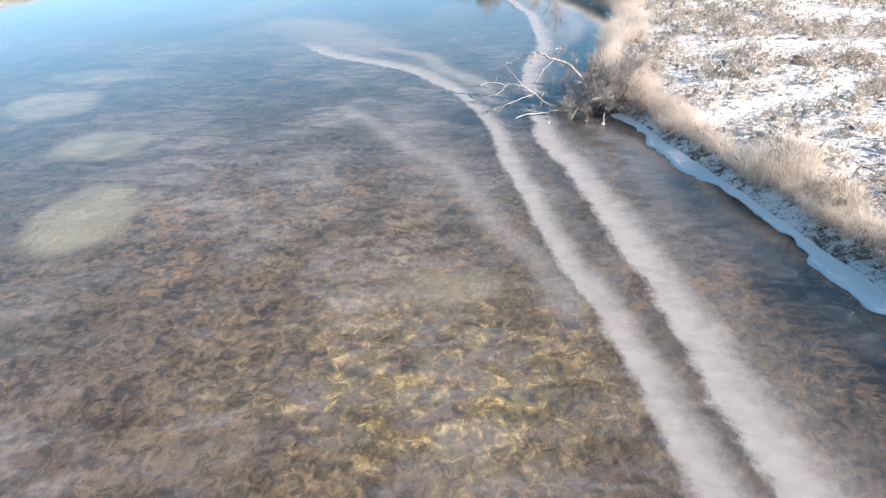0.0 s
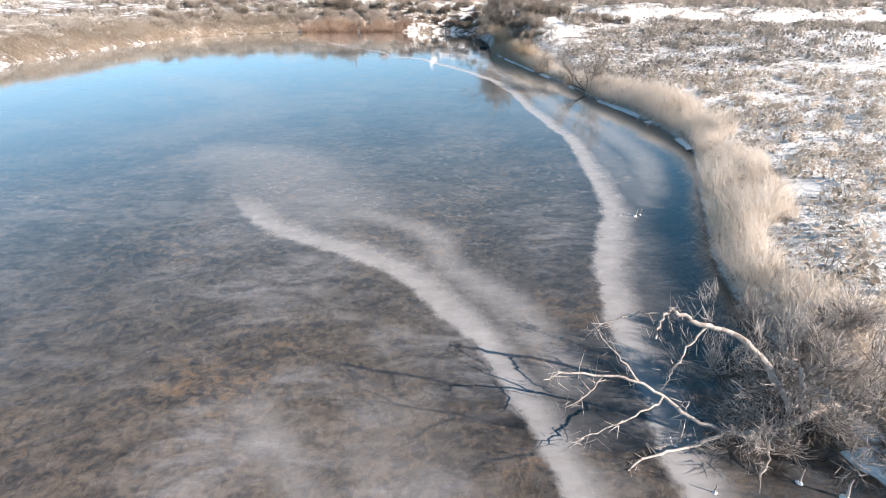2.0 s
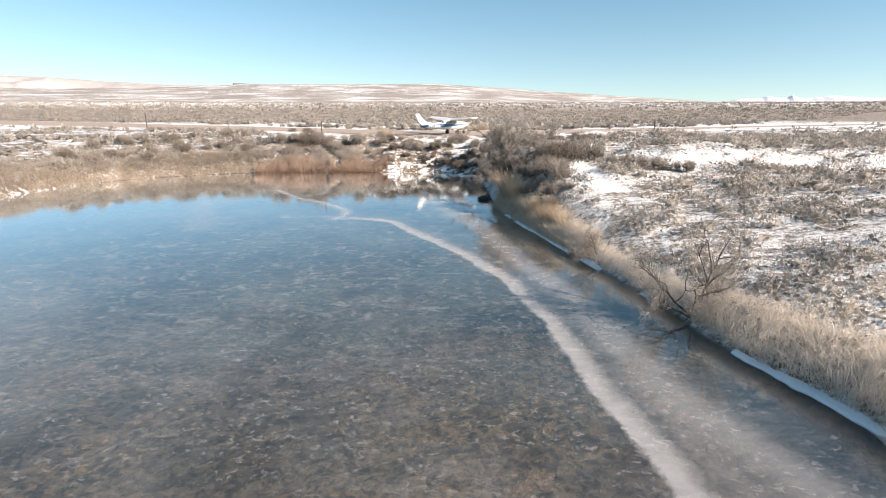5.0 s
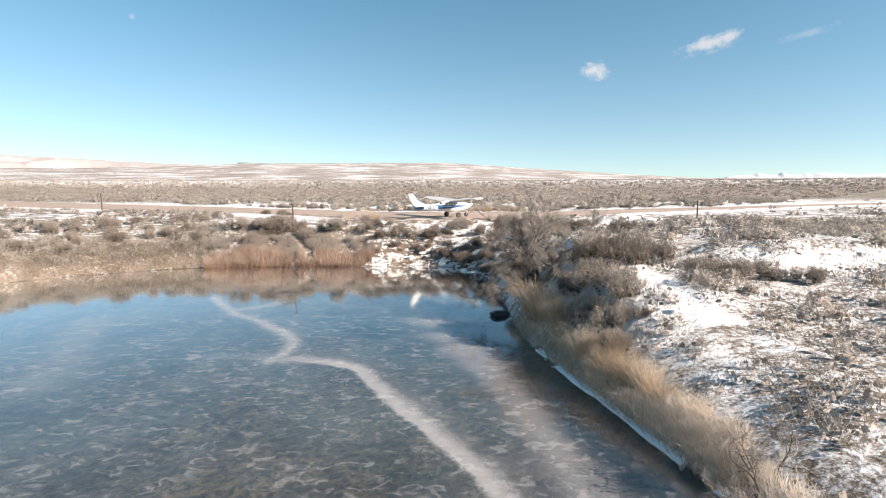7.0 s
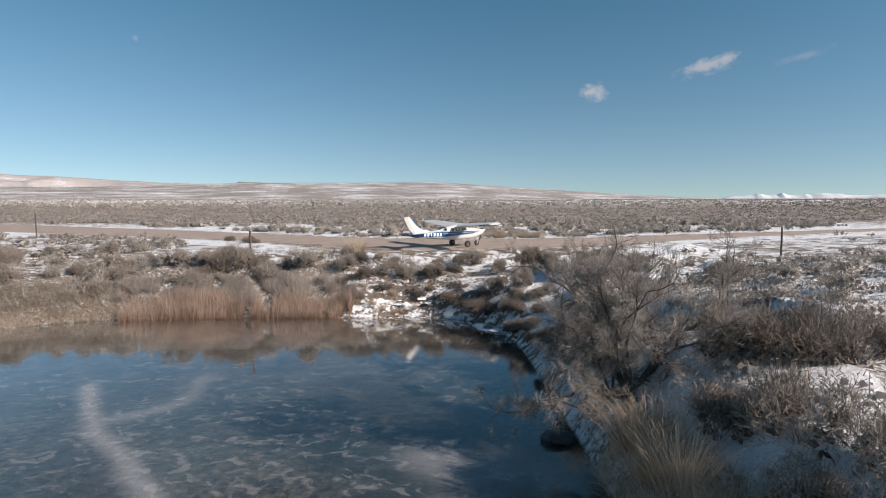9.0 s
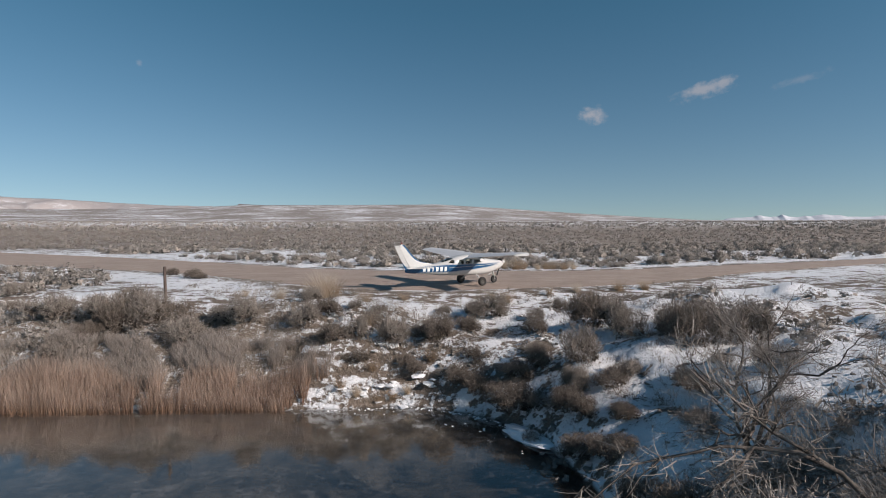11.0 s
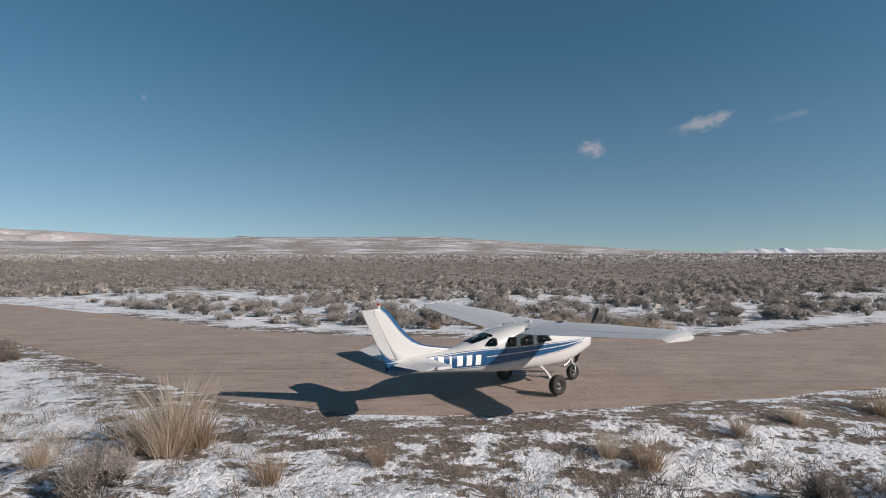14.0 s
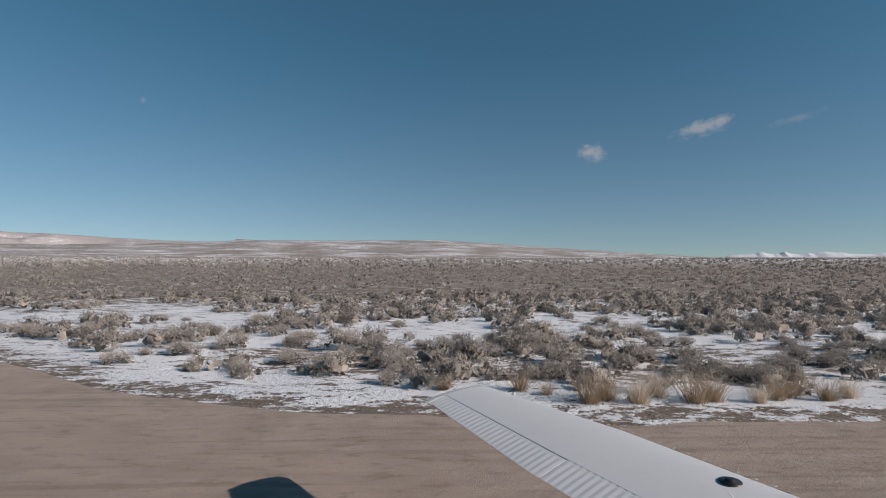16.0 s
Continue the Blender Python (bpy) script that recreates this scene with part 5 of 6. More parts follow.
        V = np.array([p + o for p in leg for o in ((0.055, 0, 0.012), (-0.055, 0, 0.012), (-0.055, 0, -0.012), (0.055, 0, -0.012))]) + 0.0
        i = np.arange(16).reshape(4, 4)
        Fl = np.vstack([np.stack([i[:-1], np.roll(i[:-1], -1, 1), np.roll(i[1:], -1, 1), i[1:]], -1).reshape(-1, 4), i[:1], i[-1:]])
        part("gear_leg", mesh_from("leg", V, Fl, WHITE, smooth=False), plane, "flat white spring gear leg")
        part("brake_line", tube([(0.0, s * 0.66, 0.66), (-0.03, s * 0.92, 0.45), (-0.02, s * 1.1, 0.28)], 0.008, BLACK, 5), plane)
        wheel_parts(plane, (0.0, s * 1.24, 0.30), 0.30, 0.115)
    # nose gear
    part("nose_leg", tube([(1.82, 0, 0.85), (1.86, 0, 0.58), (1.87, 0, 0.52)], [0.055, 0.05, 0.035], WHITE, 12), plane)
    for s in (1, -1):
        part("nose_fork", tube([(1.87, 0, 0.535), (1.89, s * 0.10, 0.49), (1.91, s * 0.125, 0.24)], [0.03, 0.03, 0.022], WHITE, 8), plane)
    part("torque_link", box_mesh((0.16, 0.06, 0.03), (1.80, 0, 0.62), ALLOY, 0.006, pose(0, 0, 0, 0, 35, 0)), plane)
    wheel_parts(plane, (1.91, 0, 0.24), 0.25, 0.085)
    part("exhaust_pipe", tube([(1.55, -0.28, 0.78), (1.35, -0.28, 0.62), (1.2, -0.28, 0.57)], 0.035, ALLOY, 12), plane)
    # fin and rudder, with the blue leading edge and tail cone
    zs = np.concatenate([np.linspace(1.36, 1.95, 26), np.linspace(2.0, 2.80, 17)])
    le = lambda z: np.interp(z, [1.36, 1.50, 1.55, 1.63, 1.71, 1.82, 1.99, 2.19, 2.60, 2.83], [-2.50, -2.78, -3.09, -3.54, -3.88, -4.10, -4.32, -4.52, -4.85, -5.10])
    hinge = lambda z: np.interp(z, [1.10, 2.75], [-4.62, -5.42])
    te = lambda z: np.interp(z, [1.10, 2.75], [-4.92, -5.71])
    cols = np.concatenate([[0, 0.015, 0.06, 0.115, 0.135, 0.155, 0.172], np.linspace(0.2, 1, 14)])
    V, mats = [], []
    for z in zs:
        L = le(z) - hinge(z)
        d = np.where(cols < 0.19, cols, 0.18 + (cols - 0.2) / 0.8 * (L - 0.18))
        y = 0.052 * np.clip(d / 0.25, 0, 1) ** 0.5
        x = le(z) - d
        z_ = np.full(len(cols), z) - 0.06 * np.clip((z - 2.7) / 0.18, 0, 1) * (d / L)
        V.append(np.vstack([np.stack([x, y, z_], 1), np.stack([x, -y, z_], 1)[::-1]]))
    m = 2 * len(cols)
    i = np.arange(len(zs) * m).reshape(len(zs), m)
    F = np.stack([i[:-1], np.roll(i[:-1], -1, 1), np.roll(i[1:], -1, 1), i[1:]], -1).reshape(-1, 4)
    j = np.tile(np.arange(m), len(zs) - 1)
    j = np.minimum(j, m - 2 - j)
    blue = ((j >= 0) & (j < 4)) | (j == 5)
    F = np.vstack([F, np.stack([i[-1][:len(cols) - 1], i[-1][1:len(cols)], i[-1][::-1][1:len(cols)], i[-1][::-1][:len(cols) - 1]], -1)])
    fin = part("fin", mesh_from("fin", np.vstack(V), F, [WHITE, BLUE], index=np.concatenate([blue, np.zeros(len(cols) - 1, bool)]).astype(int)), plane, "white swept fin with a blue leading edge")
    zs = np.linspace(1.10, 2.76, 130)
    cols = np.linspace(0, 1, 48)
    V = []
    for z in zs:
        x = hinge(z) - 0.004 + (te(z) - hinge(z)) * cols
        y = 0.050 * (1 - cols) + 0.006
        z_ = z - 0.03 * cols * np.clip((z - 2.7) / 0.13, 0, 1)
        V.append(np.vstack([np.stack([x, y, z_ + 0 * x], 1), np.stack([x, -y, z_ + 0 * x], 1)[::-1]]))
    V = np.vstack(V)
    i = np.arange(130 * 96).reshape(130, 96)
    F = np.vstack([np.stack([i[:-1], np.roll(i[:-1], -1, 1), np.roll(i[1:], -1, 1), i[1:]], -1).reshape(-1, 4)] + [np.stack([r[:47], r[1:48], r[::-1][1:48], r[::-1][:47]], -1) for r in (i[0], i[-1])])
    mid = V[F].mean(1)
    gap = te(mid[:, 2]) - mid[:, 0]
    line = mid[:, 2] - (1.33 + 0.42 * np.exp(gap / 0.09))
    part("rudder", mesh_from("rudder", V, F, [WHITE, BLUE], index=((line < 0) | ((line > 0.03) & (line < 0.052))).astype(int)), fin, "white rudder with a blue foot")
    beacon = part("beacon_mount", lathe([(0.001, 0.05), (0.034, 0.05), (0.04, 0.0), (0.04, -0.05)], WHITE, (-5.22, 0, 2.81), [[1, 0, 0], [0, 0, 1], [0, 1, 0]], 16), fin)
    part("beacon_lens", lathe([(0.001, 0.125), (0.022, 0.118), (0.032, 0.09), (0.034, 0.05)], RED, (-5.22, 0, 2.81), [[1, 0, 0], [0, 0, 1], [0, 1, 0]], 16), beacon, "red beacon lens")
    part("static_vane", box_mesh((0.04, 0.02, 0.16), (-5.36, -0.055, 2.70), ALLOY, 0.005), fin)
    # aerials and cabin vent on the roof
    for s in (1, -1):
        part("aerial", tube([(-0.20, s * 0.42, 1.98), (-0.34, s * 0.44, 2.14), (-0.66, s * 0.50, 2.44)], [0.02, 0.008, 0.004], WHITE, 6), plane, "thin white whip aerial")
    part("roof_vent", lathe([(0.001, 0.05), (0.05, 0.045), (0.07, 0.0)], WHITE, (0.05, 0.0, 2.045), [[1, 0, 0], [0, 0, 1], [0, 1, 0]], 14), plane)
    # propeller
    hub = (2.58, 0, 1.39)
    prop = part("spinner", lathe([(0.001, 0.30), (0.07, 0.26), (0.13, 0.16), (0.16, 0.02), (0.16, -0.04)], WHITE, hub, [[0, 1, 0], [-1, 0, 0], [0, 0, 1]]), plane)
    for s in (1, -1):
        rows, a = [], math.radians(29)
        for k, r in enumerate(np.linspace(0.12, 1.12, 12)):
            wide = np.interp(r, [0.12, 0.3, 0.7, 1.05, 1.12], [0.06, 0.10, 0.115, 0.10, 0.05])
            tw = math.radians(np.interp(r, [0.1, 1.06], [48, 16]))
            for q in range(8):
                b = q * math.pi / 4
                p, t = wide * math.cos(b), 0.016 * math.sin(b)
                ax, tn = p * math.sin(tw) + t * math.cos(tw), p * math.cos(tw) - t * math.sin(tw)
                rows.append((hub[0] + ax, -s * r * math.sin(a) + tn * math.cos(a), hub[2] + s * r * math.cos(a) + tn * s * math.sin(a) * s))
        i = np.arange(96).reshape(12, 8)
        Fp = np.stack([i[:-1], np.roll(i[:-1], -1, 1), np.roll(i[1:], -1, 1), i[1:]], -1).reshape(-1, 4)
        Fp = np.vstack([Fp, i[-1][[0, 1, 2, 3]][None], i[-1][[0, 3, 4, 7]][None], i[-1][[4, 5, 6, 7]][None]])
        part("propeller_blade", mesh_from("blade", rows, Fp, BLACK), prop, "black propeller blade")
    plane.matrix_world = pose(4.64, 108.02, ROAD_Z + 0.03, -0.4, -0.5, 30.95)
    return tagged(plane, "white high-wing light aeroplane with blue stripes parked on the dirt road", "aeroplane")


def wheel_parts(parent, at, r, half):
    wheel = new("wheel")
    wheel.parent = parent
    prof = [(0.40 * r, -0.75 * half), (0.62 * r, -half), (0.82 * r, -0.96 * half), (0.94 * r, -0.72 * half), (r, -0.3 * half), (r, 0.3 * half), (0.94 * r, 0.72 * half), (0.82 * r, 0.96 * half), (0.62 * r, half), (0.40 * r, 0.75 * half)]
    part("tyre", lathe(prof, RUBBER, at), wheel, "black balloon tyre")
    part("rim", lathe([(0.001, -0.55 * half), (0.16 * r, -0.62 * half), (0.18 * r, -0.35 * half), (0.36 * r, -0.4 * half), (0.43 * r, -0.8 * half), (0.43 * r, 0.8 * half), (0.36 * r, 0.4 * half), (0.18 * r, 0.35 * half), (0.16 * r, 0.62 * half), (0.001, 0.55 * half)], RIM, at), wheel, "metal wheel rim")


aeroplane()


# ---- bare trees and shrubs ----
def grow(seed, starts, levels, spread, shrink, lift, first=0.07):
    """Branches by repeated forking. starts: (foot, way, length). Gives tubes of the limbs and the twigs' feet, ways and lengths."""
    rs = np.random.RandomState(seed)
    tubes, tips, todo = [], [], [(np.array(p, float), np.array(w, float), l, first, 0) for p, w, l in starts]
    while todo:
        p, w, l, r, k = todo.pop()
        w = w / np.linalg.norm(w)
        pts, q = [p], p
        for _ in range(4):
            w = w + rs.normal(size=3) * 0.22 + (0, 0, lift)
            w /= np.linalg.norm(w)
            q = q + w * l / 4
            pts.append(q)
        tubes.append((np.array(pts), np.linspace(r, r * 0.55, 5), k))
        if k == levels:
            tips.append((q, w, l))
            continue
        for u in range(rs.randint(2, 4) + (k == 0)):
            a = pts[rs.randint(2, 5)]
            side = w + rs.normal(size=3) * spread
            todo.append((a, side, l * shrink * rs.uniform(0.75, 1.2), r * 0.58, k + 1))
            if k >= 1:
                tips.append((pts[rs.randint(1, 5)], side, l * 0.5))
    return tubes, tips


def wood_mesh(tubes, mat, sides=(8, 6, 5, 4, 3)):
    vs, fs, o = [], [], 0
    for pts, r, k in tubes:
        v, f = tube_arrays(pts, r, sides[min(k, 4)])
        vs.append(v)
        fs.append(f + o)
        o += len(v)
    return mesh_from("wood", np.vstack(vs), np.vstack(fs), mat)


def twig_mesh(tips, per, size, width, mat, seed, fuzz=0.6):
    """Sprays of fine twigs about the ends of the branches."""
    rs = np.random.RandomState(seed)
    p = np.repeat(np.array([t[0] for t in tips]), per, 0)
    w = np.repeat(np.array([t[1] / np.linalg.norm(t[1]) for t in tips]), per, 0)
    w = w + rs.normal(size=w.shape) * fuzz + (0, 0, 0.15)
    p = p + rs.normal(size=p.shape) * size * 0.28
    n = len(p)
    v, f, t = ribbons(p, w, size * rs.uniform(0.5, 1.3, n), width * rs.uniform(0.6, 1.4, n), np.array([0, 0, 0.1]), 2, 0.3, rs)
    return mesh_from("twigs", v, f, mat, {"tip": t}, smooth=False)


def bare_tree(name, at, seed, starts, levels, label, per=9, size=0.34, width=0.013, spread=0.55, shrink=0.72, lift=0.05, wood=BARK, twig=TWIG, first=0.07, category="tree"):
    tree = new(name)
    tree.location = (at[0], at[1], float(height(at[0], at[1])) - 0.05)
    tubes, tips = grow(seed, starts, levels, spread, shrink, lift, first)
    part("trunk", wood_mesh([t for t in tubes if t[2] <= 1], wood), tree)
    tagged(part("branch_work", wood_mesh([t for t in tubes if t[2] > 1], wood), tree), kind="stuff")
    tagged(part("twig_work", twig_mesh(tips, per, size, width, twig, seed), tree, "fine bare twigs"), kind="stuff")
    return tagged(tree, label, category)


bare_tree("bare_tree", (7.8, 75.3), 11, [((0, 0, 0), (-0.75, -0.2, 0.85), 2.3), ((0.15, 0.1, 0), (-0.3, 0.2, 1), 2.6), ((0.1, 0, 0), (0.10, 0.0, 1), 2.8), ((0.25, -0.1, 0), (0.5, 0.1, 1.0), 2.5), ((0, -0.2, 0), (-0.2, -0.4, 1.0), 2.2), ((-0.2, 0.1, 0), (-1.0, 0.1, 0.45), 2.0), ((0.3, 0.2, 0), (0.75, 0.3, 0.7), 2.0), ((-0.1, -0.2, 0), (-0.8, -0.4, 0.3), 1.6)],
          4, "leafless grey tree leaning from the bank over the pond", per=34, size=0.27, width=0.0115, first=0.10, spread=0.66, lift=0.04, shrink=0.70)
bare_tree("bare_tree", (9.3, 84.4), 17, [((0, 0, 0), (-0.75, -0.1, 0.8), 1.9), ((0.1, 0, 0), (-0.2, 0.2, 1), 1.8), ((0, 0.1, 0), (-0.5, -0.5, 0.7), 1.8), ((0, -0.1, 0), (0.6, -0.2, 0.8), 1.5), ((0.1, 0.1, 0), (0.1, 0.1, 1.1), 2.0)],
          4, "leafless dark-limbed tree on the snowy bank", per=9, size=0.24, width=0.010, first=0.055, shrink=0.66)
bare_tree("bare_shrub", (10.5, 50.4), 23, [((0, 0, 0), (-0.5, 0.1, 1), 1.5), ((0.1, 0, 0), (0.4, 0.2, 1), 1.7), ((0, 0.1, 0), (-0.1, -0.3, 1), 1.4), ((0, 0.1, 0), (0.8, -0.2, 0.8), 1.3), ((-0.1, 0, 0), (-1.0, 0, 0.6), 1.2)],
          3, "leafless shrub at the grassy waterline", per=14, size=0.30, width=0.012, first=0.045, category="shrub")
bare_tree("bare_shrub", (9.3, 57.5), 29, [((0, 0, 0), (-0.5, -0.1, 1), 0.9), ((0.1, 0, 0), (0.5, 0.2, 1), 0.9), ((0, 0.1, 0), (0.1, -0.5, 0.9), 0.9)],
          3, "thin leafless shrub among the frosted bank grass", per=8, size=0.24, width=0.011, first=0.03, category="shrub")
bare_tree("frosted_shrub", (7.2, 21.6), 37, [((0, 0, 0), (-0.6, -0.3, 0.9), 0.9), ((0.1, 0, 0), (0.2, -0.5, 0.9), 1.0), ((0, 0.1, 0), (-0.3, 0.4, 0.9), 0.9), ((0, 0, 0), (0.5, 0.2, 1), 0.9)],
          3, "frosted leafless grey shrub beside the fallen tree", per=22, size=0.24, width=0.013, first=0.028, twig=plant_material("frosty_twigs", (0.13, 0.11, 0.10), (0.34, 0.31, 0.29), (0.72, 0.70, 0.70)), category="shrub")
bare_tree("frosted_shrub", (6.9, 20.5), 31, [((0, 0, 0), (-0.7, -0.2, 0.8), 1.2), ((0.1, 0, 0), (-0.3, -0.4, 1), 1.2), ((0, 0.1, 0), (-0.9, 0.3, 0.6), 1.2), ((0, 0.1, 0), (0.0, 0.2, 1), 1.2), ((-0.2, 0, 0), (-1.0, -0.4, 0.35), 1.1), ((-0.1, 0, 0.1), (-0.8, 0.0, 1.0), 1.2)],
          3, "frosted leafless grey shrub overhanging the water", per=24, size=0.24, width=0.013, first=0.03, twig=plant_material("frosted_twigs", (0.13, 0.11, 0.10), (0.34, 0.31, 0.29), (0.72, 0.70, 0.70)), category="shrub")


def fallen_tree():
    """A dead trunk that reaches out from the bank over the water."""
    tree = new("fallen_tree")
    tree.location = (7.0, 20.2, 0.25)
    limb = lambda pts, r0, r1: (spline(np.array(pts) - (7.0, 20.2, 0.25), 5), None, r0, r1)
    lines = [limb([(7.0, 20.4, 0.45), (6.6, 20.2, 0.58), (5.9, 20.0, 0.45), (5.5, 20.0, 0.30), (4.9, 20.1, 0.16)], 0.11, 0.07),
             limb([(6.0, 20.0, 0.55), (5.75, 20.6, 1.15), (5.25, 20.9, 1.62), (4.6, 21.0, 1.80), (4.25, 21.1, 1.98), (4.05, 21.1, 2.02), (3.85, 21.0, 1.88), (3.8, 20.9, 1.6)], 0.09, 0.025),
             limb([(5.0, 20.1, 0.18), (4.5, 20.3, 0.30), (4.0, 20.5, 0.62), (3.5, 20.6, 0.92), (2.9, 20.7, 0.95), (2.2, 20.7, 1.05), (1.9, 20.6, 0.98)], 0.055, 0.015),
             limb([(5.0, 20.1, 0.16), (4.3, 19.9, 0.10), (3.6, 19.7, 0.12), (3.1, 19.5, 0.02)], 0.05, 0.018),
             limb([(5.6, 20.0, 0.32), (5.35, 19.5, 0.22), (5.2, 19.35, 0.02)], 0.035, 0.02),
             limb([(4.7, 21.0, 1.78), (4.35, 20.8, 1.55), (4.1, 20.6, 1.25), (3.95, 20.5, 0.98)], 0.035, 0.012),
             limb([(6.15, 20.2, 0.6), (6.2, 20.3, 1.0), (6.1, 20.35, 1.35)], 0.06, 0.045),
             limb([(3.5, 20.6, 0.92), (3.2, 20.9, 1.25), (2.95, 21.2, 1.45)], 0.03, 0.01),
             limb([(4.0, 20.5, 0.62), (3.5, 20.2, 0.6), (2.7, 20.0, 0.35), (2.35, 19.9, 0.25)], 0.03, 0.01),
             limb([(4.2, 20.4, 0.5), (4.25, 20.2, 0.75), (4.1, 19.9, 0.2)], 0.018, 0.008),
             limb([(4.05, 21.1, 2.02), (3.6, 21.3, 1.85), (3.0, 21.4, 1.55), (2.75, 21.4, 1.3)], 0.028, 0.008),
             limb([(2.9, 20.7, 0.95), (2.6, 20.5, 0.7), (2.2, 20.3, 0.6)], 0.02, 0.008)]
    rs = np.random.RandomState(5)
    tips = []
    for k, (line, _, r0, r1) in enumerate(lines):
        line = line + rs.normal(size=line.shape) * 0.018
        part("branch" if k else "trunk", tube(line, 0.72 * np.linspace(r0, r1, len(line)), DEADWOOD, 9 if r0 > 0.05 else 6), tree)
        if k not in (0, 4, 6):
            tips += [(line[j], line[j] - line[j - 1] + rs.normal(size=3) * 0.05, 0.3) for j in range(len(line) // 2, len(line), 2)]
    tagged(part("twig_work", twig_mesh(tips, 5, 0.28, 0.011, plant_material("pale_twigs", (0.34, 0.30, 0.28), (0.55, 0.51, 0.48)), 6, 0.8), tree, "pale broken twigs"), kind="stuff")
    return tagged(tree, "dead bleached tree fallen from the bank over the ice", "fallen tree")


fallen_tree()
stick = new("ice_stick")
part("stub", tube([(0, 0, -0.05), (0.01, 0, 0.12), (-0.02, 0.01, 0.30), (-0.01, 0.0, 0.42)], [0.03, 0.022, 0.018, 0.010], DEADWOOD, 7), stick)
part("frost_collar", lathe([(0.001, 0.05), (0.04, 0.045), (0.07, 0.015), (0.085, 0.003)], SNOW, (0, 0, 0), [[1, 0, 0], [0, 0, 1], [0, 1, 0]], 14), stick)
stick.location = (6.3, 18.9, 0)
tagged(stick, "bare dead stick frozen upright in the ice", "stick", "sticks in the ice")
for x, y, s, a in ((5.76, 19.2, 0.7, 40), (4.33, 19.05, 0.45, 110), (4.1, 20.0, 0.4, 200), (6.75, 29.8, 0.8, 300), (6.95, 29.9, 0.6, 20), (6.3, 29.9, 0.3, 70)):
    copy_thing(stick, pose(x, y, 0, 0, 14 if s > 0.5 else 4, a) @ Matrix.Scale(s, 4))

# ---- ice shelf along the bank ----
def shelf(name, y0, y1, wide, label, seed, broken=1.0):
    """A ragged white ledge of ice and snow that follows the waterline."""
    line = np.array([p for p in SHORE if p[0] > 4.5 and y0 <= p[1] <= y1])
    s = np.linspace(0, len(line) - 1, int((y1 - y0) / 0.12))
    x, y = np.interp(s, np.arange(len(line)), line[:, 0]), np.interp(s, np.arange(len(line)), line[:, 1])
    t = np.stack([np.gradient(x), np.gradient(y)], 1)
    t /= np.linalg.norm(t, axis=1, keepdims=True)
    nrm = np.stack([t[:, 1], -t[:, 0]], 1)
    inner = -0.10 - 0.5 * wide * np.abs(fbm(x, y, 0.9, seed, 4)) * 2 - wide * 0.35 * fade(0.0, 0.2, fbm(x, y, 3, seed + 7, 2))
    rows = []
    for off, z in ((inner, -0.02), (inner, 0.030), (inner * 0.6 + 0.05, 0.055), (0.35 * wide + 0 * x, 0.09), (wide + 0 * x, 0.16), (wide + 0.3 + 0 * x, 0.10)):
        zz = z + (0.05 * fbm(x, y, 0.5, seed + 3) if z > 0.04 else 0) - 0.35 * broken * fade(-0.02, 0.10, fbm(x, y, 2.5, seed + 11, 3))
        rows.append(np.stack([x + nrm[:, 0] * off, y + nrm[:, 1] * off, zz + 0 * x], 1))
    ob = new(name, mesh_from(name, np.vstack(rows), grid_faces(len(x), len(rows)), SNOW))
    return tagged(ob, label, "ice ledge")


shelf("shore_ice", 3, 20.0, 0.95, "white snowy ice ledge under the grassy bank", 401, 0.0)
shelf("shore_ice", 37, 48, 0.32, "narrow bluish ice ledge along the dark water", 403)
shelf("shore_ice", 49, 70, 0.24, "thin broken ice ledge at the reedy bank", 405)

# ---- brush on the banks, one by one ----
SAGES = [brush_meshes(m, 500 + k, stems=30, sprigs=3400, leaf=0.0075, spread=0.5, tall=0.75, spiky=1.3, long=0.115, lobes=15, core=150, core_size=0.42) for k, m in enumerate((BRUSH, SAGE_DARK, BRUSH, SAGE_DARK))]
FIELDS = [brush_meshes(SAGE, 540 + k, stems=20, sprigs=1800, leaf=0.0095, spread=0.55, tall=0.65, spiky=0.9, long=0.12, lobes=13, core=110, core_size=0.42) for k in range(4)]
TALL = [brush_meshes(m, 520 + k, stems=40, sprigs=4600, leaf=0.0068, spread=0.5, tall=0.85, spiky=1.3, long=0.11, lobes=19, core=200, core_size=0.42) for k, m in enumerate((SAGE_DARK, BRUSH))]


def bush(mesh, x, y, wide, tall=None, turn=0, label="", group="sagebrush", name="sagebrush", category="sagebrush"):
    ob = new(name)
    tagged(part("stems_shade_core", mesh[0], ob), kind="stuff")
    tagged(part("crown", mesh[1], ob), kind="stuff")
    wide, tall = wide * 1.36, (tall or wide * 0.75) * 1.33
    s = wide / 1.25
    ob.matrix_world = pose(x, y, float(height(x, y)) - 0.06, 0, 0, turn) @ Matrix.Diagonal((s, s, tall / 0.95, 1))
    return tagged(ob, label, category, group)


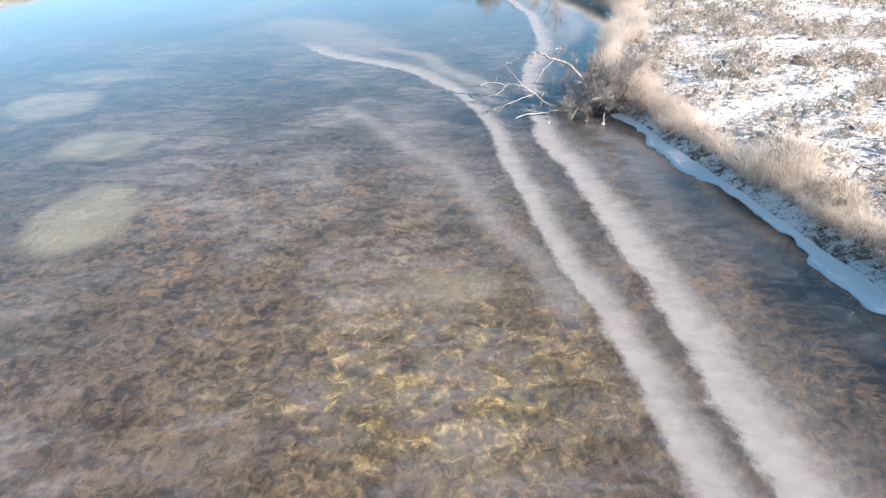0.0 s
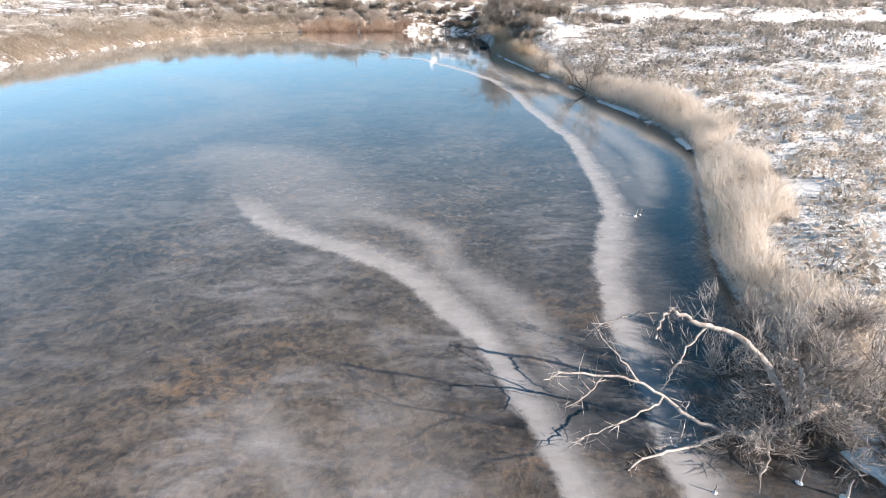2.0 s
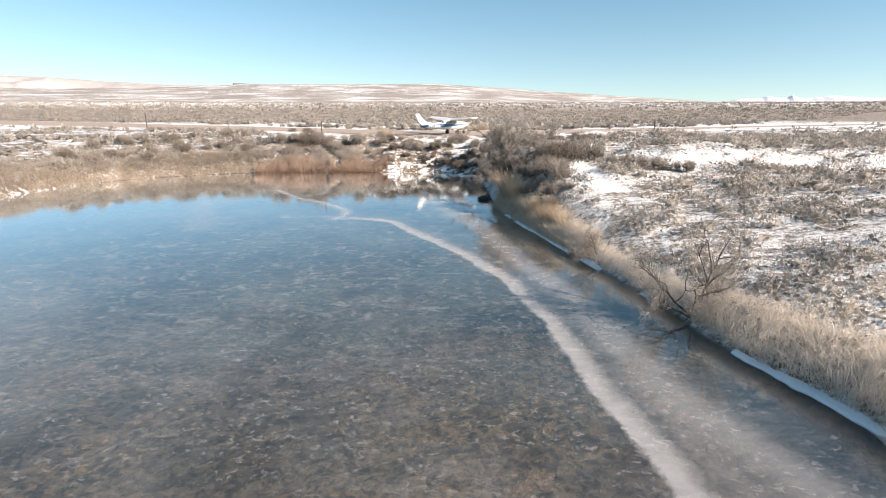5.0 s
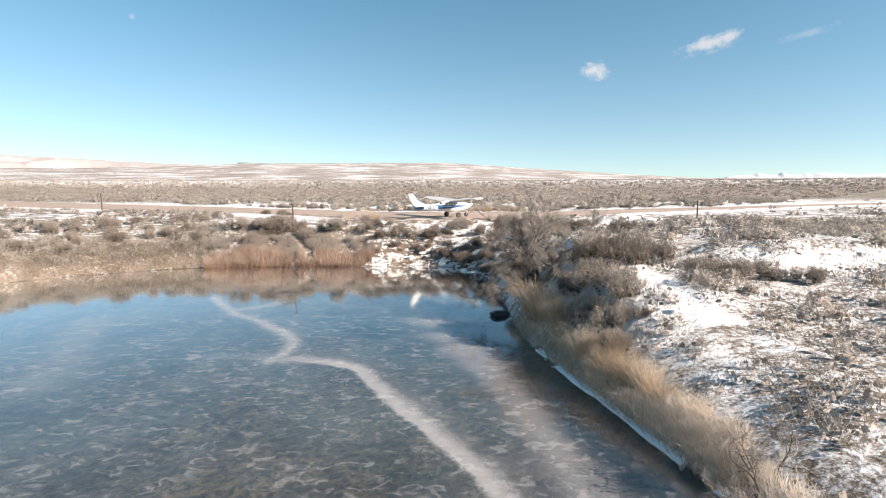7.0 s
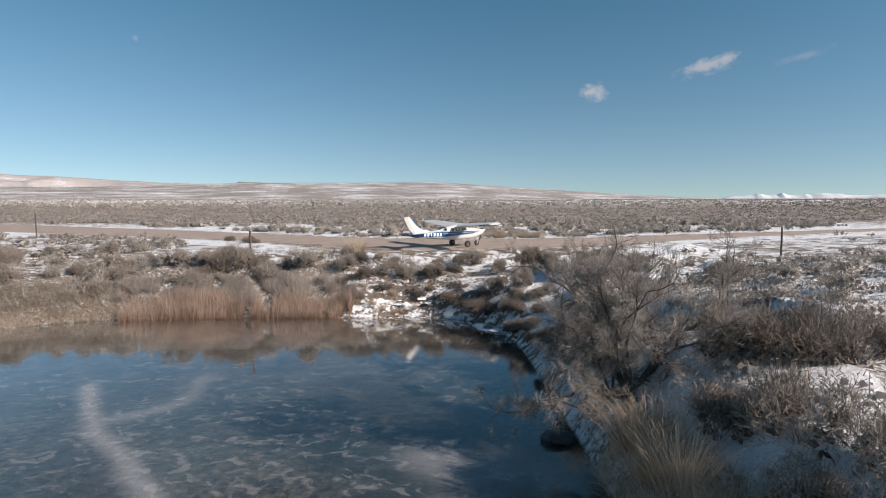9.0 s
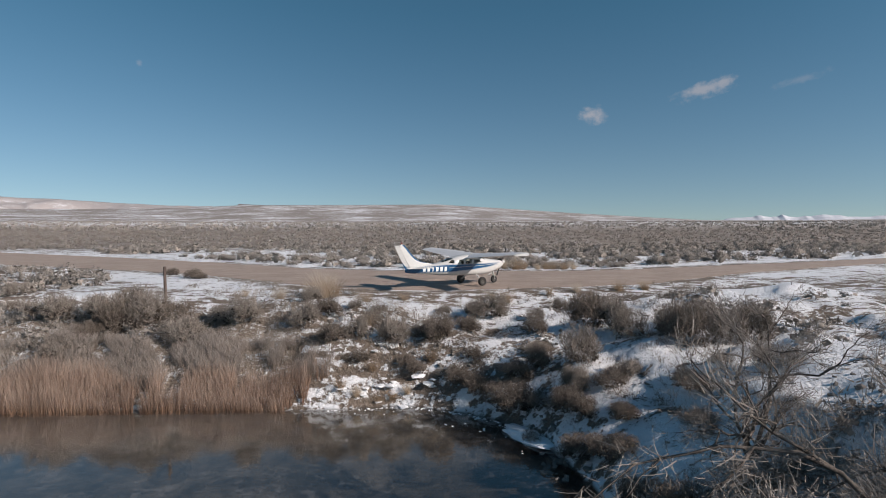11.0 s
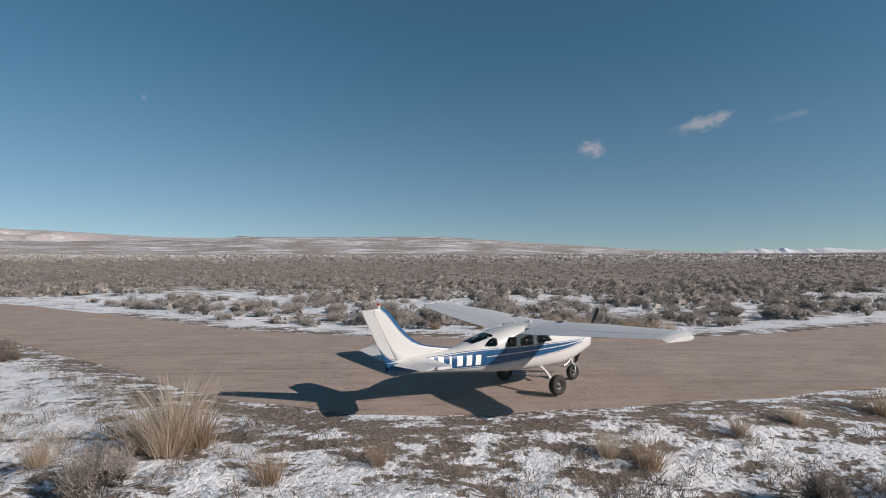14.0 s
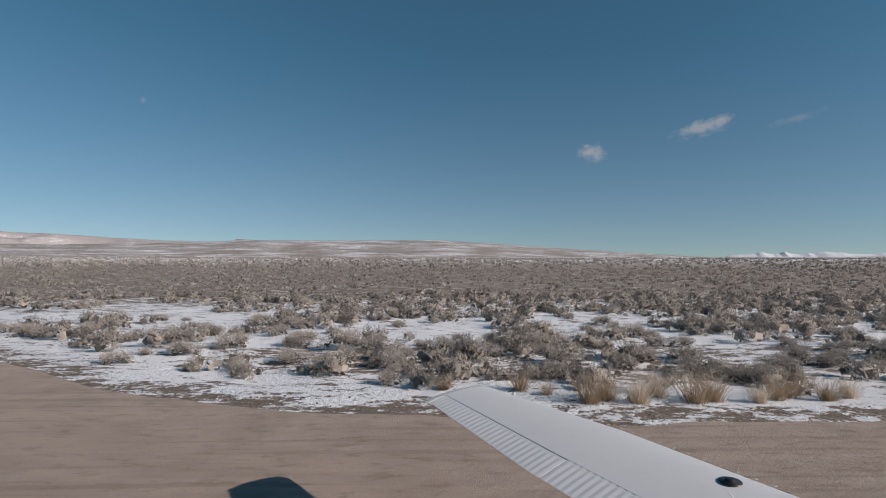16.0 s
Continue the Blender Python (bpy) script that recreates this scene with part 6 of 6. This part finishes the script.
BANK = "grey-brown leafless brush on the snowy bank"
for k, (x, y, wide, tall, kind) in enumerate([
    (11.0, 73.0, 2.3, 1.5, 1), (12.4, 73.3, 2.3, 1.6, 1), (13.5, 73.2, 1.8, 1.3, 0), (10.1, 73.9, 1.9, 1.4, 1), (9.4, 69.8, 2.1, 1.5, 0), (9.9, 68.2, 1.8, 1.3, 0), (8.6, 71.4, 1.6, 1.2, 1), (15.0, 82.5, 1.8, 1.0, 0), (9.1, 66.8, 1.6, 1.2, 0),
    (8.6, 68.6, 1.5, 1.2, 0), (8.9, 65.6, 1.2, 0.9, 0), (9.1, 71.2, 1.0, 0.7, 1), (10.0, 66.6, 0.9, 0.5, 0), (15.8, 70.4, 1.9, 0.8, 0), (14.6, 70.7, 1.7, 0.8, 0), (17.2, 70.2, 1.6, 0.8, 0), (18.6, 69.4, 1.5, 0.9, 0), (7.9, 80.5, 1.8, 1.3, 1),
    (7.4, 84.0, 1.3, 0.8, 1), (6.9, 87.6, 1.2, 0.7, 1), (9.4, 80.6, 1.6, 1.0, 0), (9.4, 86.8, 1.0, 0.5, 1), (6.6, 90.6, 1.3, 0.9, 1), (13.6, 95.4, 1.6, 1.2, 1), (16.0, 95.5, 1.8, 1.1, 1), (12.6, 88.5, 1.4, 0.8, 0),
    (-12.8, 97.8, 2.0, 1.5, 1), (-11.6, 98.3, 2.3, 1.7, 1), (-10.4, 98.6, 1.5, 1.3, 1), (-9.4, 96.8, 2.0, 1.2, 0), (-7.0, 98.0, 1.6, 1.4, 0), (-4.4, 100.9, 1.3, 0.9, 0), (-4.0, 97.6, 1.6, 1.3, 0), (-0.7, 99.0, 0.9, 0.5, 0),
    (0.2, 96.5, 1.4, 1.2, 0), (2.3, 96.4, 1.5, 1.2, 1), (1.6, 96.9, 1.1, 0.9, 0), (4.9, 99.2, 1.9, 1.2, 0), (4.2, 98.9, 1.1, 0.8, 0), (-1.2, 95.2, 1.0, 0.6, 1), (5.4, 93.2, 1.3, 0.8, 1), (7.1, 91.2, 1.1, 0.9, 0), (7.9, 89.0, 0.8, 0.5, 1), (4.9, 92.3, 2.1, 1.25, 1), (3.6, 93.6, 1.2, 0.9, 1), (3.0, 94.2, 1.1, 0.7, 1), (6.5, 88.4, 1.4, 0.7, 1), (5.4, 90.4, 1.0, 0.5, 1), (3.7, 95.2, 0.8, 0.5, 1), (0.8, 95.2, 0.8, 0.5, 1), (2.6, 94.6, 0.9, 0.5, 0),
    (-1.4, 96.4, 1.0, 1.0, 0), (6.2, 93.6, 1.1, 0.9, 1), (8.9, 101.0, 0.8, 0.7, 0), (8.9, 96.3, 1.8, 1.6, 1), (10.1, 95.9, 1.8, 1.35, 1), (10.4, 94.7, 1.5, 1.3, 0), (12.0, 94.5, 1.9, 1.5, 1), (11.8, 92.6, 1.6, 1.45, 1), (13.2, 92.6, 1.7, 1.5, 1), (14.6, 93.0, 1.7, 1.4, 1), (7.5, 92.3, 1.6, 1.4, 0), (7.0, 91.5, 0.9, 0.8, 0),
    (8.2, 90.6, 1.3, 0.6, 1), (8.9, 91.1, 1.0, 0.75, 0), (10.3, 89.7, 0.7, 0.5, 0), (10.1, 88.7, 1.2, 0.5, 1), (-14.0, 98.6, 2.2, 1.3, 0), (-16.5, 98.4, 2.3, 1.4, 0), (-19.5, 97.0, 2.0, 1.2, 0), (-8.3, 98.9, 1.4, 1.0, 0), (-3.2, 98.6, 1.3, 0.9, 1),
    (8.0, 88.9, 0.9, 0.5, 1), (7.4, 87.2, 0.9, 0.5, 1), (11.6, 89.8, 0.8, 0.4, 0), (6.9, 89.9, 1.07, 0.76, 1), (7.3, 81.6, 1.1, 0.7, 1), (7.6, 78.6, 1.3, 0.9, 1), (7.0, 85.4, 1.0, 0.6, 1), (8.6, 83.2, 0.9, 0.5, 0), (5.9, 91.6, 0.9, 0.5, 0), (8.6, 91.2, 0.9, 0.6, 1), (6.2, 94.6, 1.1, 0.7, 0), (-2.4, 96.0, 1.2, 0.8, 1), (-0.9, 97.6, 1.1, 0.7, 0), (3.6, 97.4, 1.2, 0.8, 1), (1.2, 94.9, 0.9, 0.6, 1), (-1.9, 99.4, 0.8, 0.5, 0), (2.6, 99.6, 0.9, 0.5, 0), (7.0, 98.4, 1.0, 0.6, 0), (6.6, 96.2, 1.1, 0.8, 1)]):
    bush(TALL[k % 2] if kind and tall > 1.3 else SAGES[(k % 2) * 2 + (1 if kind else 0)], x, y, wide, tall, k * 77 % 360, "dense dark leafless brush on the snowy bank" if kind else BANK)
rs = np.random.RandomState(91)
for k in range(90):
    x, y = rs.uniform(-36, -13), rs.uniform(84, 103.5)
    d, o = float(shore_gap(x, y)), float(road_gap(x, y))
    if d < 1.8 or o < 2.2 or (x > -20 and y > 101.5):
        continue
    bush(SAGES[rs.randint(0, 4)], x, y, rs.uniform(0.8, 1.7), None, rs.uniform(0, 360), BANK)
for x, y, wide in ((-16.2, 113.7, 1.4), (-15.4, 113.2, 1.0), (-19.0, 116.2, 1.2)):
    bush(SAGES[1], x, y, wide, 0.7 * wide - 0.25, 40 * wide, "low heap of dark dead brush beside the road")
FIELD = "grey sagebrush standing in thin snow beyond the road"
for k, (x, y, wide) in enumerate([(-3.1, 131.5, 2.0), (-8.6, 131.3, 1.6), (-12.2, 127.4, 1.2), (0.4, 126.2, 0.9), (7.1, 126.4, 1.7), (4.2, 128.2, 1.4), (12.1, 124.9, 1.5), (-1.5, 130.5, 1.5), (-22.6, 136.5, 1.7), (9.6, 126.6, 1.3), (15.5, 125.2, 1.5), (2.2, 130.6, 1.3), (-5.5, 132.4, 1.5)]):
    bush(FIELDS[k % 4], x, y, wide, wide * 0.62, k * 51, FIELD)
for k in range(150):
    y = rs.uniform(123, 146)
    x = rs.uniform(-(y - 96) * 0.85, (y - 96) * 0.85) + 1.5
    if road_gap(x, y) < 3.0 or y < np.interp(x, ROAD_FAR[:, 0], ROAD_FAR[:, 1]):
        continue
    wide = rs.uniform(0.7, 1.5)
    bush(FIELDS[rs.randint(0, 4)], x, y, wide, wide * rs.uniform(0.5, 0.75), rs.uniform(0, 360), FIELD)


# ---- clumps of tall grass ----
def clump_mesh(seed, n, tall, mat, fan=0.09):
    r = np.random.RandomState(seed)
    base = np.stack([r.normal(size=n) * 0.11, r.normal(size=n) * 0.11, np.zeros(n) - 0.03], 1)
    way = np.stack([base[:, 0] * 1.6 + r.normal(size=n) * fan, base[:, 1] * 1.6 + r.normal(size=n) * fan, np.ones(n)], 1)
    v, f, t = ribbons(base, way, tall * r.uniform(0.45, 1.1, n), r.uniform(0.006, 0.014, n), np.stack([way[:, 0] * 0.45 + r.normal(size=n) * 0.10, way[:, 1] * 0.45 + r.normal(size=n) * 0.10, -0.12 + 0 * way[:, 0]], 1), 3, 0.3, r)
    return mesh_from("grass_clump", v, f, mat, {"tip": t}, smooth=False)


RUSTY = plant_material("rusty_grass", (0.22, 0.155, 0.098), (0.46, 0.345, 0.235), (0.62, 0.52, 0.41), glow=0.45)
CLUMPS = [clump_mesh(600 + k, n, 1.0, m, f) for k, (m, n, f) in enumerate(((STRAW, 420, 0.09), (RUSTY, 260, 0.16), (RUSTY, 340, 0.12)))]
for k, (x, y, s) in enumerate([(-4.3, 103.6, 1.75), (-3.7, 103.4, 1.4), (-4.9, 103.3, 1.3), (-4.2, 103.0, 1.2), (6.3, 120.2, 1.2), (6.9, 120.6, 1.1), (7.8, 120.2, 1.0), (9.6, 120.3, 1.3), (10.3, 120.5, 1.1), (8.7, 121.0, 1.0), (13.2, 121.2, 1.1), (4.4, 121.8, 0.9), (11.6, 120.2, 0.7), (12.4, 120.6, 0.9), (14.1, 120.6, 0.9), (15.0, 120.9, 0.8), (5.2, 121.2, 0.6), (1.8, 122.3, 0.7), (-9.2, 104.6, 0.5), (13.6, 105.2, 0.9), (15.4, 105.6, 0.8), (10.8, 104.6, 0.6), (9.0, 104.0, 0.7), (6.2, 102.6, 0.9), (5.4, 103.0, 0.7), (0.4, 102.4, 0.6), (-1.6, 101.6, 0.8), (-6.4, 102.2, 0.8), (7.3, 72.0, 1.9), (7.1, 71.2, 1.9), (7.4, 70.6, 1.8), (7.1, 72.7, 1.6), (7.7, 69.4, 1.4), (8.2, 66.6, 1.2), (8.3, 64.6, 1.2), (8.6, 63.8, 1.3), (8.9, 62.8, 1.3), (9.0, 61.8, 1.2), (8.7, 65.4, 1.2), (7.8, 66.6, 1.2), (8.2, 65.2, 1.2), (8.6, 63.4, 1.1), (2.2, 96.6, 0.7), (-1.0, 97.2, 0.8), (-1.9, 94.2, 0.6), (-1.2, 94.1, 0.55), (-0.3, 94.1, 0.55), (0.3, 94.2, 0.5), (0.9, 94.3, 0.5), (-0.6, 95.0, 0.6), (1.9, 95.4, 0.7), (2.6, 97.2, 0.6)]):
    ob = new("grass_clump", CLUMPS[k % 3])
    ob.matrix_world = pose(x, y, float(height(x, y)) - 0.02, 0, 0, k * 67) @ Matrix.Scale(s, 4)
    tagged(ob, "tall dry tan grass clump in thin snow", "grass clump", "grass clumps")


# ---- posts, stones ----
def post(x, y, top, label):
    z = float(height(x, y))
    p = new("fence_post")
    p.location = (x, y, z)
    h = top - z
    part("shaft", tube([(0, 0, -0.3), (0.0, 0, 0.0), (0.012, 0.01, h * 0.5), (0.0, 0.015, h - 0.02), (0, 0.015, h)], [0.074, 0.074, 0.072, 0.070, 0.055], WOOD, 10), p)
    part("cap", lathe([(0.001, 0.012), (0.05, 0.008), (0.072, -0.02)], WOOD, (0, 0.015, h), [[1, 0, 0], [0, 0, 1], [0, 1, 0]], 10), p)
    return tagged(p, label, "fence post", "fence posts")


def post_material():
    m = Mat("weathered_post", 0.9)
    g = m.noise(14, 6, 0.7, vec=m.coords(), stretch=(1, 1, 0.12))
    m.color(m.mix(m.ramp(g, 0.3, 0.7), (0.05, 0.036, 0.031), (0.14, 0.105, 0.09)))
    return m.bump(g, 0.008).m


WOOD = post_material()
post(-11.3, 99.2, 5.38, "weathered dark wooden fence post in brush")
post(-44.0, 123.5, 6.1, "weathered dark wooden fence post on the plain")
post(29.0, 100.0, 5.5, "weathered dark wooden fence post near the road")


def stones(name, spots, lo, hi, label, seed, mat=STONE, category="stones", flat=1.0):
    """Angular stones or clods, each its own lump, in one mesh."""
    r = np.random.RandomState(seed)
    bm = bmesh.new()
    bmesh.ops.create_icosphere(bm, subdivisions=1, radius=1)
    v0 = np.array([v.co[:] for v in bm.verts])
    f0 = np.array([[v.index for v in f.verts] for f in bm.faces])
    bm.free()
    n = len(spots)
    s = r.uniform(lo, hi, n)
    V = v0[None] * (1 + 0.35 * r.normal(size=(n, len(v0), 1)).clip(-1, 1)) * np.stack([s, s * r.uniform(0.6, 1.1, n), s * flat * r.uniform(0.4, 0.8, n)], 1)[:, None]
    a = r.uniform(0, 6.28, n)
    c, q = np.cos(a)[:, None], np.sin(a)[:, None]
    V = np.stack([V[..., 0] * c - V[..., 1] * q, V[..., 0] * q + V[..., 1] * c, V[..., 2]], -1)
    V += np.stack([spots[:, 0], spots[:, 1], np.maximum(height(spots[:, 0], spots[:, 1]), 0) + s * 0.12 * flat], 1)[:, None]
    F = (f0[None] + (np.arange(n) * len(v0))[:, None, None]).reshape(-1, 3)
    ob = new(name, mesh_from(name, V.reshape(-1, 3), F, mat, smooth=False))
    return tagged(ob, label, category, kind="stuff")


def along(line, n, wide, seed):
    r = np.random.RandomState(seed)
    q = spline(line, 8)
    u = r.uniform(0, len(q) - 1, n)
    return np.stack([np.interp(u, np.arange(len(q)), q[:, k]) + r.normal(size=n) * wide for k in (0, 1)], 1)


stones("gravel_bank", np.vstack([along([(8, 100.2), (11, 100.8), (14, 101.4), (18, 102.6)], 260, 0.35, 1), along([(13.5, 103.2), (16, 103.6), (20, 104.5), (26, 107)], 520, 0.45, 2), along([(13, 84), (18, 86), (24, 90), (30, 92)], 1500, 1.2, 3), along([(20, 76), (25, 80), (32, 83)], 1300, 1.3, 4)]), 0.04, 0.10, "grey gravel heaps showing through the snow", 11)
stones("shore_stones", np.vstack([along([(6.2, 88), (5.4, 91.6), (3.2, 94.8), (0.5, 95.8)], 160, 0.5, 5), along([(7.0, 93.2), (6.2, 95), (7.4, 96)], 60, 0.5, 6), along([(-3.5, 98.6), (-1.5, 98.0), (0.5, 98.4)], 50, 0.5, 7)]), 0.05, 0.15, "dark broken stones at the snowy waterline", 14)
stones("snow_clods", np.vstack([along([(-1.8, 94.3), (-0.4, 94.5), (0.9, 94.6), (2.2, 94.4)], 20, 0.20, 8), along([(-1.0, 96.2), (0.5, 96.4)], 8, 0.6, 9)]), 0.14, 0.38, "broken clods of white snow on the pond bank", 15, SNOW, "snow clods", 0.45)
stones("ice_crumbs", np.vstack([along([(-2.2, 93.6), (-0.6, 93.75), (0.8, 93.8), (2.2, 93.4), (3.7, 92.6), (4.6, 91.6)], 110, 0.09, 18), along([(-1.6, 93.2), (1.2, 92.9), (3.6, 91.2), (4.4, 89.6)], 16, 0.28, 19)]), 0.02, 0.065, "small white crumbs of ice along the waterline", 16, SNOW, "ice crumbs", 0.5)
verge = spread_points(2600, -22, 26, 102, 124, lambda x, y: np.abs(road_gap(x, y) - 0.2) < 0.9, 12)
stones("verge_gravel", verge, 0.015, 0.05, "loose gravel along the road's verges", 13)


def snow_slab(x, y, long, wide, turn):
    """A flat lobe of snow lying on the ice at the foot of the bank."""
    bm = bmesh.new()
    bmesh.ops.create_icosphere(bm, subdivisions=4, radius=1)
    for v in bm.verts:
        k = 1 + 0.35 * noise.fractal(v.co * 1.2 + Vector((3, 0, 0)), 0.8, 2.0, 4)
        v.co = Vector((v.co.x * long * k, v.co.y * wide * k, max(v.co.z, -0.2) ** 1 * 0.16 * k))
    ob = new("snow_slab", from_bm(bm, SNOW))
    ob.matrix_world = pose(x, y, 0.02, 0, 0, turn)
    return tagged(ob, "flat white slab of snow lying on the ice by the bank", "snow slab")


snow_slab(5.3, 90.7, 1.25, 0.55, 122)


def rock():
    bm = bmesh.new()
    bmesh.ops.create_icosphere(bm, subdivisions=4, radius=1)
    for v in bm.verts:
        k = 1 + 0.28 * noise.fractal(v.co * 1.3, 0.8, 2.0, 4)
        v.co = Vector((v.co.x * 0.52, v.co.y * 0.36, v.co.z * 0.20)) * k
    ob = new("shore_rock", from_bm(bm, plain_material("wet_rock", (0.045, 0.047, 0.052), 0.55, vary=0.5, scale=5)))
    ob.location = (5.85, 75.5, 0.10)
    return tagged(ob, "dark rounded rock lying in the ice by the bank", "rock")


rock()


# ---- clouds and moon ----
def sky_card(name, px, py, wide, tall, tilt, mat, label, category):
    far = 4000.0
    at = Vector((1.4 + px * far, 100 + far, 7.4 + py * far))
    me = mesh_from(name, [(-wide / 2, 0, -tall / 2), (wide / 2, 0, -tall / 2), (wide / 2, 0.5, tall / 2), (-wide / 2, 0.5, tall / 2)], [[0, 1, 2, 3]], mat)
    ob = new(name, me)
    ob.matrix_world = pose(*at, 0, -tilt, -math.degrees(math.atan(px)))
    ob.visible_shadow = False
    return tagged(ob, label, category, kind="structure")


sky_card("backdrop_cloud", 0.306, 0.205, 240, 165, 0, cloud_material(1.3, 0.48), "small pinkish white puff of cloud", "cloud")
sky_card("backdrop_cloud", 0.528, 0.255, 600, 150, 16, cloud_material(4.7, 0.42), "thin stretched wisp of white cloud", "cloud")
sky_card("backdrop_cloud", 0.700, 0.273, 430, 100, 12, cloud_material(8.2, 0.13), "faint wisp of high cloud", "cloud")
sky_card("backdrop_moon", -0.524, 0.294, 58, 58, 0, cloud_material(2.1, 0.17), "faint pale daytime moon", "moon")
